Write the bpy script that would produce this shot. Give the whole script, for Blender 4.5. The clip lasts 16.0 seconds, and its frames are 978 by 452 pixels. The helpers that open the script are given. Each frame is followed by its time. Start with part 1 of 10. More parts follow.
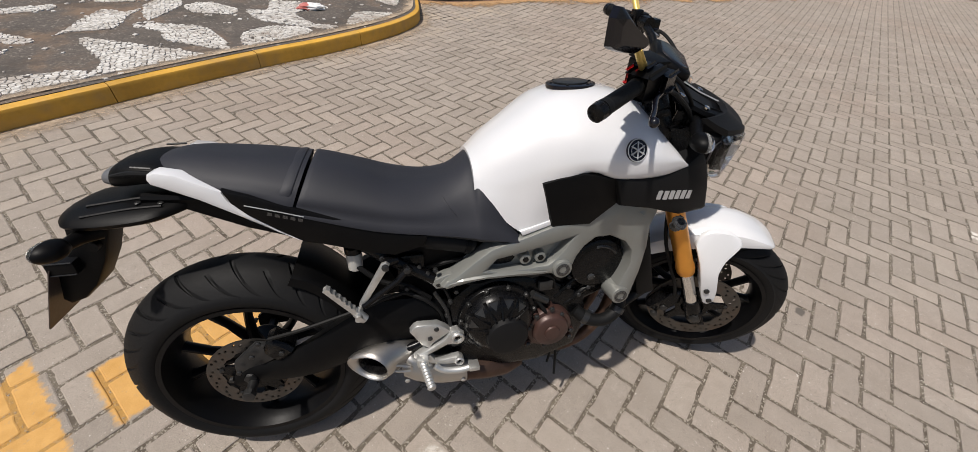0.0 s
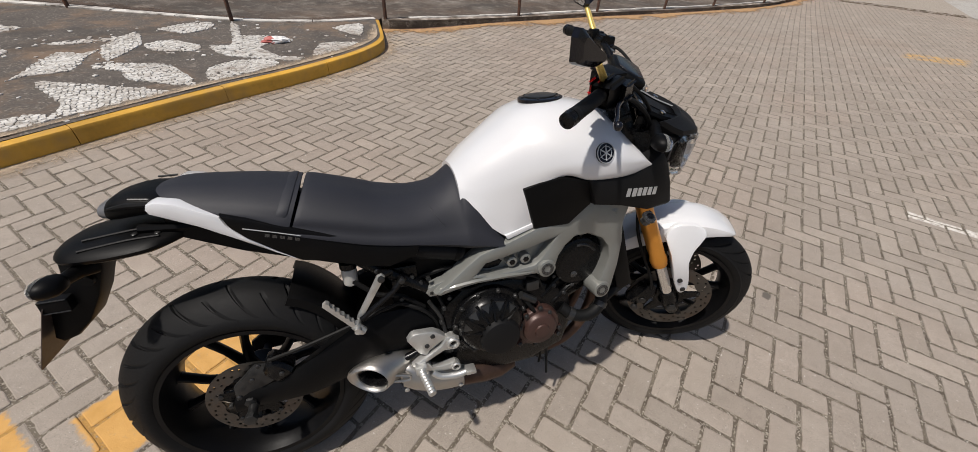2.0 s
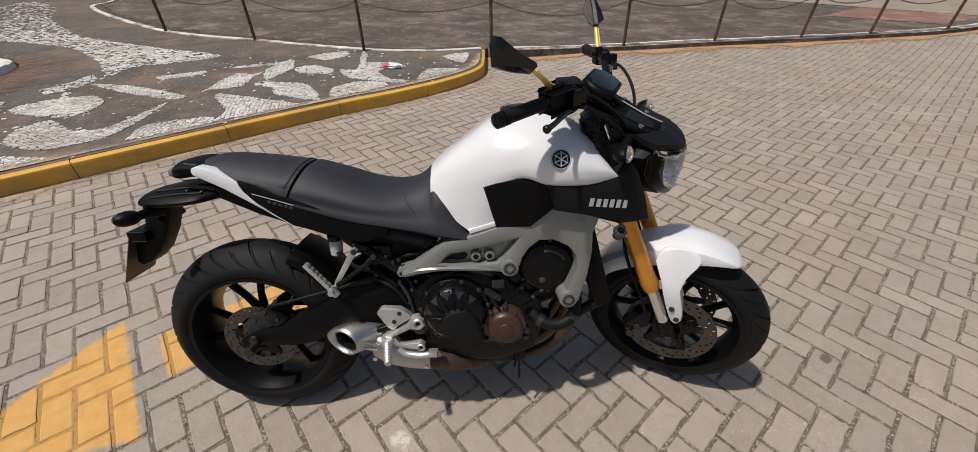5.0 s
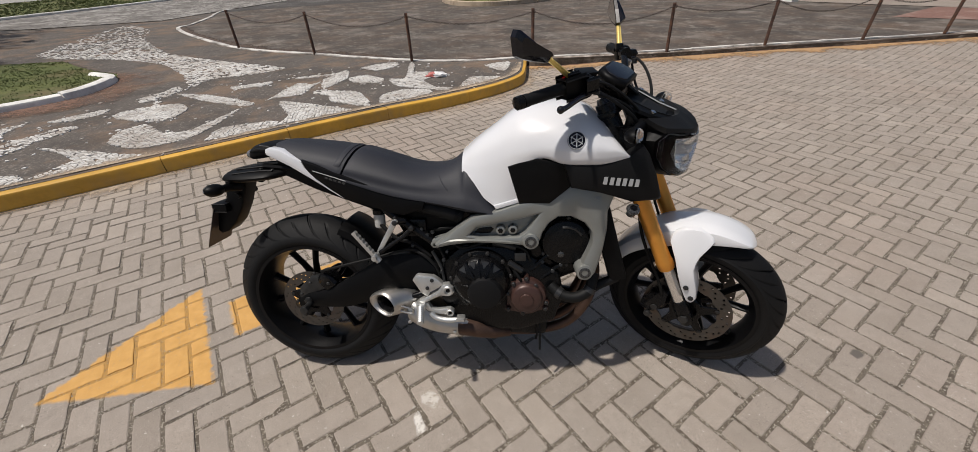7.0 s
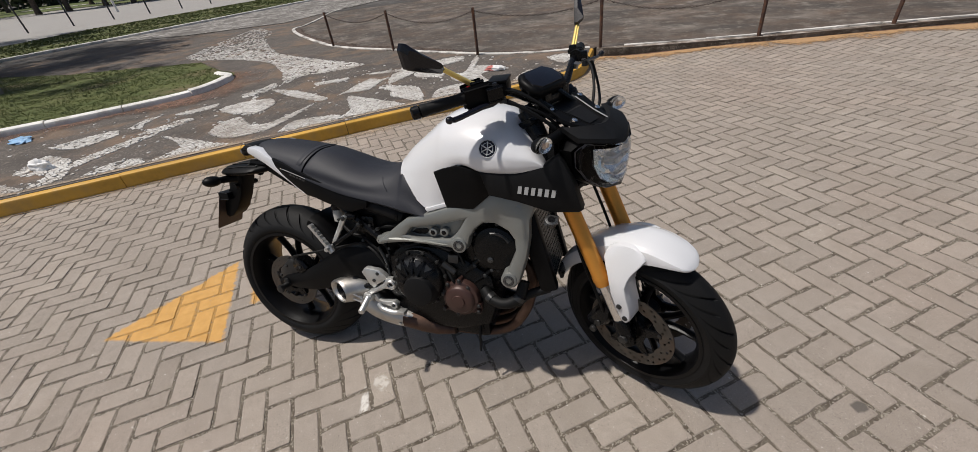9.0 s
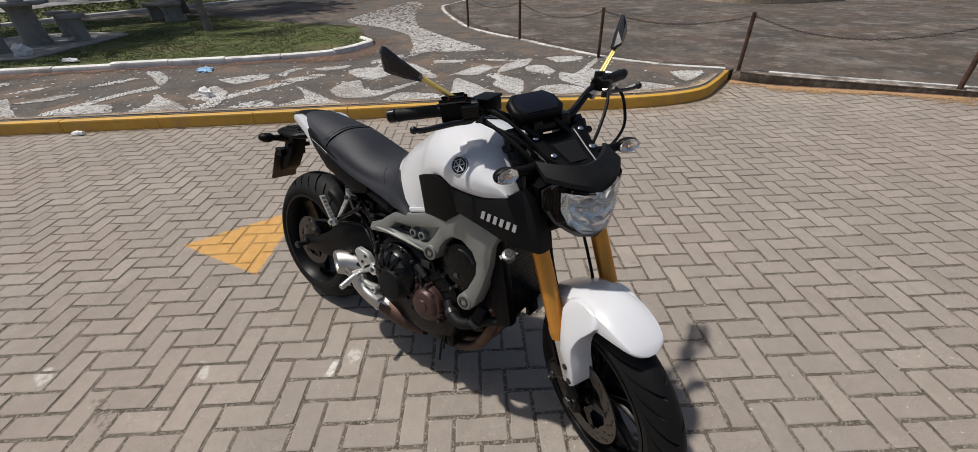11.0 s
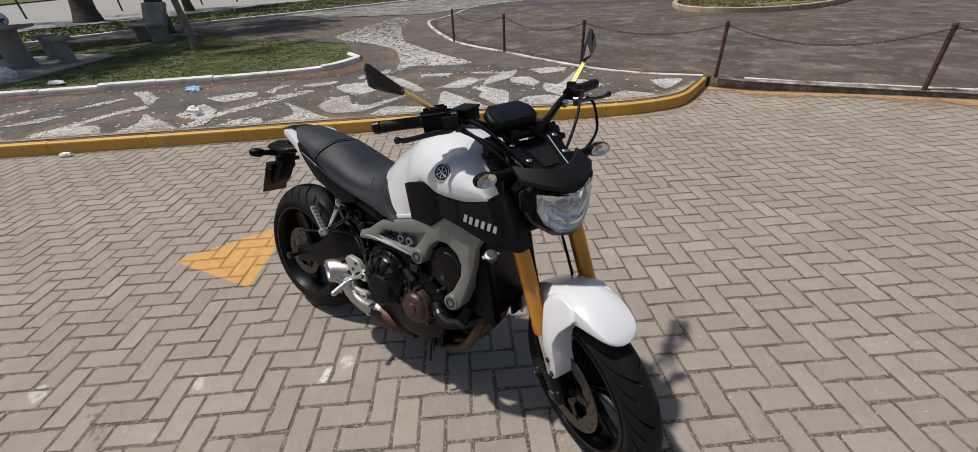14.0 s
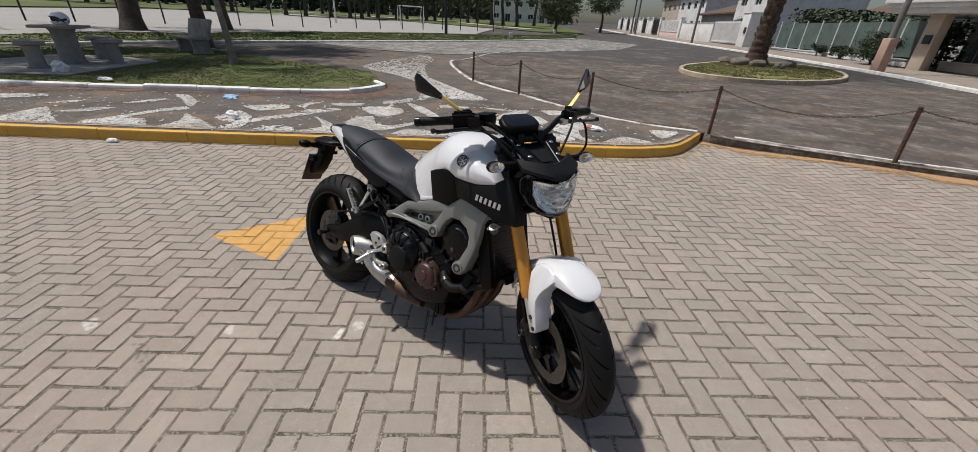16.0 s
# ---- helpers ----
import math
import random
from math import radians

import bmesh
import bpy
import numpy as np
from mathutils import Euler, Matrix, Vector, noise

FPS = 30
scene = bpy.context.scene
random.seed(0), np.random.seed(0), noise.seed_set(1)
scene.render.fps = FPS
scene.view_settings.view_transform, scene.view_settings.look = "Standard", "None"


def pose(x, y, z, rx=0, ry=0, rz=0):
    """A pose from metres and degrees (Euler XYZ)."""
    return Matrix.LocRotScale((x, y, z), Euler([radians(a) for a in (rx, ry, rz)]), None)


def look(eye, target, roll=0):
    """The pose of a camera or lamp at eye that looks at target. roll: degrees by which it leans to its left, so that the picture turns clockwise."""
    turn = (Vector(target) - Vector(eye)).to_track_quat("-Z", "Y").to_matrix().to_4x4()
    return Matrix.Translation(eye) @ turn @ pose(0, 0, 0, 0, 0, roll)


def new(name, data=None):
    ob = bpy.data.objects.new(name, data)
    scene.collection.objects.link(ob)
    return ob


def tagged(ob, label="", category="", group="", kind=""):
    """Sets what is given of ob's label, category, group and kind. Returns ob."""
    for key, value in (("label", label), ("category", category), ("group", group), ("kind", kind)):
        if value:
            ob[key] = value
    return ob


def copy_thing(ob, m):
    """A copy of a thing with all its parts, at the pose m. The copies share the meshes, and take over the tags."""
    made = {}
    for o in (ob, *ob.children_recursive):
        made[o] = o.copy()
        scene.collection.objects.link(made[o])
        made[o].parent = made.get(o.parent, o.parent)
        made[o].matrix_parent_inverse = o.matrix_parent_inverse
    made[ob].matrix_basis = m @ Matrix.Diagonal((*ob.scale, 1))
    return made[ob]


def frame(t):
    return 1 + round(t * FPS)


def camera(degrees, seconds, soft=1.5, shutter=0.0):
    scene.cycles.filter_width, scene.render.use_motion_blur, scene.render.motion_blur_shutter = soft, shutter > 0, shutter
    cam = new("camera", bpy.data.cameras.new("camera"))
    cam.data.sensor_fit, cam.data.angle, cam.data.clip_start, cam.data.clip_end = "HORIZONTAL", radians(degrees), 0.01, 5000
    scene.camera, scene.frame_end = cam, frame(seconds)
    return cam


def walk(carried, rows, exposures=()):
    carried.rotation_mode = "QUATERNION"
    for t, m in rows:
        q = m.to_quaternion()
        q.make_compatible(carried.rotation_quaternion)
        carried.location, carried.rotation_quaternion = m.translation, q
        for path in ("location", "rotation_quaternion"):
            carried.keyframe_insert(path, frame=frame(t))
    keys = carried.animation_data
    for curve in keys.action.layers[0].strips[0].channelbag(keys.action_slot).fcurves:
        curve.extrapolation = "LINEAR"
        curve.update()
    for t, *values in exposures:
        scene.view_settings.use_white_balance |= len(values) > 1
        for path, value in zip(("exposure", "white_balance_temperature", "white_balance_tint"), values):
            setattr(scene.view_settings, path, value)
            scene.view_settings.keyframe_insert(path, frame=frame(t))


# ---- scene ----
cam = camera(102.0, 16.0, soft=0.7)
PATH = [
    (0, (0.003, -0.005, 1.382), (-0.842, 1.231, 0.056), 6.3),
    (0.5, (0.038, -0.004, 1.402), (-0.712, 1.308, 0.092), 2.4),
    (1, (0.056, 0.007, 1.398), (-0.63, 1.338, 0.073), 0.5),
    (1.5, (0.035, -0.012, 1.4), (-0.711, 1.342, 0.131), 2.7),
    (2, (0.022, -0.08, 1.398), (-0.765, 1.275, 0.154), 4.6),
    (2.5, (0.054, -0.089, 1.416), (-0.717, 1.301, 0.202), -0.6),
    (3, (0.074, -0.066, 1.416), (-0.486, 1.432, 0.216), 3.2),
    (3.5, (0.133, -0.049, 1.425), (-0.602, 1.415, 0.278), 3.0),
    (4, (0.299, 0.049, 1.406), (-0.749, 1.317, 0.269), 3.3),
    (4.2, (0.344, 0.08, 1.399), (-0.806, 1.212, 0.217), 1.6),
    (6.3, (0.431, 0.089, 1.386), (-0.871, 1.092, 0.246), -1.0),
    (6.5, (0.454, 0.083, 1.382), (-0.873, 1.019, 0.214), -2.5),
    (7, (0.561, 0.019, 1.38), (-0.824, 0.943, 0.272), -2.3),
    (7.5, (0.685, -0.016, 1.395), (-0.711, 0.918, 0.311), 2.6),
    (8, (0.791, 0.141, 1.41), (-0.707, 0.991, 0.393), -1.1),
    (8.5, (0.829, 0.339, 1.403), (-0.733, 1.044, 0.371), -1.0),
    (8.7, (0.818, 0.392, 1.398), (-0.733, 1.022, 0.304), -4.7),
    (10.8, (0.806, 0.892, 1.416), (-0.836, 0.925, 0.274), -2.1),
    (11, (0.814, 0.892, 1.417), (-0.844, 0.926, 0.299), -1.9),
    (11.5, (0.812, 0.898, 1.424), (-0.855, 0.963, 0.321), -2.2),
    (12, (0.816, 0.907, 1.428), (-0.853, 0.985, 0.328), -2.6),
    (12.5, (0.82, 0.907, 1.423), (-0.853, 0.99, 0.33), -2.5),
    (13, (0.831, 0.908, 1.426), (-0.83, 1.0, 0.316), -2.2),
    (13.5, (0.843, 0.912, 1.422), (-0.816, 1.03, 0.312), -2.1),
    (14, (0.886, 0.919, 1.433), (-0.799, 0.994, 0.359), -2.9),
    (14.5, (0.98, 0.908, 1.46), (-0.754, 0.976, 0.466), -4.0),
    (15, (1.11, 0.827, 1.429), (-0.651, 0.994, 0.495), -0.6),
    (15.5, (1.198, 0.809, 1.429), (-0.546, 0.948, 0.46), 1.4),
    (16, (1.274, 0.883, 1.416), (-0.507, 0.965, 0.508), 3.0),
]
walk(cam, [(t, look(eye, target, roll)) for t, eye, target, roll in PATH],
     [(0.0, 0.18, 6640, 10), (1.0, 0.09, 6640, 10), (4.0, 0.07, 6640, 10), (8.0, 0.03, 6600, 10), (11.0, -0.02, 6460, 9), (14.5, 0.0, 6440, 9), (16.0, 0.11, 6440, 9)])

# ---- light ----
SUN_DIR = Vector((-0.146, -0.380, 0.914))          # towards the sun
world = bpy.data.worlds.new("sky")
scene.world = world
world.use_nodes = True
wn = world.node_tree
sky = wn.nodes.new("ShaderNodeTexSky")
sky.sky_type = 'NISHITA'
sky.sun_disc = False
sky.sun_elevation = radians(66)
sky.sun_rotation = radians(201)
sky.air_density, sky.dust_density = 1.0, 2.5
wn.links.new(sky.outputs[0], wn.nodes["Background"].inputs[0])
wn.nodes["Background"].inputs[1].default_value = 0.068
lamp = bpy.data.lights.new("sun", 'SUN')
lamp.energy, lamp.angle, lamp.color = 3.65, radians(1.8), (1.0, 0.955, 0.905)
sun = new("sun", lamp)
sun.matrix_world = look(SUN_DIR * 60, (0, 0, 0))

# ---- materials ----


def nodes_of(name):
    m = bpy.data.materials.new(name)
    m.use_nodes = True
    nt = m.node_tree
    return m, nt, nt.nodes["Principled BSDF"]


def add(nt, kind, **inputs):
    n = nt.nodes.new(kind)
    for k, v in inputs.items():
        n.inputs[k.replace("_", " ")].default_value = v
    return n


def coords(nt, where):
    if where == "world":
        return nt.nodes.new("ShaderNodeNewGeometry").outputs["Position"]
    return nt.nodes.new("ShaderNodeTexCoord").outputs["Object"]


def noise_at(nt, vec, scale, detail=4.0, rough=0.55):
    n = add(nt, "ShaderNodeTexNoise", Scale=scale, Detail=detail, Roughness=rough)
    nt.links.new(vec, n.inputs["Vector"])
    return n.outputs["Fac"]


def ramp(nt, fac, stops):
    r = nt.nodes.new("ShaderNodeValToRGB")
    nt.links.new(fac, r.inputs[0])
    e = r.color_ramp.elements
    while len(e) < len(stops):
        e.new(0.5)
    for el, (p, c) in zip(e, stops):
        el.position, el.color = p, (*c[:3], 1.0) if len(c) > 1 else (c[0], c[0], c[0], 1.0)
    return r.outputs[0]


def mixed(nt, fac, a, b, mode='MIX'):
    n = nt.nodes.new("ShaderNodeMix")
    n.data_type, n.blend_type = 'RGBA', mode
    for sock, v in ((n.inputs[0], fac), (n.inputs[6], a), (n.inputs[7], b)):
        if isinstance(v, (int, float)):
            sock.default_value = v
        elif isinstance(v, tuple):
            sock.default_value = (*v[:3], 1.0)
        else:
            nt.links.new(v, sock)
    return n.outputs[2]


def calc(nt, op, a, b=0.0, clamp=False):
    n = nt.nodes.new("ShaderNodeMath")
    n.operation, n.use_clamp = op, clamp
    for sock, v in zip(n.inputs, (a, b)):
        if isinstance(v, (int, float)):
            sock.default_value = v
        else:
            nt.links.new(v, sock)
    return n.outputs[0]


def bumped(nt, bsdf, height, strength, distance=0.01):
    b = add(nt, "ShaderNodeBump", Strength=strength, Distance=distance)
    nt.links.new(height, b.inputs["Height"])
    nt.links.new(b.outputs[0], bsdf.inputs["Normal"])


def surface(name, colour, rough=0.6, metal=0.0, var=0.12, big=6.0, fine=90.0, bump=0.15, dist=0.003,
            dirt=None, dirt_amount=0.0, dirt_scale=3.0, coat=0.0, where="object", rough_var=0.1, spec=0.5):
    """A surface with broad and fine variation, relief and, where asked, patches of dirt."""
    m, nt, bsdf = nodes_of(name)
    v = coords(nt, where)
    n1, n2 = noise_at(nt, v, big), noise_at(nt, v, fine, 6.0)
    lo = tuple(c * (1 - var) for c in colour)
    hi = tuple(min(1.0, c * (1 + var)) for c in colour)
    col = ramp(nt, n1, [(0.3, lo), (0.7, hi)])
    grain = ramp(nt, n2, [(0.25, (1 - 0.6 * var,)), (0.75, (1.0,))])
    col = mixed(nt, 1.0, col, grain, 'MULTIPLY')
    if dirt:
        d = ramp(nt, noise_at(nt, v, dirt_scale, 6.0, 0.65), [(0.48, (0.0,)), (0.66, (1.0,))])
        col = mixed(nt, calc(nt, 'MULTIPLY', d, dirt_amount), col, dirt)
    nt.links.new(col, bsdf.inputs["Base Color"])
    bsdf.inputs["Metallic"].default_value = metal
    bsdf.inputs["Specular IOR Level"].default_value = spec
    r = calc(nt, 'ADD', calc(nt, 'MULTIPLY', calc(nt, 'SUBTRACT', n2, 0.5), 2 * rough_var), rough, True)
    nt.links.new(r, bsdf.inputs["Roughness"])
    bsdf.inputs["Coat Weight"].default_value = coat
    bsdf.inputs["Coat Roughness"].default_value = 0.06
    if bump:
        bumped(nt, bsdf, n2, bump, dist)
    return m


def half_plane(nt, xy, ax, ay, bx, by, soft=60.0):
    """1 to the left of the line from a to b, 0 to its right."""
    length = math.hypot(bx - ax, by - ay)
    nx, ny = -(by - ay) / length, (bx - ax) / length
    dx = calc(nt, 'MULTIPLY', calc(nt, 'SUBTRACT', xy[0], ax), nx * soft)
    dy = calc(nt, 'MULTIPLY', calc(nt, 'SUBTRACT', xy[1], ay), ny * soft)
    return calc(nt, 'ADD', calc(nt, 'ADD', dx, dy), 0.5, True)


def poly_mask(nt, xy, pts, soft=60.0):
    out = None
    for (ax, ay), (bx, by) in zip(pts, pts[1:] + pts[:1]):
        h = half_plane(nt, xy, ax, ay, bx, by, soft)
        out = h if out is None else calc(nt, 'MULTIPLY', out, h)
    return out


def arrow_paint(nt, xy):
    """Where the yellow arrow is painted on the paving."""
    both = nt.nodes.new("ShaderNodeCombineXYZ")
    nt.links.new(xy[0], both.inputs[0])
    nt.links.new(xy[1], both.inputs[1])
    stray = calc(nt, 'MULTIPLY', calc(nt, 'SUBTRACT', noise_at(nt, both.outputs[0], 38.0, 5.0), 0.5), 0.05)
    xy = (calc(nt, 'ADD', xy[0], stray), calc(nt, 'ADD', xy[1], stray))
    head = poly_mask(nt, xy, [(-1.61, -0.37), (-1.225, -0.965), (-0.905, -0.37)], 70.0)
    shaft = poly_mask(nt, xy, [(-1.40, -0.262), (-1.135, -0.262), (-1.135, 0.30), (-1.40, 0.30)], 70.0)
    return calc(nt, 'MAXIMUM', head, shaft)


def joint_material():
    m, nt, bsdf = nodes_of("joint sand")
    v = coords(nt, "world")
    n2 = noise_at(nt, v, 200.0, 6.0, 0.7)
    col = ramp(nt, noise_at(nt, v, 14.0, 5.0), [(0.35, (0.085, 0.067, 0.050)), (0.6, (0.150, 0.124, 0.095))])
    col = mixed(nt, 1.0, col, ramp(nt, n2, [(0.3, (0.78,)), (0.7, (1.15,))]), 'MULTIPLY')
    pale = ramp(nt, noise_at(nt, v, 130.0, 3.0), [(0.54, (0.0,)), (0.60, (1.0,))])
    col = mixed(nt, calc(nt, 'MULTIPLY', pale, 0.65), col, (0.40, 0.36, 0.30))
    sep = nt.nodes.new("ShaderNodeSeparateXYZ")
    nt.links.new(v, sep.inputs[0])
    worn = ramp(nt, noise_at(nt, v, 55.0, 6.0, 0.7), [(0.30, (0.2,)), (0.5, (1.0,))])
    col = mixed(nt, calc(nt, 'MULTIPLY', calc(nt, 'MULTIPLY', arrow_paint(nt, (sep.outputs[0], sep.outputs[1])), worn), 0.85), col, (0.46, 0.25, 0.06))
    nt.links.new(col, bsdf.inputs["Base Color"])
    bsdf.inputs["Roughness"].default_value = 0.95
    bumped(nt, bsdf, n2, 0.6, 0.005)
    return m


def paver_material():
    m, nt, bsdf = nodes_of("concrete paver")
    v = coords(nt, "world")
    geo = nt.nodes.new("ShaderNodeNewGeometry")
    info = nt.nodes.new("ShaderNodeObjectInfo")
    rnd = calc(nt, 'FRACT', calc(nt, 'ADD', geo.outputs["Random Per Island"], info.outputs["Random"]))
    col = ramp(nt, rnd, [(0.0, (0.324, 0.281, 0.240)), (0.4, (0.348, 0.302, 0.260)), (0.75, (0.362, 0.314, 0.270)), (1.0, (0.390, 0.338, 0.289))])
    n1, n2, n3 = noise_at(nt, v, 1.3, 5.0), noise_at(nt, v, 24.0, 5.0, 0.6), noise_at(nt, v, 260.0, 3.0, 0.7)
    col = mixed(nt, 1.0, col, ramp(nt, n1, [(0.3, (0.91, 0.90, 0.885)), (0.7, (1.045, 1.045, 1.04))]), 'MULTIPLY')
    col = mixed(nt, 1.0, col, ramp(nt, n2, [(0.3, (0.88,)), (0.7, (1.04,))]), 'MULTIPLY')
    col = mixed(nt, 1.0, col, ramp(nt, n3, [(0.3, (0.78,)), (0.68, (1.09,))]), 'MULTIPLY')
    rosy = ramp(nt, noise_at(nt, v, 0.55, 3.0), [(0.48, (0.0,)), (0.62, (1.0,))])
    col = mixed(nt, calc(nt, 'MULTIPLY', rosy, 0.28), col, mixed(nt, 1.0, col, (1.08, 0.95, 0.90), 'MULTIPLY'))
    soil = ramp(nt, noise_at(nt, v, 6.0, 6.0, 0.7), [(0.50, (0.0,)), (0.68, (1.0,))])
    col = mixed(nt, calc(nt, 'MULTIPLY', soil, 0.32), col, (0.21, 0.175, 0.14))
    specks = ramp(nt, noise_at(nt, v, 70.0, 2.0), [(0.70, (0.0,)), (0.725, (1.0,))])
    col = mixed(nt, calc(nt, 'MULTIPLY', specks, 0.7), col, (0.62, 0.58, 0.52))
    grit = ramp(nt, noise_at(nt, v, 190.0, 2.0, 0.6), [(0.66, (0.0,)), (0.70, (1.0,))])
    col = mixed(nt, calc(nt, 'MULTIPLY', grit, 0.5), col, (0.60, 0.56, 0.50))
    pits = ramp(nt, noise_at(nt, v, 150.0, 2.0, 0.6), [(0.30, (1.0,)), (0.36, (0.0,))])
    col = mixed(nt, calc(nt, 'MULTIPLY', pits, 0.6), col, (0.12, 0.10, 0.085))
    dark = ramp(nt, noise_at(nt, v, 5.0, 2.0), [(0.735, (0.0,)), (0.78, (1.0,))])
    col = mixed(nt, calc(nt, 'MULTIPLY', dark, 0.45), col, (0.12, 0.105, 0.09))
    sep = nt.nodes.new("ShaderNodeSeparateXYZ")
    nt.links.new(v, sep.inputs[0])
    # the edges of the paint waver a little
    wob = calc(nt, 'MULTIPLY', calc(nt, 'SUBTRACT', noise_at(nt, v, 30.0), 0.5), 0.02)
    xy = (calc(nt, 'ADD', sep.outputs[0], wob), calc(nt, 'ADD', sep.outputs[1], wob))
    cross = poly_mask(nt, xy, [(2.02, 9.00), (2.80, 9.12), (2.98, 9.80), (2.12, 9.45)], 8.0)
    worn = ramp(nt, noise_at(nt, v, 55.0, 6.0, 0.7), [(0.22, (0.35,)), (0.42, (1.0,))])
    paint = calc(nt, 'MULTIPLY', arrow_paint(nt, xy), worn)
    yellow = ramp(nt, noise_at(nt, v, 18.0, 5.0), [(0.3, (0.54, 0.29, 0.075)), (0.7, (0.64, 0.36, 0.11))])
    col = mixed(nt, calc(nt, 'MULTIPLY', paint, 0.93), col, yellow)
    patchy = ramp(nt, noise_at(nt, v, 9.0, 5.0, 0.7), [(0.4, (0.0,)), (0.62, (1.0,))])
    col = mixed(nt, calc(nt, 'MULTIPLY', calc(nt, 'MULTIPLY', cross, patchy), 0.8), col, (0.62, 0.35, 0.08))
    line = poly_mask(nt, xy, [(1.28, 3.21), (6.2, 2.98), (6.2, 3.06), (1.28, 3.29)], 80.0)
    spot1 = poly_mask(nt, xy, [(-0.335, 0.245), (-0.300, 0.228), (-0.222, 0.205), (-0.215, 0.232), (-0.29, 0.265)], 120.0)
    spot2 = poly_mask(nt, xy, [(-0.375, 0.29), (-0.335, 0.275), (-0.28, 0.305), (-0.31, 0.34), (-0.35, 0.33)], 90.0)
    spot3 = poly_mask(nt, xy, [(-0.335, -0.36), (-0.30, -0.345), (-0.235, -0.325), (-0.25, -0.285), (-0.32, -0.31)], 90.0)
    spot4 = poly_mask(nt, xy, [(-0.35, -1.05), (-0.30, -1.04), (-0.25, -0.98), (-0.28, -0.95), (-0.34, -0.99)], 90.0)
    flecks = ramp(nt, noise_at(nt, v, 34.0, 6.0, 0.75), [(0.4, (0.0,)), (0.52, (1.0,))])
    white = calc(nt, 'MAXIMUM', line, calc(nt, 'MAXIMUM', spot1, calc(nt, 'MULTIPLY', calc(nt, 'MAXIMUM', spot2, calc(nt, 'MAXIMUM', spot3, spot4)), 0.6)))
    col = mixed(nt, calc(nt, 'MULTIPLY', calc(nt, 'MULTIPLY', white, flecks), 0.85), col, (0.72, 0.69, 0.64))
    oil = poly_mask(nt, xy, [(0.512, 1.80), (0.540, 1.79), (0.553, 1.83), (0.532, 1.852), (0.513, 1.835)], 120.0)
    col = mixed(nt, calc(nt, 'MULTIPLY', oil, 0.85), col, (0.09, 0.08, 0.07))
    tread = poly_mask(nt, xy, [(-0.17, -0.70), (-0.06, -0.60), (-0.03, -0.54), (-0.09, -0.56), (-0.18, -0.64)], 60.0)
    patch2 = ramp(nt, noise_at(nt, v, 38.0, 4.0), [(0.46, (0.0,)), (0.54, (1.0,))])
    col = mixed(nt, calc(nt, 'MULTIPLY', calc(nt, 'MULTIPLY', tread, patch2), 0.6), col, (0.10, 0.085, 0.07))
    # pale sand swept up along the kerb
    near_kerb = calc(nt, 'MULTIPLY', calc(nt, 'SUBTRACT', -2.98, sep.outputs[0]), 1.8, True)
    sand = calc(nt, 'MULTIPLY', near_kerb, ramp(nt, noise_at(nt, v, 3.5, 6.0, 0.7), [(0.45, (0.0,)), (0.62, (1.0,))]))
    col = mixed(nt, calc(nt, 'MULTIPLY', sand, 0.5), col, (0.50, 0.41, 0.31))
    nt.links.new(col, bsdf.inputs["Base Color"])
    bsdf.inputs["Roughness"].default_value = 0.85
    bsdf.inputs["Specular IOR Level"].default_value = 0.3
    bumped(nt, bsdf, calc(nt, 'ADD', n3, calc(nt, 'MULTIPLY', n2, 2.0)), 0.6, 0.003)
    return m


def patchy_ground(name, base, patches, where="world", rough=0.9, bump=0.5, dist=0.006, fine=70.0):
    """Worn ground: a base colour, and patches of (colour, noise scale, start, end, amount) over it."""
    m, nt, bsdf = nodes_of(name)
    v = coords(nt, where)
    n2 = noise_at(nt, v, fine, 6.0, 0.7)
    col = mixed(nt, 1.0, base, ramp(nt, n2, [(0.3, (0.6,)), (0.7, (1.25,))]), 'MULTIPLY')
    for colour, scale, a, b, amount in patches:
        f = ramp(nt, noise_at(nt, v, scale, 7.0, 0.68), [(a, (0.0,)), (b, (1.0,))])
        col = mixed(nt, calc(nt, 'MULTIPLY', f, amount), col, colour)
    nt.links.new(col, bsdf.inputs["Base Color"])
    bsdf.inputs["Roughness"].default_value = rough
    bsdf.inputs["Specular IOR Level"].default_value = 0.25
    bumped(nt, bsdf, n2, bump, dist)
    return m


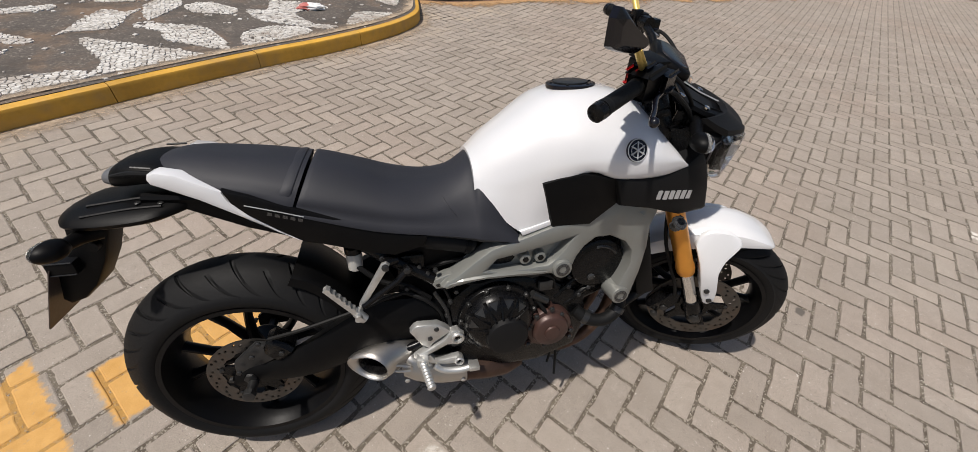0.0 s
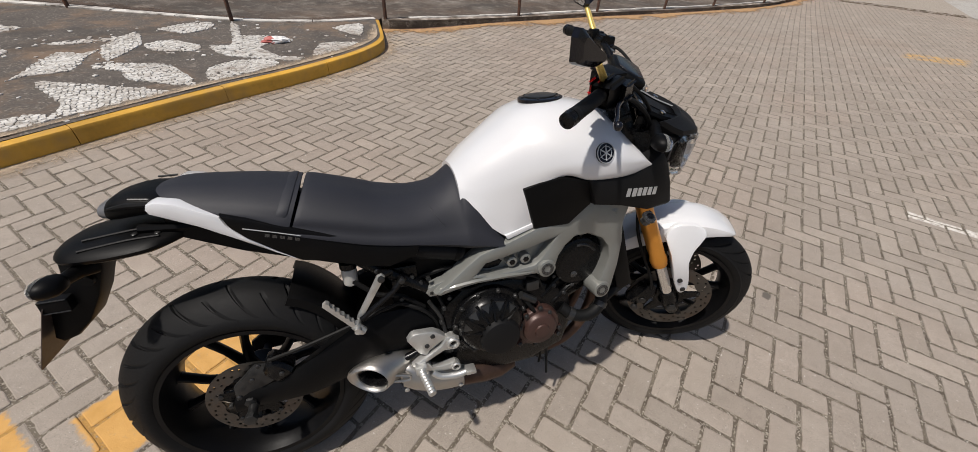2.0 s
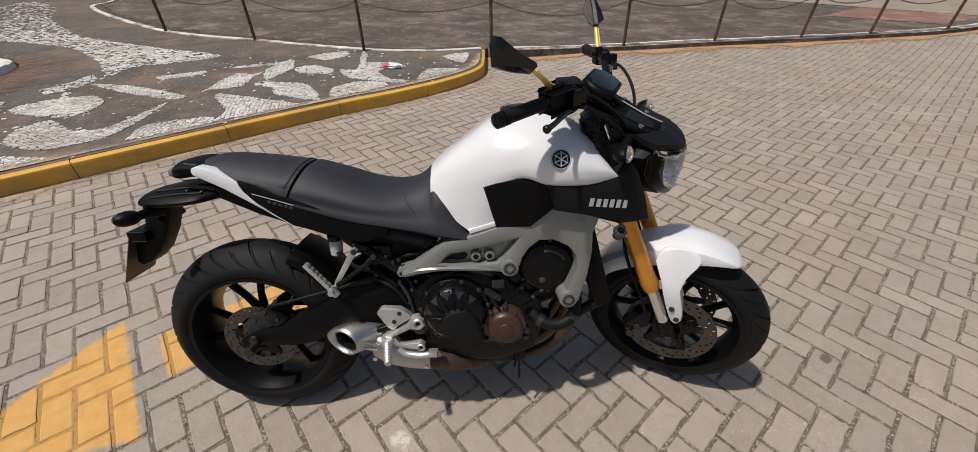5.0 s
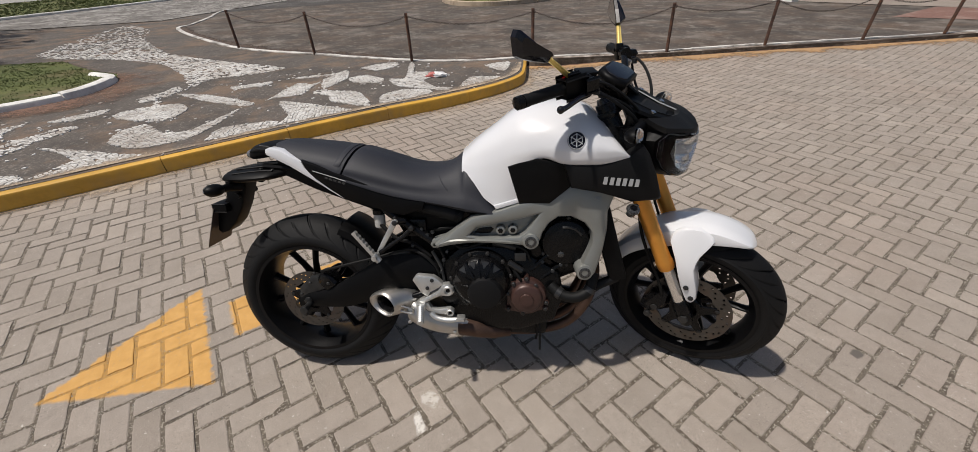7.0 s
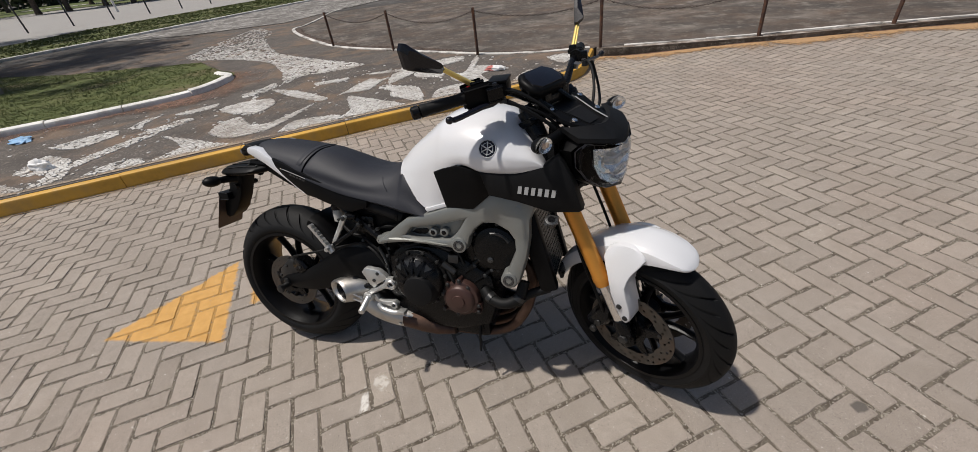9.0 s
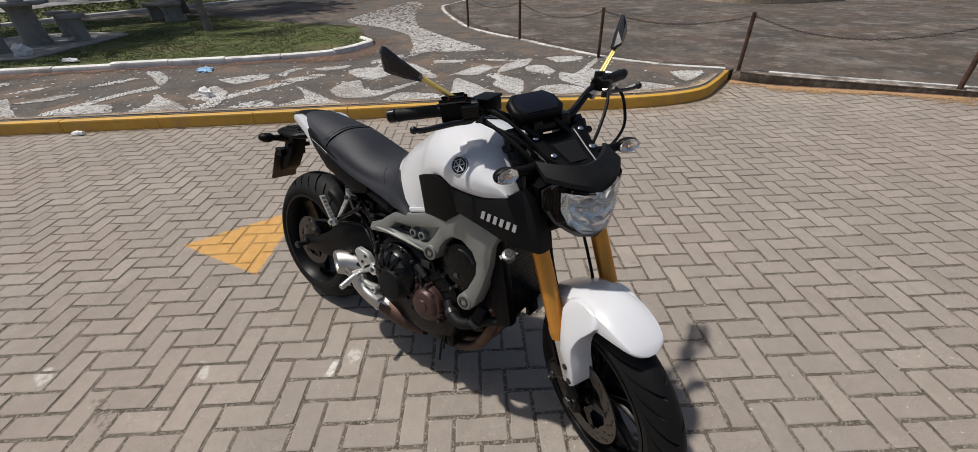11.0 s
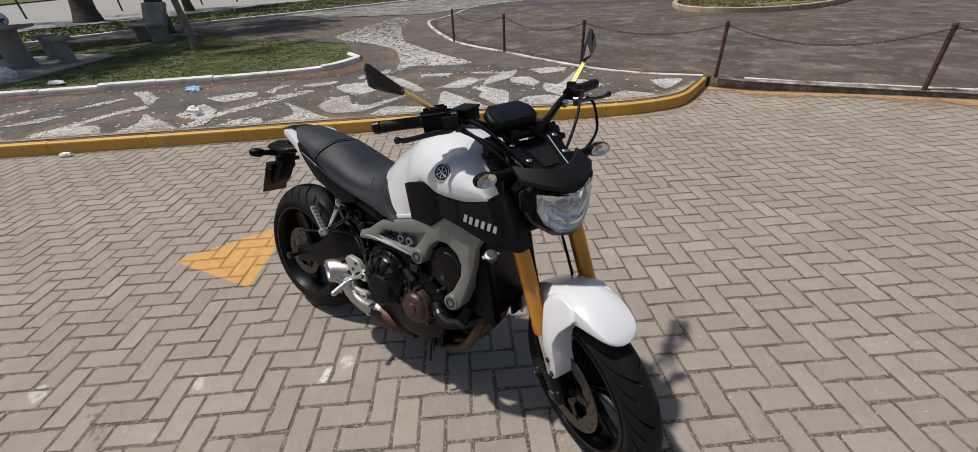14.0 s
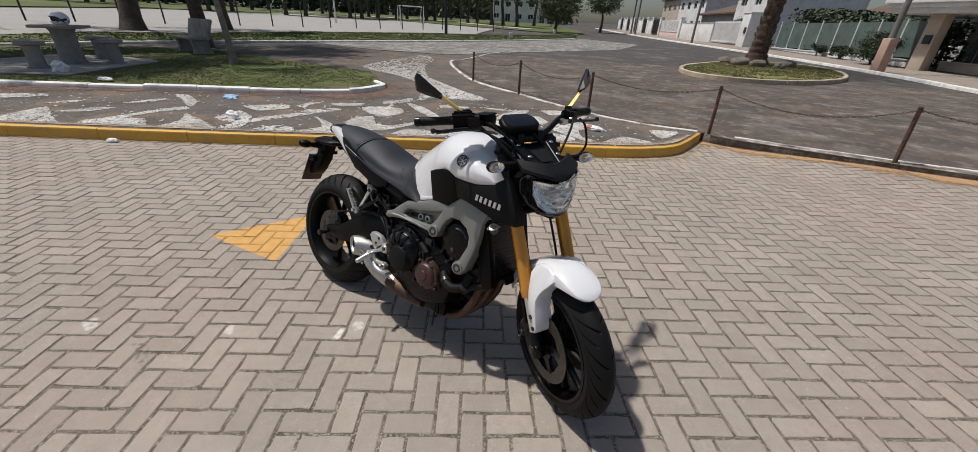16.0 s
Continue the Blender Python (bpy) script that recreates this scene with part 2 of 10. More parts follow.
PAVER = paver_material()
JOINT = joint_material()
COURT = patchy_ground("worn dark asphalt", (0.082, 0.070, 0.060),
                      [((0.17, 0.115, 0.08), 0.9, 0.42, 0.68, 0.60), ((0.23, 0.20, 0.172), 1.1, 0.48, 0.70, 0.75), ((0.31, 0.28, 0.24), 3.2, 0.54, 0.70, 0.6),
                       ((0.05, 0.044, 0.038), 2.6, 0.46, 0.68, 0.6), ((0.30, 0.27, 0.24), 7.0, 0.56, 0.72, 0.55)])
WALKWAY = patchy_ground("dark stone walkway", (0.115, 0.100, 0.088),
                        [((0.21, 0.155, 0.11), 1.3, 0.52, 0.64, 0.55), ((0.36, 0.325, 0.28), 34.0, 0.57, 0.63, 0.55), ((0.19, 0.13, 0.09), 1.3, 0.48, 0.6, 0.6), ((0.055, 0.05, 0.045), 2.2, 0.5, 0.6, 0.5), ((0.27, 0.23, 0.19), 9.0, 0.6, 0.7, 0.5)], fine=45.0)
ROAD = patchy_ground("grey asphalt", (0.078, 0.070, 0.063), [((0.17, 0.16, 0.15), 0.6, 0.5, 0.65, 0.6), ((0.05, 0.05, 0.05), 1.5, 0.5, 0.6, 0.5), ((0.26, 0.25, 0.23), 3.0, 0.6, 0.68, 0.5)])
EARTH = patchy_ground("dry earth", (0.23, 0.18, 0.13), [((0.12, 0.11, 0.06), 0.2, 0.45, 0.6, 0.6)])
STREETWALK = patchy_ground("grey-brown street pavement", (0.29, 0.245, 0.205), [((0.20, 0.165, 0.14), 0.7, 0.5, 0.62, 0.6), ((0.38, 0.33, 0.28), 1.6, 0.55, 0.65, 0.5)])
PEBBLEWALK = patchy_ground("grey pebble walkway", (0.15, 0.138, 0.125), [((0.42, 0.40, 0.37), 2.6, 0.50, 0.57, 0.6), ((0.42, 0.40, 0.37), 9.0, 0.52, 0.58, 0.6), ((0.10, 0.09, 0.08), 0.6, 0.5, 0.6, 0.6)])
COURTPALE = patchy_ground("pale court concrete", (0.335, 0.32, 0.30), [((0.28, 0.26, 0.24), 0.5, 0.5, 0.62, 0.5)])
SIDEWALK = patchy_ground("pale pavement", (0.46, 0.43, 0.39), [((0.32, 0.29, 0.25), 0.8, 0.5, 0.62, 0.6)])
SOIL = patchy_ground("soil under grass", (0.115, 0.128, 0.043), [((0.17, 0.115, 0.075), 0.7, 0.50, 0.70, 0.75), ((0.05, 0.075, 0.02), 2.0, 0.42, 0.66, 0.6)], fine=30.0)
GRASS = surface("grass blades", (0.125, 0.142, 0.046), 0.8, var=0.15, big=1.5, fine=14.0, bump=0, where="world")
DRYGRASS = surface("dry grass blades", (0.19, 0.175, 0.068), 0.8, var=0.4, big=1.0, fine=10.0, bump=0, where="world")
YELLOW = surface("yellow kerb paint", (0.66, 0.36, 0.045), 0.6, var=0.22, big=2.5, fine=40.0, bump=0.4, dist=0.004, dirt=(0.24, 0.17, 0.09), dirt_amount=0.45, dirt_scale=5.0, where="world")
WHITEKERB = surface("white kerb paint", (0.76, 0.74, 0.70), 0.7, var=0.15, big=3.0, fine=40.0, bump=0.5, dist=0.005, dirt=(0.26, 0.21, 0.165), dirt_amount=0.5, dirt_scale=4.0, where="world")
CHIPPED = surface("chipped white paint on concrete", (0.66, 0.63, 0.58), 0.8, var=0.2, big=3.0, fine=40.0, bump=0.6, dist=0.005, dirt=(0.12, 0.098, 0.08), dirt_amount=0.95, dirt_scale=3.2, where="world")
GREYKERB = surface("bare concrete kerb", (0.16, 0.125, 0.095), 0.9, var=0.3, big=4.0, fine=50.0, bump=0.6, dist=0.006, dirt=(0.56, 0.50, 0.44), dirt_amount=0.8, dirt_scale=6.0, where="world")
CONCRETE = surface("grey concrete", (0.33, 0.31, 0.28), 0.85, var=0.2, big=3.0, fine=60.0, bump=0.4, dist=0.004, dirt=(0.14, 0.13, 0.11), dirt_amount=0.5, dirt_scale=4.0, where="world")
RUST = surface("rusty painted iron", (0.085, 0.045, 0.032), 0.75, var=0.4, big=9.0, fine=80.0, bump=0.4, dirt=(0.20, 0.085, 0.04), dirt_amount=0.7, dirt_scale=14.0, where="world")
CHAIN = surface("rusty chain iron", (0.06, 0.045, 0.038), 0.6, metal=0.5, var=0.3, where="world")


def stone_material():
    m, nt, bsdf = nodes_of("white limestone")
    v = coords(nt, "world")
    geo, info = nt.nodes.new("ShaderNodeNewGeometry"), nt.nodes.new("ShaderNodeObjectInfo")
    rnd = calc(nt, 'FRACT', calc(nt, 'ADD', geo.outputs["Random Per Island"], info.outputs["Random"]))
    col = ramp(nt, rnd, [(0.0, (0.38, 0.35, 0.31)), (0.25, (0.56, 0.53, 0.49)), (1.0, (0.72, 0.70, 0.66))])
    d = ramp(nt, noise_at(nt, v, 2.3, 6.0, 0.7), [(0.47, (0.0,)), (0.66, (1.0,))])
    col = mixed(nt, calc(nt, 'MULTIPLY', d, 0.6), col, (0.27, 0.21, 0.16))
    n2 = noise_at(nt, v, 120.0, 4.0)
    col = mixed(nt, 1.0, col, ramp(nt, n2, [(0.3, (0.85,)), (0.7, (1.05,))]), 'MULTIPLY')
    nt.links.new(col, bsdf.inputs["Base Color"])
    bsdf.inputs["Roughness"].default_value = 0.6
    bumped(nt, bsdf, n2, 0.3, 0.003)
    return m


LIMESTONE = stone_material()

# ---- building helpers ----


def ob_from(name, verts, faces, material, parent=None, smooth=False):
    me = bpy.data.meshes.new(name)
    me.from_pydata([tuple(v) for v in verts], [], [tuple(f) for f in faces])
    me.materials.append(material)
    me.update()
    if smooth:
        me.shade_smooth()
    ob = new(name, me)
    if parent is not None:
        ob.parent = parent
    return ob


def part(name, bm, material, parent, label="", smooth=True, m=None):
    """Links a bmesh as one mesh object, under a thing or a part."""
    bmesh.ops.recalc_face_normals(bm, faces=bm.faces)
    me = bpy.data.meshes.new(name)
    bm.to_mesh(me)
    bm.free()
    me.materials.append(material)
    if smooth:
        me.shade_smooth()
        me.set_sharp_from_angle(angle=radians(38))
    ob = new(name, me)
    if parent is not None:
        ob.parent = parent
    if m is not None:
        ob.matrix_basis = m
    if label:
        tagged(ob, label)
    return ob


def thing(name, label, category, m=None, group="", kind=""):
    ob = new(name)
    ob.empty_display_size = 0.1
    if m is not None:
        ob.matrix_basis = m
    return tagged(ob, label, category, group, kind)


def box(bm, x0, x1, y0, y1, z0, z1, bevel=0.0, m=None, segments=2):
    r = bmesh.ops.create_cube(bm, size=1.0)
    vs = r["verts"]
    for v in vs:
        v.co = Vector(((x0 + x1) / 2 + v.co.x * (x1 - x0), (y0 + y1) / 2 + v.co.y * (y1 - y0), (z0 + z1) / 2 + v.co.z * (z1 - z0)))
    if m is not None:
        for v in vs:
            v.co = m @ v.co
    if bevel:
        es = list({e for v in vs for e in v.link_edges})
        bmesh.ops.bevel(bm, geom=es, offset=bevel, segments=segments, affect='EDGES', profile=0.6)
    return bm


def rings(bm, loops, closed=True, cap0=True, cap1=True):
    """Skins a row of point loops of one length."""
    rows = [[bm.verts.new(p) for p in loop] for loop in loops]
    n = len(rows[0])
    for a, b in zip(rows, rows[1:]):
        for i in range(n if closed else n - 1):
            j = (i + 1) % n
            try:
                bm.faces.new((a[i], a[j], b[j], b[i]))
            except ValueError:
                pass
    if closed and cap0:
        bm.faces.new(rows[0][::-1])
    if closed and cap1:
        bm.faces.new(rows[-1])
    return bm


def smooth_path(points, steps=6):
    """Points along a Catmull-Rom curve through the given ones."""
    p = [Vector(q) for q in points]
    p = [p[0] * 2 - p[1], *p, p[-1] * 2 - p[-2]]
    out = []
    for a, b, c, d in zip(p, p[1:], p[2:], p[3:]):
        for k in range(steps):
            t = k / steps
            out.append(0.5 * ((2 * b) + (c - a) * t + (2 * a - 5 * b + 4 * c - d) * t * t + (3 * b - a - 3 * c + d) * t ** 3))
    out.append(p[-2])
    return out


def tube(bm, points, radius, sides=10, steps=0, flat=1.0, caps=True):
    """A pipe along points; radius is a number or one per point."""
    n0 = len(points)
    pts = smooth_path(points, steps) if steps else [Vector(q) for q in points]
    rad = [radius] * n0 if isinstance(radius, (int, float)) else list(radius)
    ups, up = [], None
    loops = []
    for i, p in enumerate(pts):
        d = (pts[min(i + 1, len(pts) - 1)] - pts[max(i - 1, 0)]).normalized()
        if up is None:
            up = d.orthogonal().normalized()
        up = (up - d * up.dot(d)).normalized()
        side = d.cross(up)
        f = i / max(1, len(pts) - 1) * (n0 - 1)
        k = min(int(f), n0 - 2)
        r = rad[k] + (rad[k + 1] - rad[k]) * (f - k)
        loops.append([p + (up * math.cos(a) + side * math.sin(a) * flat) * r for a in (2 * math.pi * j / sides for j in range(sides))])
    return rings(bm, loops, True, caps, caps)


def flat_poly(name, outline, z, material, thickness=0.0, kind="structure"):
    """A level sheet or slab with the outline given in x and y."""
    bm = bmesh.new()
    vs = [bm.verts.new((x, y, z)) for x, y in outline]
    es = [bm.edges.new((a, b)) for a, b in zip(vs, vs[1:] + vs[:1])]
    bmesh.ops.triangle_fill(bm, use_beauty=True, edges=es)
    for f in bm.faces:
        if f.normal.z < 0:
            f.normal_flip()
    bm.normal_update()
    if thickness:
        r = bmesh.ops.extrude_face_region(bm, geom=bm.faces[:])
        for v in r["geom"]:
            if isinstance(v, bmesh.types.BMVert):
                v.co.z -= thickness
    ob = part(name, bm, material, None, smooth=False)
    return tagged(ob, kind=kind)


def dense(points, gap):
    """Points every gap metres along a line of (x, y)."""
    out = []
    for (ax, ay), (bx, by) in zip(points, points[1:]):
        n = max(1, round(math.hypot(bx - ax, by - ay) / gap))
        out += [(ax + (bx - ax) * k / n, ay + (by - ay) * k / n) for k in range(n)]
    return out + [points[-1]]


def inside(x, y, poly):
    hit = False
    for (ax, ay), (bx, by) in zip(poly, poly[1:] + poly[:1]):
        if (ay > y) != (by > y) and x < (bx - ax) * (y - ay) / (by - ay) + ax:
            hit = not hit
    return hit


def curve_xy(points, steps=5):
    return [(p.x, p.y) for p in smooth_path([(x, y, 0) for x, y in points], steps)]


# ---- the plan ----
ZP = 0.13                                            # level of the raised walkway and court
KERB = [(-3.38, -46.0), (-3.39, -9.5), (-3.40, -4.0), (-3.45, -1.0), (-3.50, 0.6), (-3.50, 1.5), (-3.46, 2.1), (-3.48, 2.75), (-3.565, 3.2), (-3.71, 3.51), (-3.97, 3.77), (-4.47, 4.20)]
EDGE = [(-4.47, 4.24), (-4.15, 4.52), (-3.78, 5.10), (-3.19, 6.1), (-2.46, 7.55), (-1.65, 9.0), (-0.95, 10.4), (-0.12, 12.2), (0.62, 15.0)]
POSTS = [(-9.15, 0.78), (-7.30, 1.75), (-5.52, 2.76), (-4.45, 4.30), (-3.29, 6.02), (-2.55, 7.50), (-1.75, 9.00), (-1.07, 10.40), (-0.23, 12.15)]
kerb_line = curve_xy(KERB[3:], 5)
edge_line = curve_xy(EDGE, 4)


def build_ground():
    bm = bmesh.new()
    bmesh.ops.create_grid(bm, x_segments=40, y_segments=40, size=900)
    for v in bm.verts:
        v.co.z = -0.06
    tagged(part("ground", bm, EARTH, None, smooth=False), kind="structure")
    tagged(flat_poly("paver_bed", [(-6, -9.5), (10, -9.5), (10, 17.5), (-6, 17.5)], -0.0030, JOINT), kind="structure")
    inner = [(x - 0.07, y) for x, y in KERB[:3] + kerb_line[:-1]]
    outline = inner + [(-4.52, 4.28)] + edge_line[1:] + [(0.9, 40.0), (-70, 60), (-120, 30), (-120, -46)]
    court = flat_poly("court_ground", outline, ZP, COURT, 0.19)
    return outline


court_outline = build_ground()

EYE0 = (1.25, 0.9)


def ground_z(x, y):
    """The level of the ground, which climbs gently beyond the court."""
    return ZP + max(0.0, math.hypot(x - EYE0[0], y - EYE0[1]) - 22.0) * 0.02


def draped(name, outline, lift, material, kind="structure", cell=2.5):
    """A sheet over the climbing ground with the outline given in x and y."""
    bm = bmesh.new()
    line = dense(outline + outline[:1], cell)[:-1]
    vs = [bm.verts.new((x, y, 0)) for x, y in line]
    es = [bm.edges.new((a, b)) for a, b in zip(vs, vs[1:] + vs[:1])]
    bmesh.ops.triangle_fill(bm, use_beauty=True, edges=es)
    bmesh.ops.subdivide_edges(bm, edges=[e for e in bm.edges if e.calc_length() > 2 * cell], cuts=2, use_grid_fill=True)
    bmesh.ops.triangulate(bm, faces=bm.faces[:])
    for v in bm.verts:
        v.co.z = ground_z(v.co.x, v.co.y) + lift
    return tagged(part(name, bm, material, None, smooth=False), kind=kind)


def build_far_ground():
    verts, faces = [], []
    rows = [20.5, 22, 25, 30, 36, 44, 54, 70, 95, 140, 220, 400, 800]
    angles = [radians(93 + 165 * k / 60) for k in range(61)]
    for d in rows:
        for a in angles:
            x, y = EYE0[0] + d * math.cos(a), EYE0[1] + d * math.sin(a)
            verts.append((x, y, ground_z(x, y) + 0.004 if d < 300 else 5.0))
    n = len(angles)
    for i in range(len(rows) - 1):
        for j in range(n - 1):
            faces.append((i * n + j, (i + 1) * n + j, (i + 1) * n + j + 1, i * n + j + 1))
    tagged(ob_from("road_ground", verts, faces, ROAD), kind="structure")


build_far_ground()


def line_gap(x, y, line):
    """The distance from a point to a line of points."""
    best = 9.0
    for (ax, ay), (bx, by) in zip(line, line[1:]):
        dx, dy = bx - ax, by - ay
        t = max(0.0, min(1.0, ((x - ax) * dx + (y - ay) * dy) / (dx * dx + dy * dy)))
        best = min(best, math.hypot(x - ax - dx * t, y - ay - dy * t))
    return best


def paving_lift(x, y):
    """The paving swells up towards the court kerb."""
    if y < 4.2 or x > 2.0:
        return 0.0
    k = max(0.0, 1.0 - line_gap(x, y, edge_line) / 0.9)
    return 0.062 * min(1.0, (y - 4.2) / 1.6) * k * k * (3 - 2 * k)


def kerb_run(name, line, width, height, material, base=0.0, length=1.0, gap=0.012, rounded=0.03, label="", top=None, jitter=0.004):
    """A row of kerb stones along a line, each a piece of its own under one structure."""
    rnd = random.Random(len(line) + int(width * 1000))
    root = new(name)
    tagged(root, label, kind="structure")
    pts = [Vector((x, y)) for x, y in line]
    # cut the line into stones of about one length
    run, cuts, acc = [pts[0]], [], 0.0
    for a, b in zip(pts, pts[1:]):
        d = (b - a).length
        while acc + d >= length:
            k = (length - acc) / d
            a = a + (b - a) * k
            run.append(a)
            cuts.append(run)
            run, d, acc = [a], (b - a).length, 0.0
        acc += d
        run.append(b)
    if len(run) > 1:
        cuts.append(run)
    for stone in cuts:
        if sum((b - a).length for a, b in zip(stone, stone[1:])) < 0.05:
            continue
        lift = rnd.uniform(-jitter, jitter)
        loops = []
        m = len(stone)
        for i, p in enumerate(stone):
            d = (stone[min(i + 1, m - 1)] - stone[max(i - 1, 0)]).normalized()
            if i == 0:
                p = p + d * gap / 2
            if i == m - 1:
                p = p - d * gap / 2
            side = Vector((-d.y, d.x))               # to the left of the run
            z0 = ground_z(p.x, p.y) - ZP + base
            z1 = z0 + height + lift
            r = rounded
            prof = [(0, z0 - 0.08), (0, z1 - r), (r * 0.3, z1 - r * 0.3), (r, z1), (width - r * 0.6, z1), (width, z1 - r * 0.6), (width, z0 - 0.08)]
            loops.append([(p.x + side.x * w, p.y + side.y * w, z) for w, z in prof])
        bm = bmesh.new()
        rings(bm, loops)
        part("kerb_stone", bm, material, root)
    return root


kerb_run("yellow_kerb", KERB[1:3] + kerb_line, 0.105, ZP + 0.001, YELLOW, length=1.0, gap=0.005, rounded=0.022, jitter=0.002, label="weathered yellow painted concrete kerb")
kerb_run("court_kerb", edge_line, 0.13, ZP + 0.004, GREYKERB, length=0.55, rounded=0.03, label="worn bare concrete kerb with flaking white paint", jitter=0.008)

# a pale painted lip along the top of the court kerb and the walkway's far edge
NOSE = [(-4.58, 4.20), (-4.95, 3.50), (-5.6, 2.86), (-7.3, 1.85), (-9.1, 0.88), (-11.6, 0.30), (-13.6, 0.0), (-14.7, -0.02), (-15.2, 0.3), (-17.2, 0.9), (-20.4, 1.9), (-23.7, 5.7), (-27.0, 10.0)]
kerb_run("walkway_edging", curve_xy(NOSE, 4), 0.10, 0.022, CHIPPED, base=ZP, length=0.8, rounded=0.008, label="thin whitewashed edging strip, chipped and dirty")
lip = curve_xy([(x - 0.105, y + 0.05) for x, y in EDGE[1:]], 4)
kerb_run("court_edging", lip, 0.06, 0.012, CHIPPED, base=ZP + 0.006, length=1.1, rounded=0.005, label="narrow strip of flaking white paint on the kerb")
GRASSKERB = [(-5.6, -15.0), (-5.72, -8.4), (-5.85, -5.8), (-6.0, -4.1), (-6.15, -2.6), (-6.4, -1.55), (-6.8, -1.15), (-7.4, -1.0), (-7.9, -1.25)]
kerb_run("grass_kerb", curve_xy(GRASSKERB, 5), 0.14, 0.095, WHITEKERB, base=ZP, length=0.85, rounded=0.05, label="whitewashed rounded concrete kerb stones", jitter=0.012)
FARKERB = [(-5.2, 14.7), (-7.5, 15.5), (-10.2, 16.3), (-12.4, 17.4), (-17.5, 18.8), (-25.9, 20.0), (-37.4, 20.6), (-57.0, 21.5), (-90.0, 25.0)]
kerb_run("street_kerb", curve_xy(FARKERB[::-1], 4), 0.25, 0.12, WHITEKERB, base=ZP, length=1.6, label="whitewashed street kerb")
STRIPKERB = [(-11.9, -13.6), (-13.6, -12.9), (-17.3, -11.2), (-21.0, -7.5), (-26.5, -1.8), (-30.5, 2.4), (-38.7, 9.6)]
kerb_run("verge_kerb", curve_xy(STRIPKERB, 3)[::-1], 0.2, 0.1, WHITEKERB, base=ZP, length=2.0, label="whitewashed kerb of the grass verge")

# walkway sheet between the kerb and the court edging
walk_outline = [(x - 0.07, y) for x, y in [(-3.39, -16.0)] + KERB[1:3] + kerb_line[:-2]] + [(-4.56, 4.20)] + curve_xy(NOSE, 3)[1:-6] + [(-18.5, -0.8), (-16.5, -8.0), (-14.3, -8.8), (-13.1, -6.8), (-11.4, -4.8), (-9.8, -1.8), (-8.2, -1.2)] + [(x - 0.05, y) for x, y in GRASSKERB[::-1][2:]]
flat_poly("walkway", walk_outline, ZP + 0.004, WALKWAY)
GRASSBED = [(x - 0.12, y) for x, y in curve_xy(GRASSKERB, 3)] + [(-8.6, -1.5), (-9.7, -1.9), (-10.6, -3.4), (-11.4, -4.9), (-13.1, -6.9), (-14.2, -8.7), (-12.0, -12.8), (-10.0, -15.0)]
flat_poly("grass_bed", GRASSBED, ZP + 0.06, SOIL)
VERGE = [(x, y) for x, y in STRIPKERB] + [(-42.0, 10.6), (-47.8, 11.9), (-37.8, 0.5), (-36.6, -2.7), (-29.0, -10.4), (-21.4, -13.9), (-18.6, -16.4), (-14.9, -16.6)]
draped("verge_ground", VERGE, 0.06, SOIL)
COURTFLOOR = [(-14.9, -16.6), (-18.6, -16.4), (-21.4, -13.9), (-29.0, -10.4), (-36.6, -2.7), (-37.8, 0.5), (-56.0, 3.0), (-70.0, -12.0), (-75.0, -30.0), (-55.0, -40.0), (-34.0, -36.0), (-18.0, -28.0)]
draped("sports_court", COURTFLOOR, 0.075, COURTPALE)
PATHTIP = [(-20.4, 1.9), (-24.0, 6.0), (-27.3, 10.3), (-33.9, 13.9), (-36.6, 13.3), (-40.3, 10.6), (-38.7, 9.6), (-30.5, 2.4), (-26.5, -1.8), (-21.0, -7.5), (-18.5, -4.0), (-17.5, -0.5)]
draped("far_walkway", PATHTIP, 0.02, PEBBLEWALK)
FARWALK = [(x, y + 0.2) for x, y in FARKERB] + [(-90, 32), (-57, 27), (-36, 26.0), (-24.0, 24.5), (-14.5, 23.0), (-5.0, 21.5), (0.9, 20.0), (0.9, 15.2), (-3.5, 14.9)]
draped("street_sidewalk", FARWALK, 0.012, STREETWALK)


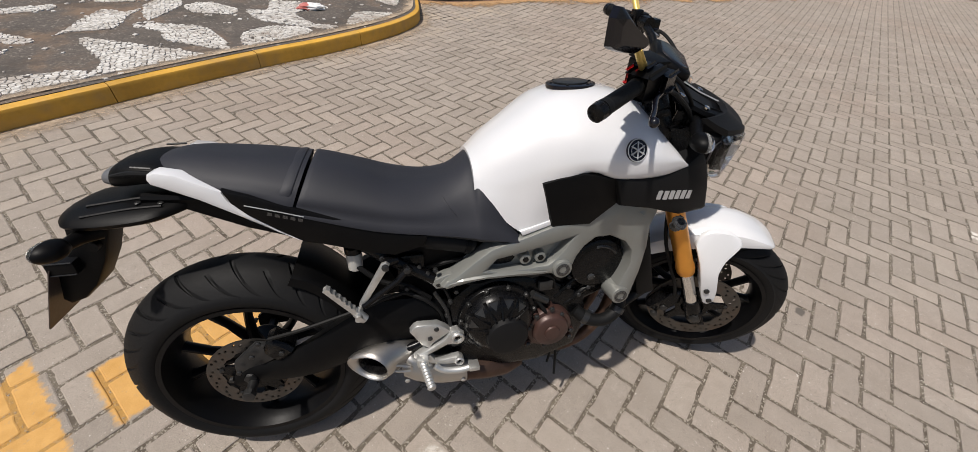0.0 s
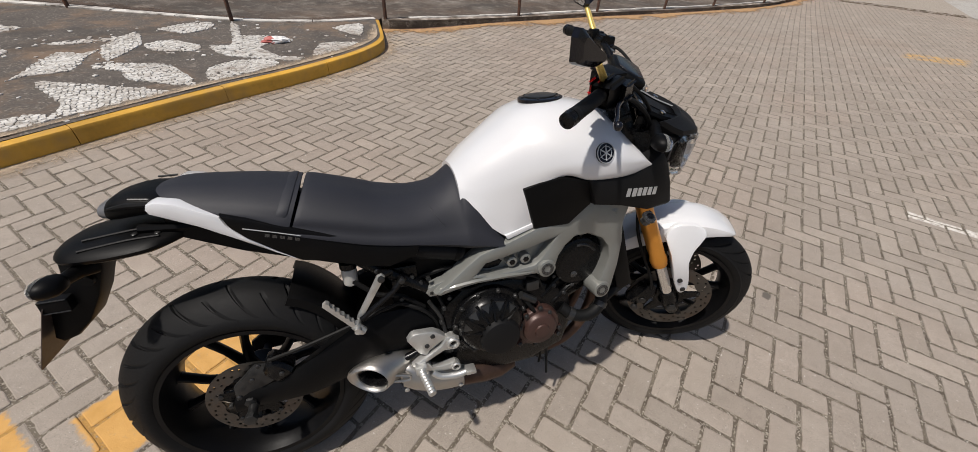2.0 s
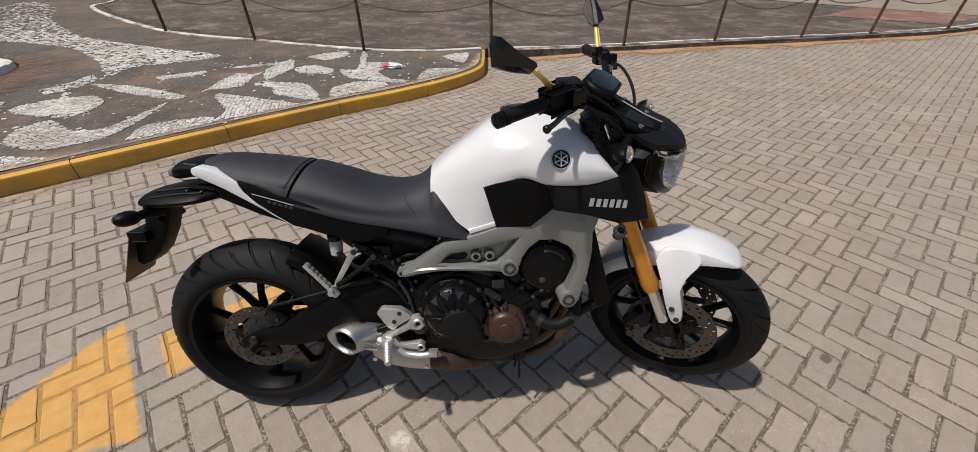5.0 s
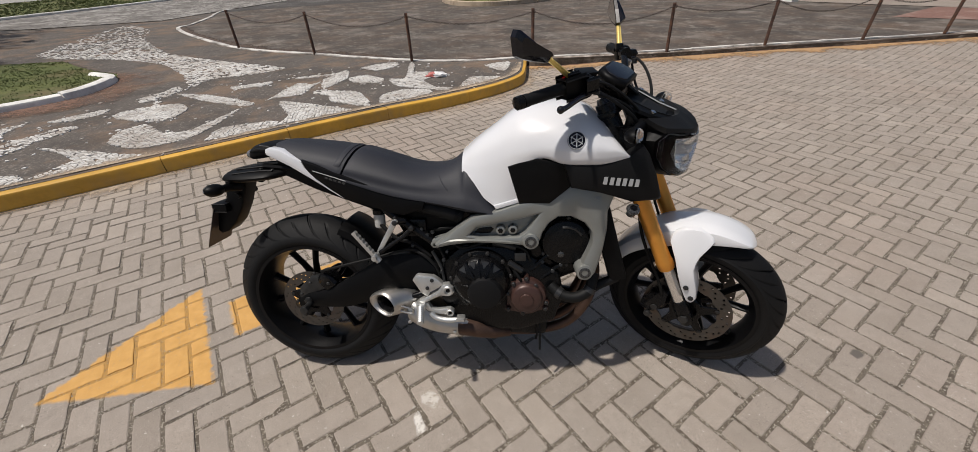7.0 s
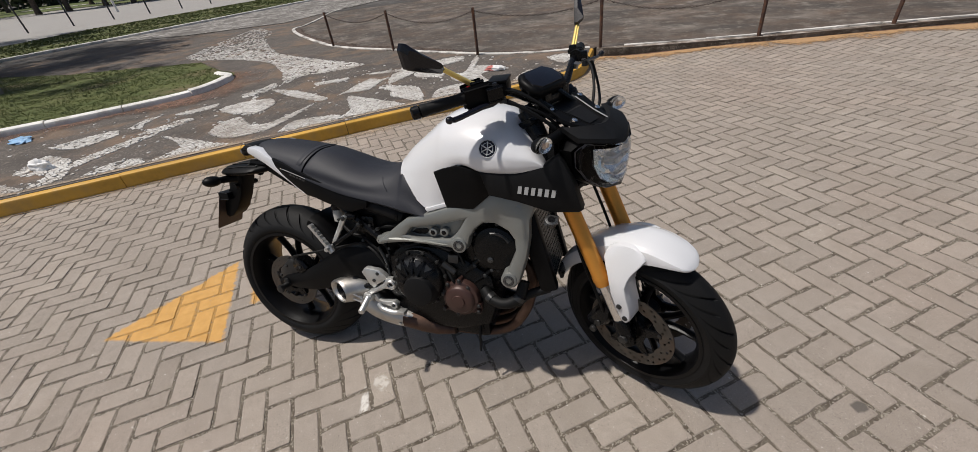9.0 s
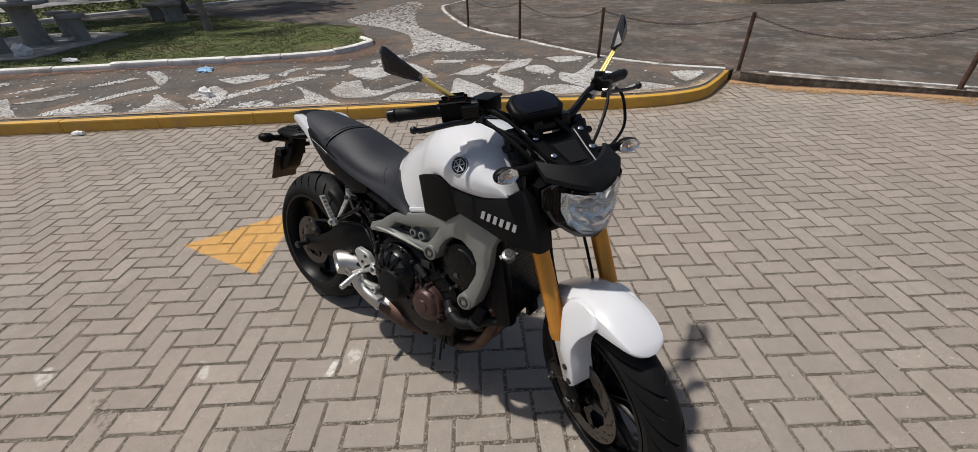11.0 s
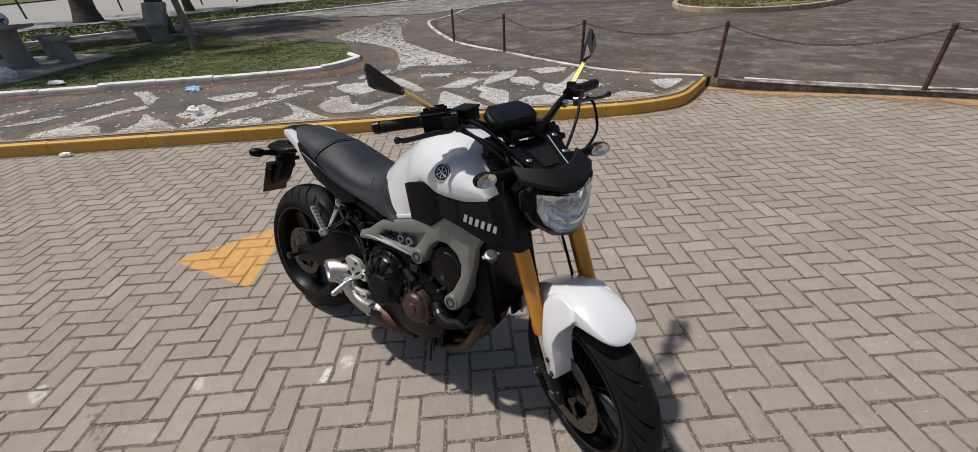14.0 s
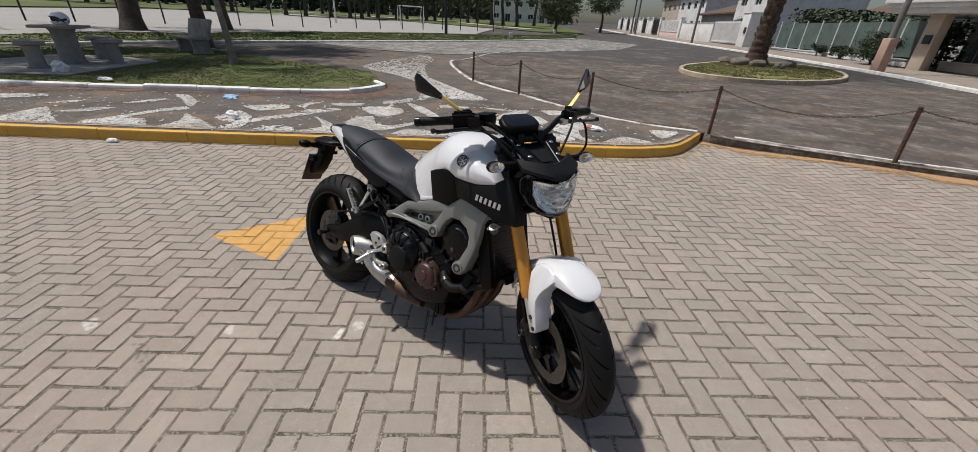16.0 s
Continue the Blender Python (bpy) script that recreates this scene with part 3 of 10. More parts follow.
def blades(name, outline, count, height, material, seed, lift, width=0.006, spread=1.0, weight=None):
    """Many thin blades of grass over an outline, as one mesh."""
    rnd = random.Random(seed)
    xs, ys = [p[0] for p in outline], [p[1] for p in outline]
    verts, faces, tries = [], [], 0
    while len(faces) < count and tries < count * 12:
        tries += 1
        x, y = rnd.uniform(min(xs), max(xs)), rnd.uniform(min(ys), max(ys))
        if not inside(x, y, outline):
            continue
        d = math.hypot(x - EYE0[0], y - EYE0[1])
        if weight and rnd.random() > weight / d:
            continue
        if noise.noise(Vector((x * 0.9, y * 0.9, seed))) < -0.28 and rnd.random() < 0.85:
            continue
        z = ground_z(x, y) + lift
        for _ in range(3):
            a, h = rnd.uniform(0, 6.283), height * rnd.uniform(0.45, 1.2)
            w = width * (1 + d / 10)
            bx, by = x + rnd.uniform(-0.03, 0.03), y + rnd.uniform(-0.03, 0.03)
            lean = h * rnd.uniform(0.5, 1.6)
            b = rnd.uniform(0, 6.283)
            n = len(verts)
            verts += [(bx - w * math.cos(a), by - w * math.sin(a), z - 0.01), (bx + w * math.cos(a), by + w * math.sin(a), z - 0.01),
                      (bx + lean * math.cos(b), by + lean * math.sin(b), z + h)]
            faces.append((n, n + 1, n + 2))
    return tagged(ob_from(name, verts, faces, material), kind="stuff")


tagged(blades("grass", GRASSBED, 60000, 0.019, GRASS, 3, 0.06, weight=9.0), "short patchy green lawn with bare earth", "grass")
tagged(blades("verge_grass", VERGE, 30000, 0.045, GRASS, 5, 0.06, width=0.014), "green grass strip behind a white kerb", "grass")

# ---- posts and chains ----


def bollard_post(x, y, lean):
    root = thing("chain_post", "thin rusty brown iron post carrying a sagging chain", "post", pose(x, y, ZP, 0, lean, 0), "posts of the chain fence")
    bm = bmesh.new()
    tube(bm, [(0, 0, -0.05), (0, 0, 0.66)], 0.024, 8)
    part("shaft", bm, RUST, root)
    bm = bmesh.new()
    tube(bm, [(0, 0, 0.655), (0, 0, 0.672)], [0.028, 0.022], 8)
    part("cap", bm, RUST, root)
    bm = bmesh.new()
    tube(bm, [(0.022, 0, 0.60), (0.042, 0, 0.61), (0.046, 0, 0.63), (0.03, 0, 0.645), (0.02, 0, 0.64)], 0.004, 5, 3)
    part("eyelet", bm, RUST, root)
    return root


post_rnd = random.Random(4)
for px_, py_ in POSTS:
    bollard_post(px_, py_, post_rnd.uniform(-2.5, 2.5))


def chain_between(a, b, sag):
    """A chain of links hanging between two posts."""
    length = math.hypot(b[0] - a[0], b[1] - a[1])
    bm = bmesh.new()
    n = int(length / 0.034)
    for k in range(n):
        t0, t1 = k / n, (k + 1) / n
        z0, z1 = (0.63 - sag * 4 * t * (1 - t) for t in (t0, t1))
        mid = Vector(((t0 + t1) / 2 * length, 0, (z0 + z1) / 2))
        d = Vector((length / n, 0, z1 - z0)).normalized()
        side = Vector((0, 1, 0)) if k % 2 else d.cross(Vector((0, 1, 0)))
        half = 0.62 * length / n
        loop = [mid + d * half * math.cos(q) + side * 0.009 * math.sin(q) for q in (2 * math.pi * j / 8 for j in range(8))]
        rows = []
        for j in range(8):
            t = (loop[(j + 1) % 8] - loop[j - 1]).normalized()
            o = d.cross(side)
            o2 = t.cross(o)
            rows.append([loop[j] + (o * math.cos(q) + o2 * math.sin(q)) * 0.0042 for q in (0, 2.1, 4.2)])
        vs = [[bm.verts.new(p) for p in r] for r in rows]
        for j in range(8):
            for i in range(3):
                bm.faces.new((vs[j][i], vs[j][(i + 1) % 3], vs[(j + 1) % 8][(i + 1) % 3], vs[(j + 1) % 8][i]))
    ob = part("chain", bm, CHAIN, None, m=pose(a[0], a[1], ZP, 0, 0, math.degrees(math.atan2(b[1] - a[1], b[0] - a[0]))))
    tagged(ob, "rusty iron chain hanging between two posts", "chain", "chains of the fence")


for a_, b_, s_ in zip(POSTS, POSTS[1:], (0.15, 0.16, 0.13, 0.20, 0.10, 0.18, 0.13, 0.18)):
    chain_between(a_, b_, s_)

# ---- pebble mosaic on the walkway ----
LEAVES_NEAR = [
    [(-4.5, 3.42), (-4.44, 3.86), (-3.97, 3.41)],
    [(-3.70, 2.51), (-4.04, 2.89), (-3.78, 3.21), (-3.69, 2.89)],
    [(-4.68, 2.02), (-4.57, 2.18), (-4.88, 2.4), (-4.66, 2.64), (-4.34, 2.76), (-4.33, 2.36), (-3.94, 2.3), (-3.72, 2.44), (-3.69, 2.3), (-4.26, 1.95)],
    [(-5.44, 2.69), (-5.28, 2.7), (-4.87, 2.48), (-4.9, 2.39)],
    [(-5.64, 1.98), (-5.7, 2.25), (-5.64, 2.52), (-5.48, 2.54), (-5.3, 2.35), (-5.29, 2.08)],
    [(-5.27, 1.31), (-5.66, 1.79), (-5.13, 1.62), (-4.77, 1.19)],
    [(-5.13, 1.62), (-5.12, 1.88), (-4.74, 1.98), (-4.59, 1.84), (-4.83, 1.59)],
    [(-3.68, 1.50), (-4.02, 1.65), (-4.06, 1.95), (-3.85, 2.2), (-3.67, 2.09)],
]
LEAVES_MIDDLE = [
    [(-4.7, 1.15), (-4.37, 1.48), (-3.98, 1.46), (-3.66, 1.37), (-4.14, 1.10), (-4.43, 1.15)],
    [(-5.31, 1.01), (-5.14, 1.14), (-4.85, 1.04), (-4.68, 0.88), (-4.80, 0.60), (-5.1, 0.8)],
    [(-4.60, 0.64), (-3.64, 1.22), (-3.58, 0.99), (-3.60, 0.35), (-3.92, 0.59)],
    [(-5.46, -1.50), (-5.62, -0.99), (-5.40, -1.02), (-5.30, -1.30)],
    [(-5.24, -0.94), (-5.4, -0.72), (-5.29, -0.31), (-4.97, -0.24), (-4.7, -0.39), (-4.89, -0.76)],
    [(-4.2, -0.9), (-4.54, -0.84), (-4.64, -0.61), (-4.22, -0.48), (-4.11, -0.26), (-4.63, 0.27), (-4.16, -0.01), (-3.86, -0.25), (-3.82, -0.47), (-3.87, -0.69)],
    [(-3.68, -0.18), (-3.98, -0.01), (-3.88, 0.42), (-3.7, 0.47), (-3.62, 0.16)],
    [(-4.54, -1.46), (-4.2, -1.12), (-3.82, -0.79), (-3.54, -0.52), (-3.53, -1.0), (-3.54, -1.42), (-3.88, -1.11), (-4.23, -1.26)],
]
LEAVES_FAR = [
    [(-4.72, 0.5), (-5.08, 0.93), (-5.20, 1.30), (-4.9, 1.0)],
    [(-5.75, 0.25), (-5.68, 0.75), (-5.50, 0.70), (-5.55, 0.3)],
    [(-5.86, -0.34), (-5.24, -0.09), (-4.63, 0.27), (-4.7, 0.40), (-5.47, 0.02)],
    [(-4.34, -4.98), (-4.32, -4.85), (-3.9, -4.42), (-3.43, -3.96), (-3.45, -4.9)],
    [(-4.10, -4.65), (-4.42, -4.40), (-4.50, -4.12), (-4.20, -4.25)],
    [(-3.69, -3.92), (-3.97, -3.77), (-4.34, -3.65), (-4.58, -3.52), (-4.77, -3.35), (-4.60, -3.20), (-4.36, -3.44), (-3.98, -3.58), (-3.52, -3.76)],
    [(-3.45, -3.64), (-3.89, -3.78), (-3.95, -3.35), (-3.56, -3.06), (-3.46, -3.35)],
    [(-3.48, -2.94), (-3.94, -2.9), (-4.35, -3.08), (-3.56, -2.21), (-3.46, -2.58)],
]
LEAVES_LEFT = [
    [(-5.66, -4.11), (-5.68, -3.89), (-5.16, -3.42), (-4.76, -3.28), (-4.92, -3.47), (-5.30, -3.77)],
    [(-3.57, -2.26), (-4.07, -2.21), (-4.65, -1.73), (-4.65, -1.46), (-4.42, -1.64), (-3.98, -2.02), (-3.69, -2.01)],
    [(-4.14, -2.60), (-4.45, -2.59), (-4.66, -2.53), (-4.31, -2.17), (-4.0, -2.10), (-3.94, -2.28)],
    [(-3.50, -1.92), (-3.86, -1.71), (-3.82, -1.41), (-3.57, -1.35), (-3.48, -1.68)],
    [(-5.0, -2.66), (-5.23, -2.08), (-4.97, -1.95), (-4.68, -2.25)],
    [(-4.80, -4.30), (-5.22, -4.12), (-5.28, -3.92), (-4.98, -4.0)],
    [(-4.55, -5.2), (-4.8, -5.1), (-4.98, -4.85), (-4.72, -4.90)],
    [(-3.50, -5.2), (-4.1, -5.3), (-4.35, -5.9), (-3.8, -6.1), (-3.45, -5.7)],
    [(-4.7, -6.2), (-5.1, -5.6), (-5.3, -5.9), (-4.9, -6.8)],
    [(-3.5, -6.6), (-4.4, -6.9), (-4.0, -7.6), (-3.5, -7.9)],
    [(-4.75, -1.75), (-5.1, -1.35), (-5.0, -1.15), (-4.7, -1.45)],
]
LEAVES_WORN = [
    [(-5.16, -1.93), (-5.45, -1.86), (-5.57, -1.68), (-5.46, -1.64), (-5.27, -1.78), (-4.96, -1.70), (-4.89, -1.52), (-4.66, -1.48), (-4.83, -1.64), (-5.02, -1.78)],
    [(-5.09, -0.91), (-5.09, -0.64), (-5.65, -0.55), (-5.45, -0.46), (-4.87, -0.49), (-4.63, -0.34), (-4.70, -0.61)],
    [(-5.87, -0.75), (-6.09, -0.47), (-6.34, -0.31), (-6.03, -0.25), (-5.73, -0.43), (-5.62, -0.67)],
    [(-5.73, 0.88), (-5.62, 1.40), (-5.49, 1.74), (-5.36, 1.70), (-5.51, 1.19)],
    [(-4.72, 1.02), (-4.74, 1.22), (-4.36, 1.22), (-4.53, 1.08)],
]
PLUME = [(-11.5, -2.6), (-17.0, -1.4), (-14.7, -0.75), (-12.45, -0.8), (-9.72, -0.4), (-8.51, 0.09), (-7.44, 0.6), (-6.48, 1.12), (-6.35, 0.60), (-6.45, 0.1), (-6.05, -0.2), (-7.0, -0.22), (-8.27, -0.45), (-9.05, -0.82), (-9.8, -1.35)]


def closed_curve(pts, steps=3):
    n = len(pts)
    q = [Vector((*pts[k % n], 0)) for k in range(-1, n + 2)]
    out = []
    for a, b, c, d in zip(q, q[1:], q[2:], q[3:]):
        # tight corners keep their point
        for k in range(steps):
            t = k / steps
            p = b.lerp(c, t) + ((b - (a + c) / 2) * (1 - t) + (c - (b + d) / 2) * t) * (t * (1 - t)) * 0.6
            out.append((p.x, p.y))
    return out


def pebbles(outline, size, rnd, keep):
    """Quads of an uneven grid that lie within the outline; corners past it are drawn in."""
    xs, ys = [p[0] for p in outline], [p[1] for p in outline]
    turn = rnd.uniform(0, 1.57)
    c, s = math.cos(turn), math.sin(turn)
    mx, my = (min(xs) + max(xs)) / 2, (min(ys) + max(ys)) / 2
    half = math.hypot(max(xs) - min(xs), max(ys) - min(ys)) / 2
    n = int(half / size) + 2
    grid = {}
    for i in range(-n, n + 3):
        for j in range(-n, n + 3):
            u = (i + 0.5 * (j % 2) + rnd.uniform(-0.30, 0.30)) * size
            v = (j * 0.9 + rnd.uniform(-0.30, 0.30)) * size
            grid[i, j] = (mx + u * c - v * s, my + u * s + v * c)
    for i in range(-n, n + 1):
        for j in range(-n, n + 1):
            quad = [grid[i, j], grid[i + 1, j], grid[i + 1, j + 1], grid[i, j + 1]]
            cx, cy = sum(p[0] for p in quad) / 4, sum(p[1] for p in quad) / 4
            if not inside(cx, cy, outline) or rnd.random() > keep:
                continue
            drawn = []
            for x, y in quad:
                t = 1.0
                while t > 0.3 and not inside(cx + (x - cx) * t, cy + (y - cy) * t, outline):
                    t -= 0.12
                drawn.append((cx + (x - cx) * t, cy + (y - cy) * t))
            yield cx, cy, drawn


def pebble_shape(cx, cy, quad, rnd):
    """One stone with a low domed top, centred."""
    z = rnd.uniform(-0.002, 0.0025)
    verts = []
    for k, zz in ((0.72, 0.0065 + z), (0.85, 0.0035 + z), (0.88, -0.012)):
        for x, y in quad:
            verts.append(((x - cx) * k, (y - cy) * k, zz))
    faces = [(0, 1, 2, 3)]
    for l in (0, 4):
        for k in range(4):
            m = (k + 1) % 4
            faces.append((l + k, l + 4 + k, l + 4 + m, l + m))
    return verts, faces


def kerb_x(y):
    """Where the foot of the yellow kerb runs."""
    for (xa, ya), (xb, yb) in zip(KERB, KERB[1:]):
        if ya <= y < yb:
            return xa + (xb - xa) * (y - ya) / (yb - ya)
    return KERB[0][0]


def build_mosaic():
    rnd = random.Random(21)
    root = tagged(new("mosaic"), "white limestone pebble mosaic of leaf shapes in dark ground", kind="structure")
    verts, faces, single = [], [], 0
    shapes = [(o, 0.036, 0.985) for o in LEAVES_NEAR + LEAVES_MIDDLE + LEAVES_FAR] + [(o, 0.040, 0.90) for o in LEAVES_LEFT] + [(o, 0.040, 0.72) for o in LEAVES_WORN] + [(PLUME, 0.055, 0.80)]
    for k, (o, size, keep) in enumerate(shapes):
        for cx, cy, quad in pebbles(closed_curve(o), size, rnd, keep):
            if cy < 3.0 and cx > kerb_x(cy) - 0.185:
                continue
            if cx < -8.0 and rnd.random() < min(0.75, (-8.0 - cx) * 0.14):
                continue
            vs, fs = pebble_shape(cx, cy, quad, rnd)
            if single < 300 and cx > -4.1 and -1.5 < cy < 2.6 and rnd.random() < 0.8:
                ob = ob_from("pebble", vs, fs, LIMESTONE, root)
                ob.matrix_basis = pose(cx, cy, ZP + 0.005)
                single += 1
                continue
            n = len(verts)
            verts += [(cx + x, cy + y, ZP + 0.005 + z) for x, y, z in vs]
            faces += [tuple(n + i for i in f) for f in fs]
    # loose single stones scattered between the shapes
    for _ in range(420):
        cx, cy = rnd.uniform(-6.1, -3.5), rnd.uniform(-7.5, 3.4)
        if not inside(cx, cy, walk_outline):
            continue
        r = rnd.uniform(0.012, 0.03)
        a = rnd.uniform(0, 6.3)
        quad = [(cx + r * rnd.uniform(0.6, 1.3) * math.cos(a + q), cy + r * rnd.uniform(0.6, 1.3) * math.sin(a + q)) for q in (0, 1.6, 3.1, 4.7)]
        vs, fs = pebble_shape(cx, cy, quad, rnd)
        n = len(verts)
        verts += [(cx + x, cy + y, ZP + 0.004 + z) for x, y, z in vs]
        faces += [tuple(n + i for i in f) for f in fs]
    tagged(ob_from("pebble_field", verts, faces, LIMESTONE, root), kind="stuff")


build_mosaic()


def earth_film(name, colour, scale, lo, hi):
    """Loose earth that thins out in patches."""
    m, nt, bsdf = nodes_of(name)
    v = coords(nt, "world")
    n2 = noise_at(nt, v, 90.0, 6.0, 0.7)
    col = mixed(nt, 1.0, colour, ramp(nt, n2, [(0.3, (0.6,)), (0.7, (1.3,))]), 'MULTIPLY')
    nt.links.new(col, bsdf.inputs["Base Color"])
    bsdf.inputs["Roughness"].default_value = 0.95
    fine = calc(nt, 'ADD', calc(nt, 'MULTIPLY', noise_at(nt, v, scale, 7.0, 0.72), 0.75), calc(nt, 'MULTIPLY', noise_at(nt, v, scale * 14, 3.0), 0.25))
    uv = nt.nodes.new("ShaderNodeVertexColor")
    uv.layer_name = "cover"
    f = calc(nt, 'SUBTRACT', calc(nt, 'ADD', fine, calc(nt, 'MULTIPLY', uv.outputs[0], 0.45)), 0.12)
    nt.links.new(ramp(nt, f, [(lo, (0.0,)), (hi, (1.0,))]), bsdf.inputs["Alpha"])
    bumped(nt, bsdf, n2, 0.6, 0.006)
    return m


REDEARTH = earth_film("orange-brown earth", (0.42, 0.255, 0.125), 2.2, 0.60, 0.74)
BROWNEARTH = earth_film("red-brown earth", (0.20, 0.115, 0.08), 1.6, 0.64, 0.86)
DARKEARTH = earth_film("dark leaf mould", (0.085, 0.058, 0.042), 2.0, 0.60, 0.72)
DUST = earth_film("pale dust", (0.46, 0.36, 0.26), 2.2, 0.60, 0.88)


def earth_strip(name, line, width, z, material, label, side=1):
    """A strip of earth along a line, full at the line and bare at its other side."""
    pts = dense(line, 0.12)
    rows = (0.0, 0.35, 0.7, 1.0)
    verts, faces, cover = [], [], []
    for i, (x, y) in enumerate(pts):
        a, b = pts[max(i - 1, 0)], pts[min(i + 1, len(pts) - 1)]
        l = math.hypot(b[0] - a[0], b[1] - a[1])
        nx, ny = (b[1] - a[1]) / l * side, -(b[0] - a[0]) / l * side
        w = width * (0.75 + 0.6 * noise.noise(Vector((x * 0.8, y * 0.8, 3.0))))
        for k in rows:
            qx, qy = x + nx * w * k, y + ny * w * k
            verts.append((qx, qy, z + 0.004 * (1 - k) + paving_lift(qx, qy)))
            cover.append(1.0 - k)
    n = len(rows)
    for i in range(len(pts) - 1):
        for k in range(n - 1):
            faces.append((i * n + k, i * n + k + 1, (i + 1) * n + k + 1, (i + 1) * n + k))
    ob = ob_from(name, verts, faces, material)
    att = ob.data.color_attributes.new("cover", 'FLOAT_COLOR', 'POINT')
    for k, c in enumerate(cover):
        att.data[k].color = (c, c, c, 1.0)
    return tagged(ob, label, "earth", kind="stuff")


def swollen_bed():
    """Sand under the paving where it swells up to the court kerb."""
    pts = dense(edge_line, 0.25)
    verts, faces = [], []
    for i, (x, y) in enumerate(pts):
        a, b = pts[max(i - 1, 0)], pts[min(i + 1, len(pts) - 1)]
        l = math.hypot(b[0] - a[0], b[1] - a[1])
        nx, ny = (b[1] - a[1]) / l, -(b[0] - a[0]) / l
        for k in range(9):
            qx, qy = x + nx * 0.125 * k, y + ny * 0.125 * k
            verts.append((qx, qy, paving_lift(qx, qy) - 0.0030 if k < 8 else -0.03))
    for i in range(len(pts) - 1):
        for k in range(8):
            faces.append((i * 9 + k, i * 9 + k + 1, i * 9 + k + 10, i * 9 + k + 9))
    tagged(ob_from("joint_bed", verts, faces, JOINT), kind="structure")


swollen_bed()
earth_strip("earth_strip", edge_line, 0.62, 0.007, REDEARTH, "orange-brown earth lying in patches along the court kerb")
earth_strip("earth_strip", edge_line, 0.10, 0.009, BROWNEARTH, "red-brown earth at the foot of the court kerb")
earth_strip("earth_strip", kerb_line, 0.40, 0.006, DUST, "pale dust gathered along the yellow kerb")
earth_strip("earth_strip", KERB[1:4], 0.16, 0.006, DUST, "pale dust gathered along the yellow kerb")
earth_strip("earth_strip", [(x - 0.11, y) for x, y in KERB[1:3] + kerb_line[:-3]], 0.30, ZP + 0.009, DUST, "pale dust lying on the walkway along the kerb", -1)
earth_strip("earth_strip", curve_xy(GRASSKERB, 4), 1.3, ZP + 0.013, BROWNEARTH, "red-brown earth washed out from the lawn")
earth_strip("earth_strip", curve_xy(NOSE[:8], 4), 0.5, ZP + 0.010, DARKEARTH, "dark leaf mould gathered on the court along the edging", 1)


# ---- litter on the walkway ----
PAPER = surface("crumpled white paper", (0.80, 0.79, 0.77), 0.7, var=0.05, big=20.0, fine=120.0, bump=0.3, dist=0.004)
REDFOIL = surface("red printed wrapper", (0.46, 0.12, 0.10), 0.5, var=0.2, big=30.0, fine=120.0, bump=0.3, dist=0.003)
BLUEFOIL = surface("pale blue plastic", (0.28, 0.48, 0.72), 0.45, var=0.2, big=20.0, fine=120.0, bump=0.3, dist=0.003)


def crumpled(name, label, x, y, z, a, b, h, turn, material, seed, mat2=None):
    """A crumpled scrap: a dented, folded sheet with thickness."""
    rnd = random.Random(seed)
    bm = bmesh.new()
    bmesh.ops.create_icosphere(bm, subdivisions=3, radius=1.0)
    for v in bm.verts:
        f = 1 + 0.35 * noise.noise(v.co * 2.2 + Vector((seed, 0, 0))) + 0.18 * noise.noise(v.co * 5.0 + Vector((0, seed, 0)))
        v.co = Vector((v.co.x * a * f, v.co.y * b * f, max(-0.25, v.co.z) * h * f + 0.25 * h))
    ob = part(name, bm, material, None, smooth=False, m=pose(x, y, z, 0, 0, turn))
    tagged(ob, label, "litter")
    if mat2:
        ob.data.materials.append(mat2)
        for f in ob.data.polygons:
            if f.center.x < -0.15 * a:
                f.material_index = 1
    return ob


crumpled("wrapper", "crumpled red and white snack wrapper", -4.36, 2.56, ZP + 0.012, 0.13, 0.065, 0.045, 55, PAPER, 3, REDFOIL)
crumpled("paper_scrap", "crumpled white paper scrap", -4.17, -2.36, ZP + 0.012, 0.13, 0.055, 0.075, 60, PAPER, 5)
crumpled("plastic_scrap", "flattened pale blue plastic scrap", -5.62, -3.18, ZP + 0.012, 0.17, 0.10, 0.03, 40, BLUEFOIL, 8)
crumpled("plastic_bag", "crumpled white plastic bag on the concrete pad", -7.12, -7.17, ZP + 0.09, 0.16, 0.12, 0.14, 10, PAPER, 11)
crumpled("paper_scrap", "small white paper scrap on the lawn edge", -6.37, -5.75, ZP + 0.08, 0.18, 0.07, 0.04, 70, PAPER, 13)
crumpled("paper_scrap", "small white paper scrap beside the yellow kerb", -3.34, -3.30, 0.006, 0.070, 0.030, 0.03, 85, PAPER, 17)

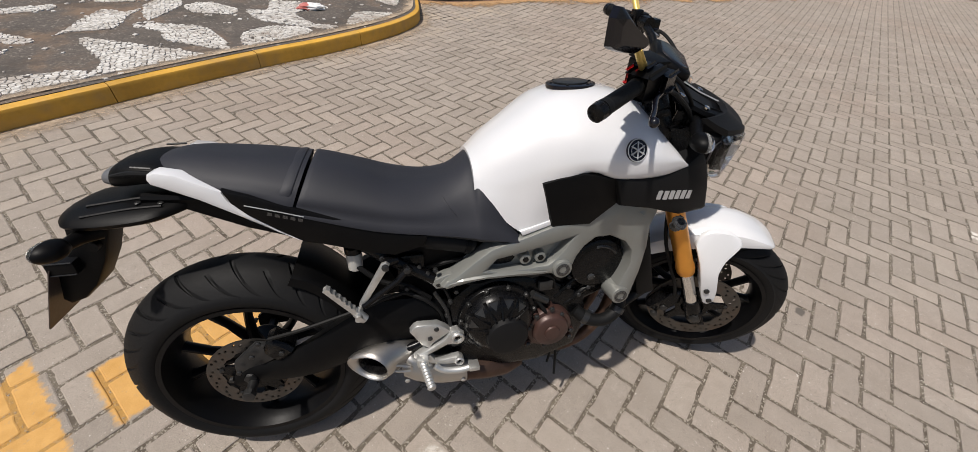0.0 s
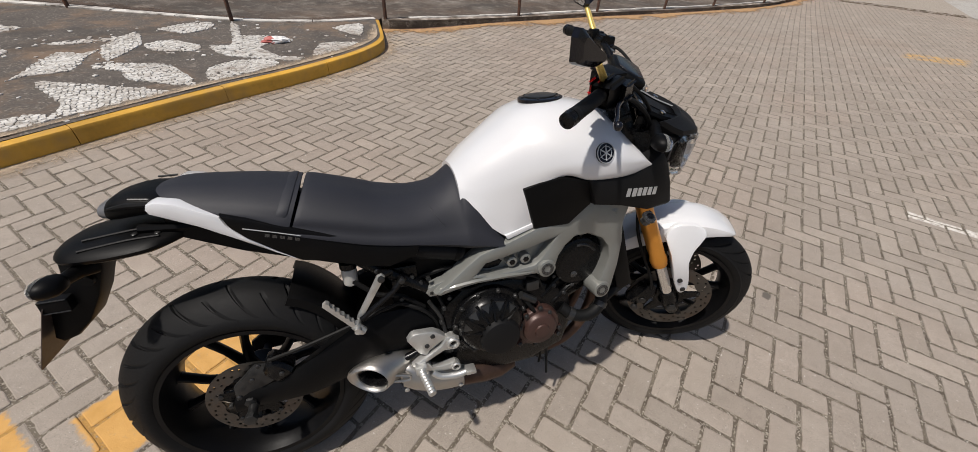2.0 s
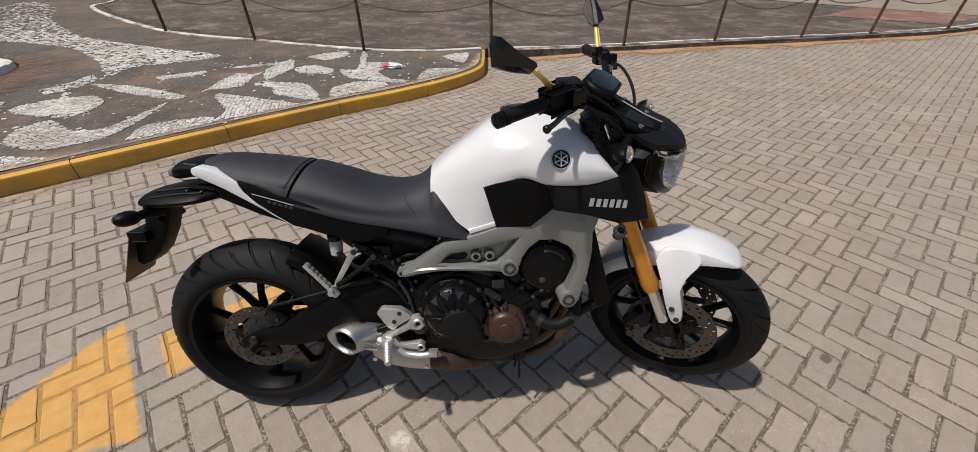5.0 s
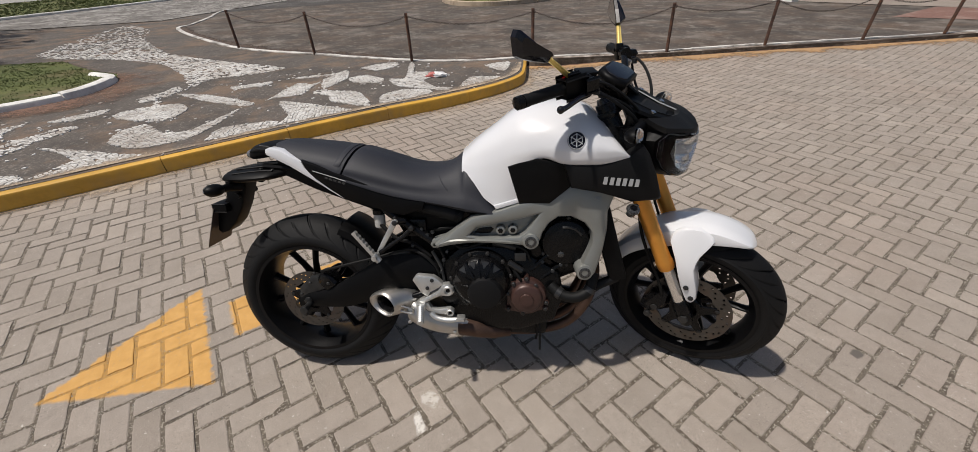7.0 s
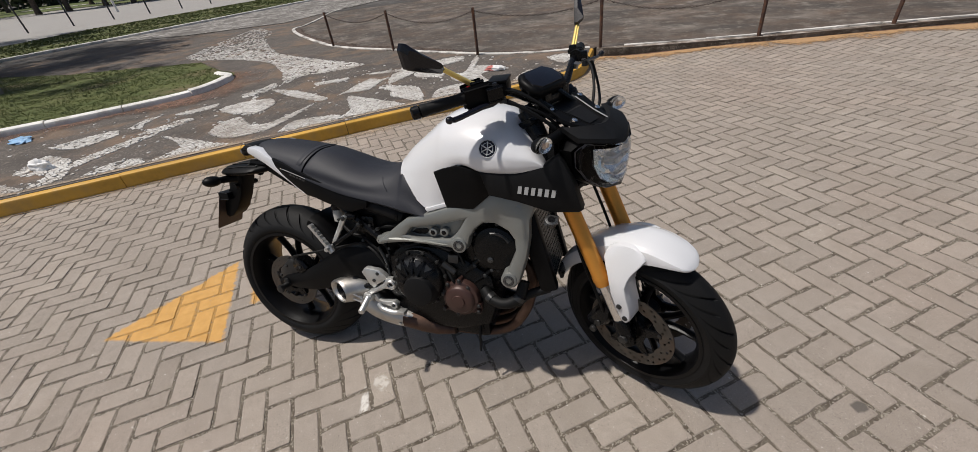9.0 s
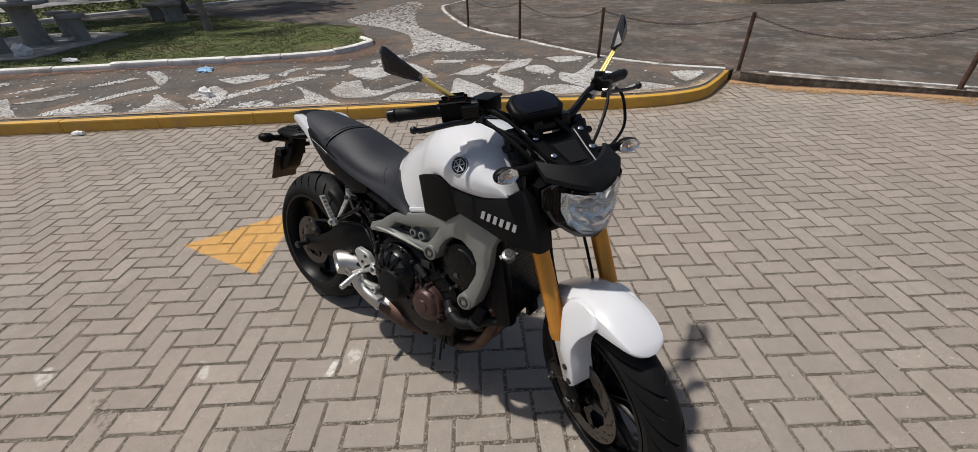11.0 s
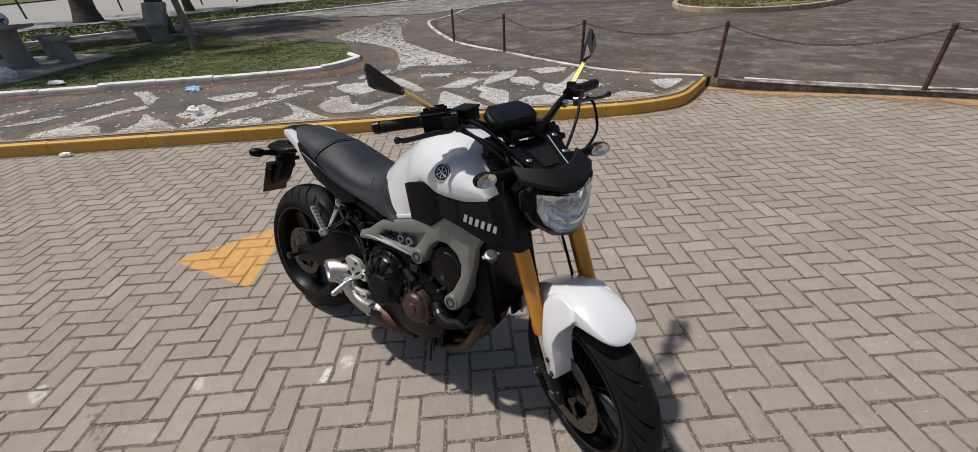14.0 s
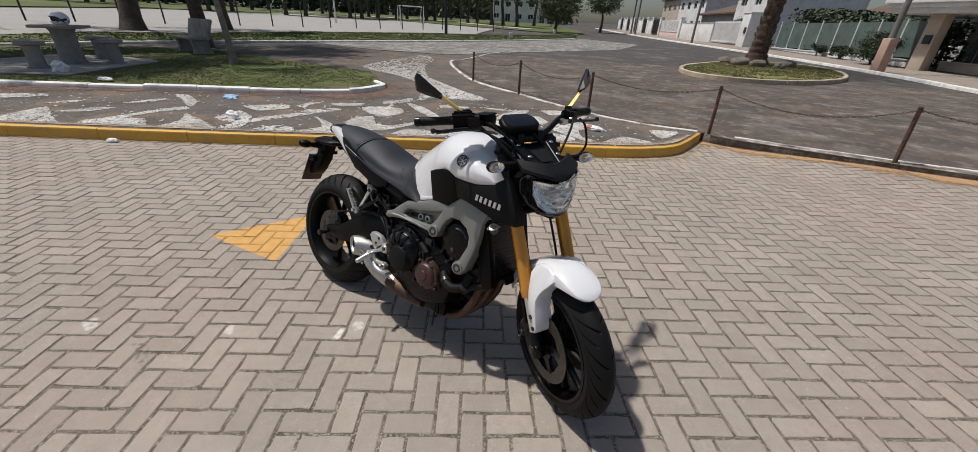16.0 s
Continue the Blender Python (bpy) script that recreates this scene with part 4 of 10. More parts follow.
# ---- motorcycle materials ----
WHITEPAINT = surface("white gloss paint", (0.70, 0.70, 0.71), 0.25, var=0.02, big=3.0, fine=200.0, bump=0.02, coat=1.0, rough_var=0.03)
SATIN = surface("matte charcoal plastic", (0.008, 0.008, 0.0085), 0.55, spec=0.16, var=0.1, big=12.0, fine=400.0, bump=0.12, dist=0.0006)
PLASTIC = surface("black plastic", (0.003, 0.003, 0.0033), 0.46, spec=0.12, var=0.15, big=10.0, fine=260.0, bump=0.12, dist=0.0008, dirt=(0.010, 0.009, 0.008), dirt_amount=0.3, dirt_scale=9.0)
GLOSSBLACK = surface("gloss black plastic", (0.005, 0.005, 0.008), 0.22, var=0.08, fine=200.0, bump=0.03, dist=0.0005, rough_var=0.05)
VINYL = surface("black seat vinyl", (0.0185, 0.0195, 0.0255), 0.6, spec=0.36, var=0.1, big=7.0, fine=520.0, bump=0.35, dist=0.0008)
FRAMEPAINT = surface("silver-grey frame paint", (0.25, 0.255, 0.238), 0.38, metal=0.45, var=0.06, big=6.0, fine=300.0, bump=0.06, dist=0.0006, dirt=(0.22, 0.20, 0.17), dirt_amount=0.25, dirt_scale=8.0)
ALLOY = surface("bare aluminium", (0.62, 0.62, 0.60), 0.42, metal=0.8, var=0.1, big=14.0, fine=240.0, bump=0.15, dist=0.0008, dirt=(0.30, 0.28, 0.25), dirt_amount=0.3, dirt_scale=16.0)
STEEL = surface("brushed stainless steel", (0.50, 0.485, 0.46), 0.42, metal=1.0, var=0.08, big=9.0, fine=300.0, bump=0.1, dist=0.0006, dirt=(0.36, 0.31, 0.26), dirt_amount=0.35, dirt_scale=10.0)
HEATED = surface("heat-tinted steel", (0.11, 0.066, 0.048), 0.5, metal=0.75, var=0.3, big=10.0, fine=150.0, bump=0.2, dist=0.001, dirt=(0.06, 0.038, 0.028), dirt_amount=0.6, dirt_scale=12.0)
ENGINE = surface("black engine paint", (0.0035, 0.0035, 0.004), 0.28, spec=0.24, metal=0.05, var=0.2, big=14.0, fine=200.0, bump=0.15, dist=0.001, dirt=(0.010, 0.009, 0.008), dirt_amount=0.35, dirt_scale=11.0)
ENGINEGREY = surface("worn dark engine metal", (0.045, 0.045, 0.045), 0.36, metal=0.6, var=0.3, big=16.0, fine=200.0, bump=0.15, dist=0.001)
BRONZE = surface("brown engine cover paint", (0.062, 0.031, 0.025), 0.42, metal=0.25, var=0.12, big=12.0, fine=200.0, bump=0.1, dist=0.0008, dirt=(0.03, 0.02, 0.018), dirt_amount=0.3, dirt_scale=9.0)
GOLD = surface("gold anodised fork", (0.72, 0.31, 0.055), 0.36, metal=0.6, var=0.08, big=8.0, fine=240.0, bump=0.04, dist=0.0005)
BRIGHTGOLD = surface("bright gold anodised stem", (0.86, 0.64, 0.20), 0.38, metal=0.5, var=0.08, fine=240.0, bump=0.04, dist=0.0005)
CHROME = surface("polished chrome", (0.80, 0.79, 0.77), 0.12, metal=1.0, var=0.03, fine=200.0, bump=0.0)
RUBBER = surface("black tyre rubber", (0.0052, 0.0052, 0.0056), 0.66, spec=0.22, var=0.2, big=6.0, fine=160.0, bump=0.25, dist=0.001, dirt=(0.012, 0.011, 0.010), dirt_amount=0.3, dirt_scale=5.0)
GRIPRUBBER = surface("black grip rubber", (0.004, 0.004, 0.004), 0.62, spec=0.25, var=0.1, fine=300.0, bump=0.3, dist=0.001)
RIMPAINT = surface("satin black wheel paint", (0.004, 0.004, 0.0045), 0.36, spec=0.18, var=0.1, fine=160.0, bump=0.05, dirt=(0.008, 0.007, 0.006), dirt_amount=0.3, dirt_scale=8.0)
DISC = surface("worn brake disc steel", (0.115, 0.108, 0.10), 0.42, metal=0.9, var=0.2, big=10.0, fine=300.0, bump=0.1, dist=0.0004, dirt=(0.12, 0.085, 0.065), dirt_amount=0.7, dirt_scale=10.0)
REDPLASTIC = surface("red switch plastic", (0.45, 0.012, 0.012), 0.35, var=0.08, fine=200.0, bump=0.03)
BADGE = surface("silver badge paint", (0.50, 0.50, 0.50), 0.4, metal=0.4, var=0.05, fine=300.0, bump=0.0)
PLATEPAINT = surface("dusty licence plate back", (0.065, 0.047, 0.04), 0.5, metal=0.2, var=0.2, big=12.0, fine=120.0, bump=0.1)
LAMPGREY = surface("silver-grey lamp plastic", (0.62, 0.62, 0.63), 0.30, metal=0.35, var=0.1, big=20.0, fine=200.0, bump=0.0)
LAMPMASK = surface("smoky lamp mask", (0.15, 0.15, 0.155), 0.35, metal=0.3, var=0.1, big=20.0, fine=200.0, bump=0.0)
LAMPCHROME = surface("lamp reflector chrome", (0.95, 0.95, 0.94), 0.16, metal=0.80, var=0.05, big=30.0, fine=120.0, bump=0.05, dist=0.002)
WORNMETAL = surface("polished dark engine metal", (0.075, 0.075, 0.075), 0.28, metal=0.6, var=0.2, big=16.0, fine=200.0, bump=0.05)
AMBER = surface("amber bulb", (0.72, 0.52, 0.38), 0.3, var=0.05, bump=0.0)


def glass_material(name, tint, rough):
    m, nt, bsdf = nodes_of(name)
    bsdf.inputs["Base Color"].default_value = (*tint, 1.0)
    bsdf.inputs["Transmission Weight"].default_value = 1.0
    bsdf.inputs["Roughness"].default_value = rough
    bsdf.inputs["IOR"].default_value = 1.25
    return m


LENS = glass_material("clear lens", (0.93, 0.93, 0.92), 0.04)

# ---- motorcycle ----
# Built upright: x ahead from under the rear axle, y to its left, z up; then leaned on its stand.
BIKE = thing("motorcycle", "white and black naked motorcycle with gold forks, leaning on its stand", "motorcycle", pose(-0.787, 0.093, 0.003, -13.3, 0, 51.3))
RAKE = radians(25)
AXIS0, AXISD = Vector((1.543, 0, 0)), Vector((-math.sin(RAKE), 0, math.cos(RAKE)))
STEER = Matrix.Translation(AXIS0) @ Matrix.Rotation(radians(-30.2), 4, AXISD) @ Matrix.Translation(-AXIS0)
WHEELBASE, RF, RR = 1.44, 0.30, 0.309


def on_fork(z, y, off=0.0335):
    """The point of the fork leg's centre line at height z."""
    k = (z - off * math.sin(RAKE)) / math.cos(RAKE)
    return AXIS0 + AXISD * k + Vector((off * math.cos(RAKE), y, off * math.sin(RAKE)))


def inset(outline, d):
    """A closed outline drawn in by d."""
    n, out = len(outline), []
    area = sum(a[0] * b[1] - b[0] * a[1] for a, b in zip(outline, outline[1:] + outline[:1]))
    s = 1 if area > 0 else -1
    for i in range(n):
        p, q, r = (Vector(outline[(i + k) % n]) for k in (-1, 0, 1))
        e1, e2 = (q - p).normalized(), (r - q).normalized()
        n1, n2 = Vector((-e1.y, e1.x)) * s, Vector((-e2.y, e2.x)) * s
        m = n1 + n2
        m = m.normalized() if m.length > 1e-6 else n1
        out.append(tuple(q + m * d / max(0.5, m.dot(n1))))
    return out


def plate(bm, outline, y0, y1, chamfer=0.004, holes=(), bulge=None):
    """A plate with an outline in x and z, from y0 to its outer face at y1, with eased outer edges."""
    s = 1 if y1 > y0 else -1
    off = bulge or (lambda x, z: 0.0)

    def put(pts, y):
        return [bm.verts.new((x, y + s * off(x, z), z)) for x, z in pts]

    def walls(a, b):
        n = len(a)
        for i in range(n):
            bm.faces.new((a[i], a[(i + 1) % n], b[(i + 1) % n], b[i]))

    def fill(loops, y):
        es = []
        for vs in loops:
            for a, b in zip(vs, vs[1:] + vs[:1]):
                es.append(bm.edges.get((a, b)) or bm.edges.new((a, b)))
        bmesh.ops.triangle_fill(bm, use_beauty=True, edges=es)
    fronts, backs = [], []
    for k, line in enumerate([outline, *holes]):
        d = -chamfer if k else chamfer
        back = put(line, y0)
        mid = put(line, y1 - s * chamfer)
        soft = put(inset(line, d * 0.3), y1 - s * chamfer * 0.3)
        front = put(inset(line, d), y1)
        walls(back, mid)
        walls(mid, soft)
        walls(soft, front)
        fronts.append(front)
        backs.append(back)
    fill(fronts, y1)
    fill(backs, y0)
    return bm


def lathe(bm, profile, cx, cz, seg=64, closed=True, cy=0.0):
    """Turns a profile of (radius, y) round an axle that lies across the bike."""
    loops = []
    for k in range(seg):
        a = 2 * math.pi * k / seg
        loops.append([bm.verts.new((cx + r * math.cos(a), cy + y, cz + r * math.sin(a))) for r, y in profile])
    n = len(profile)
    for k in range(seg):
        a, b = loops[k], loops[(k + 1) % seg]
        for i in range(n if closed else n - 1):
            j = (i + 1) % n
            bm.faces.new((a[i], a[j], b[j], b[i]))
    return bm


def drum(bm, cx, cz, y0, y1, r0, r1, seg=32, ease=0.004):
    """A round boss or cap across the bike with an eased rim at y1."""
    s = 1 if y1 > y0 else -1
    lathe_pts = [(0.0005, y0), (r0, y0), (r1, y1 - s * ease), (r1 - ease * 0.3, y1 - s * ease * 0.3), (r1 - ease, y1), (0.0005, y1)]
    return lathe(bm, lathe_pts, cx, cz, seg)


def bolt(bm, p, d, r=0.007, h=0.006):
    p, d = Vector(p), Vector(d).normalized()
    tube(bm, [p, p + d * h * 0.7, p + d * h], [r, r, r * 0.7], 8)
    tube(bm, [p + d * h * 0.6, p + d * (h + 0.0004)], r * 0.42, 6)


def bolts(parent, material, points, d, r=0.007, h=0.006, name="bolt"):
    """Bolts of one kind, each a part of its own."""
    for p in points:
        bm = bmesh.new()
        bolt(bm, p, d, r, h)
        part(name, bm, material, parent)


def skin(bm, sections, steps_along=4, steps_round=3, closed=True):
    """A smooth skin through sections, each a row of points."""
    rows = [smooth_path(s, steps_round) for s in sections]
    cols = [smooth_path(list(c), steps_along) for c in zip(*rows)]
    return rings(bm, [list(r) for r in zip(*cols)], closed)


def mirrored(half):
    """A whole section from its right half, which runs from the top middle downwards as (x, y, z)."""
    right = [(x, -y, z) for x, y, z in half]
    left = [(x, y, z) for x, y, z in half]
    return right[::-1] + left[1:]


def section(x, pts):
    return mirrored([(x, y, z) for y, z in pts])


# -- wheels --


def tyre_mesh(cx, cz, R, half, count, skew):
    """A tyre with long curved grooves that sweep from near its middle to the shoulder; the mesh runs along them."""
    per = 16
    seg, bm = count * per, bmesh.new()
    crown = R - 0.222
    prof = []
    steps = 15
    for k in range(-steps, steps + 1):
        s = k / steps
        y = half * 0.93 * math.sin(s * math.pi / 2 * 0.98)
        prof.append((R - crown * 0.60 * abs(math.sin(s * math.pi / 2 * 0.98)) ** 2.3, y, s))
    side = [(0.248, half), (0.234, half * 0.985), (0.221, half * 0.87)]
    prof = [(r, -y, -2.0) for r, y in side[::-1]] + prof + [(r, y, 2.0) for r, y in side]
    loops = []
    for k in range(seg):
        row = []
        for r, y, s in prof:
            q = min(1.0, abs(s))
            a = 2 * math.pi * (k / seg - skew * q ** 1.6 / count)
            n, f = divmod(k + (per // 2 if s < 0 else 0), per)
            lo, hi = ((0.10, 0.93), (0.34, 0.96))[n % 2]
            if abs(s) <= 1.0 and f < 2 and lo < abs(s) < hi:
                r -= 0.0075
            row.append(bm.verts.new((cx + r * math.cos(a), y, cz + r * math.sin(a))))
        loops.append(row)
    n = len(prof)
    for k in range(seg):
        a, b = loops[k], loops[(k + 1) % seg]
        for i in range(n):
            j = (i + 1) % n
            bm.faces.new((a[i], a[j], b[j], b[i]))
    return bm


def rim_mesh(cx, cz, half):
    bm = bmesh.new()
    h = half * 0.90
    lathe(bm, [(0.224, -h), (0.226, -h - 0.004), (0.214, -h - 0.004), (0.207, -h + 0.012), (0.196, -h * 0.55), (0.192, 0), (0.196, h * 0.55), (0.207, h - 0.012), (0.214, h + 0.004), (0.226, h + 0.004), (0.224, h), (0.212, h * 0.5), (0.212, -h * 0.5)], cx, cz, 72)
    return bm


def spoke_mesh(cx, cz, angle, lean, depth):
    """One cast spoke from the hub to the rim; lean turns its outer end."""
    bm = bmesh.new()
    loops = []
    for r, w, t, da in ((0.040, 0.020, 0.046, 0.0), (0.075, 0.013, 0.036, 0.15), (0.13, 0.0105, 0.030, 0.6), (0.185, 0.012, 0.032, 1.0), (0.200, 0.018, 0.040, 1.0)):
        a = angle + lean * da
        c = Vector((cx + r * math.cos(a), depth, cz + r * math.sin(a)))
        side = Vector((-math.sin(a), 0, math.cos(a)))
        out = Vector((0, 1, 0))
        e = 0.3
        loops.append([c + side * w * u + out * t * v * 0.5 for u, v in ((-1, -e), (-e, -1), (e, -1), (1, -e), (1, e), (e, 1), (-e, 1), (-1, e))])
    rings(bm, loops)
    return bm


def disc_mesh(cx, cz, y, r0, r1, seg=96):
    """A drilled brake disc: a ring of cells with some left open, and a wavy inner edge."""
    bm = bmesh.new()
    radii = [r0 + (r1 - r0) * k / 7 for k in range(8)]
    t = 0.0022
    front, back = [], []
    for k in range(seg):
        a = 2 * math.pi * k / seg
        wave = 0.004 * (1 if (k // 4) % 2 else 0)
        rr = [radii[0] + wave] + radii[1:]
        front.append([bm.verts.new((cx + r * math.cos(a), y - t, cz + r * math.sin(a))) for r in rr])
        back.append([bm.verts.new((cx + r * math.cos(a), y + t, cz + r * math.sin(a))) for r in rr])
    for k in range(seg):
        n = (k + 1) % seg
        for i in range(7):
            if (i == 2 and k % 6 == 0) or (i == 4 and k % 6 == 2) or (i == 5 and k % 6 == 4):
                continue
            bm.faces.new((front[k][i], front[k][i + 1], front[n][i + 1], front[n][i]))
            bm.faces.new((back[k][i], back[n][i], back[n][i + 1], back[k][i + 1]))
        bm.faces.new((front[k][7], back[k][7], back[n][7], front[n][7]))
        bm.faces.new((front[k][0], front[n][0], back[n][0], back[k][0]))
    return bm


def wheel(cx, tall, half, front, R, m):
    """A wheel round the axle at (cx, R) with an outer radius of tall."""
    root = part("front_wheel" if front else "rear_wheel", rim_mesh(cx, R, half), RIMPAINT, BIKE, "satin black cast wheel rim", m=m)
    part("tyre", tyre_mesh(cx, R, tall, half, 30, -1.9 if front else 1.4), RUBBER, root, "worn black tyre with slanted tread grooves")
    base = 0.35 if front else 0.59
    for k in range(5):
        for d in (-1, 1):
            a = base + k * 2 * math.pi / 5
            part("spoke", spoke_mesh(cx, R, a + d * 0.10, d * 0.17, 0.0 if front else -0.004), RIMPAINT, root)
    bm = bmesh.new()
    lathe(bm, [(0.012, -0.06), (0.046, -0.06), (0.050, -0.052), (0.044, -0.03), (0.044, 0.03), (0.050, 0.052), (0.046, 0.06), (0.012, 0.06)], cx, R, 40)
    part("hub", bm, RIMPAINT, root)
    for y in ((-0.075, 0.075) if front else (-0.078,)):
        r0, r1 = (0.100, 0.149) if front else (0.078, 0.118)
        part("brake_disc", disc_mesh(cx, R, y, r0, r1), DISC, root, "drilled brake disc with light rust")
        bm = bmesh.new()
        inner = 0.055
        for k in range(5):
            a = 2 * math.pi * k / 5 + 0.3
            c = math.cos(a), math.sin(a)
            loops = []
            for r, w in ((inner - 0.012, 0.022), (inner + 0.01, 0.015), (r0 + 0.003, 0.011), (r0 + 0.009, 0.009)):
                mid = Vector((cx + r * c[0], y, R + r * c[1]))
                side = Vector((-c[1], 0, c[0]))
                loops.append([mid + side * w * u + Vector((0, v * 0.004, 0)) for u, v in ((-1, -1), (1, -1), (1, 1), (-1, 1))])
            rings(bm, loops)
        lathe(bm, [(inner - 0.018, y - 0.005), (inner, y - 0.005), (inner, y + 0.005), (inner - 0.018, y + 0.005)], cx, R, 40)
        part("disc_carrier", bm, ENGINE, root)
        sgn = -1 if y < 0 else 1
        bolts(root, ENGINEGREY, [(cx + (r0 + 0.004) * math.cos(2 * math.pi * k / 5 + 0.3), y + sgn * 0.003, R + (r0 + 0.004) * math.sin(2 * math.pi * k / 5 + 0.3)) for k in range(5)], (0, sgn, 0), 0.007, 0.004)
    bm = bmesh.new()
    w = 0.125 if front else 0.15
    tube(bm, [(cx, -w, R), (cx, w, R)], 0.0125, 14)
    drum(bm, cx, R, -w + 0.002, -w - 0.012, 0.017, 0.017, 6, 0.002)
    part("axle", bm, ENGINEGREY, root)
    return root


wheel(WHEELBASE, RF, 0.060, True, RF, STEER)
wheel(0.0, 0.319, 0.092, False, 0.302, Matrix.Translation((0.005, -0.024, 0.0)))

# -- fork, steering --


def fork_leg(s):
    y = 0.105 * s
    bm = bmesh.new()
    pts = [on_fork(z, y) for z in (0.485, 0.50, 0.515, 0.52, 0.70, 0.93, 1.035)]
    tube(bm, pts, [0.0265, 0.029, 0.029, 0.0265, 0.0265, 0.0265, 0.0265], 24)
    leg = part("fork_leg", bm, GOLD, BIKE, "gold anodised fork tube", m=STEER)
    bm = bmesh.new()
    tube(bm, [on_fork(z, y) for z in (0.30, 0.49)], 0.0205, 20)
    part("stanchion", bm, CHROME, leg)
    bm = bmesh.new()
    tube(bm, [on_fork(z, y) for z in (0.268, 0.285, 0.345, 0.36)], [0.022, 0.027, 0.027, 0.024], 18)
    f = on_fork(0.30, y)
    box(bm, f.x - 0.02, WHEELBASE + 0.025, y - 0.022, y + 0.022, 0.278, 0.322, 0.008)
    part("fork_foot", bm, ENGINE, leg)
    bm = bmesh.new()
    tube(bm, [on_fork(1.035, y), on_fork(1.05, y)], [0.0235, 0.02], 18)
    part("fork_cap", bm, GLOSSBLACK, leg)
    bm = bmesh.new()
    tube(bm, [on_fork(z, y) for z in (0.865, 0.868, 1.034, 1.037)], [0.028, 0.0295, 0.0295, 0.028], 20)
    box(bm, on_fork(0.93, 0).x - 0.010, on_fork(0.93, 0).x + 0.060, y - 0.012, y + 0.026 * s + 0.006, 0.885, 0.975, 0.006)
    part("fork_bracket", bm, ENGINE, leg)
    # caliper behind the leg
    bm = bmesh.new()
    loops = []
    yc = 0.083 * s
    for dx, dz, w, h in ((-0.125, -0.055, 0.018, 0.012), (-0.10, -0.045, 0.030, 0.026), (-0.05, -0.01, 0.034, 0.036), (-0.02, 0.02, 0.032, 0.034), (0.0, 0.045, 0.022, 0.016)):
        c = Vector((1.365 + dx * 0.55, yc, 0.300 + dz + 0.03))
        d = Vector((0.45, 0, 0.89))
        e = Vector((-0.89, 0, 0.45))
        loops.append([c + e * h * u + Vector((0, w * v, 0)) for u, v in ((-1, -0.6), (-0.6, -1), (0.6, -1), (1, -0.6), (1, 0.6), (0.6, 1), (-0.6, 1), (-1, 0.6))])
    rings(bm, loops)
    cal = part("brake_caliper", bm, ENGINE, leg, "black radial brake caliper")
    for px, pz in ((1.318, 0.262), (1.338, 0.305)):
        bm = bmesh.new()
        drum(bm, px, pz, yc + s * 0.025, yc + s * 0.038, 0.0125, 0.0125, 20, 0.002)
        part("piston_cap", bm, ENGINEGREY, cal)


fork_leg(-1)
fork_leg(1)


def yokes():
    for z, th, name in ((0.79, 0.035, "lower_yoke"), (1.005, 0.024, "top_yoke")):
        bm = bmesh.new()
        a = on_fork(z, 0)
        box(bm, a.x - 0.055, a.x + 0.030, -0.14, 0.14, z - th / 2, z + th / 2, 0.012, Matrix.Translation((a.x, 0, z)) @ Matrix.Rotation(-RAKE, 4, 'Y') @ Matrix.Translation((-a.x, 0, -z)))
        part(name, bm, ENGINE, BIKE, m=STEER)


yokes()


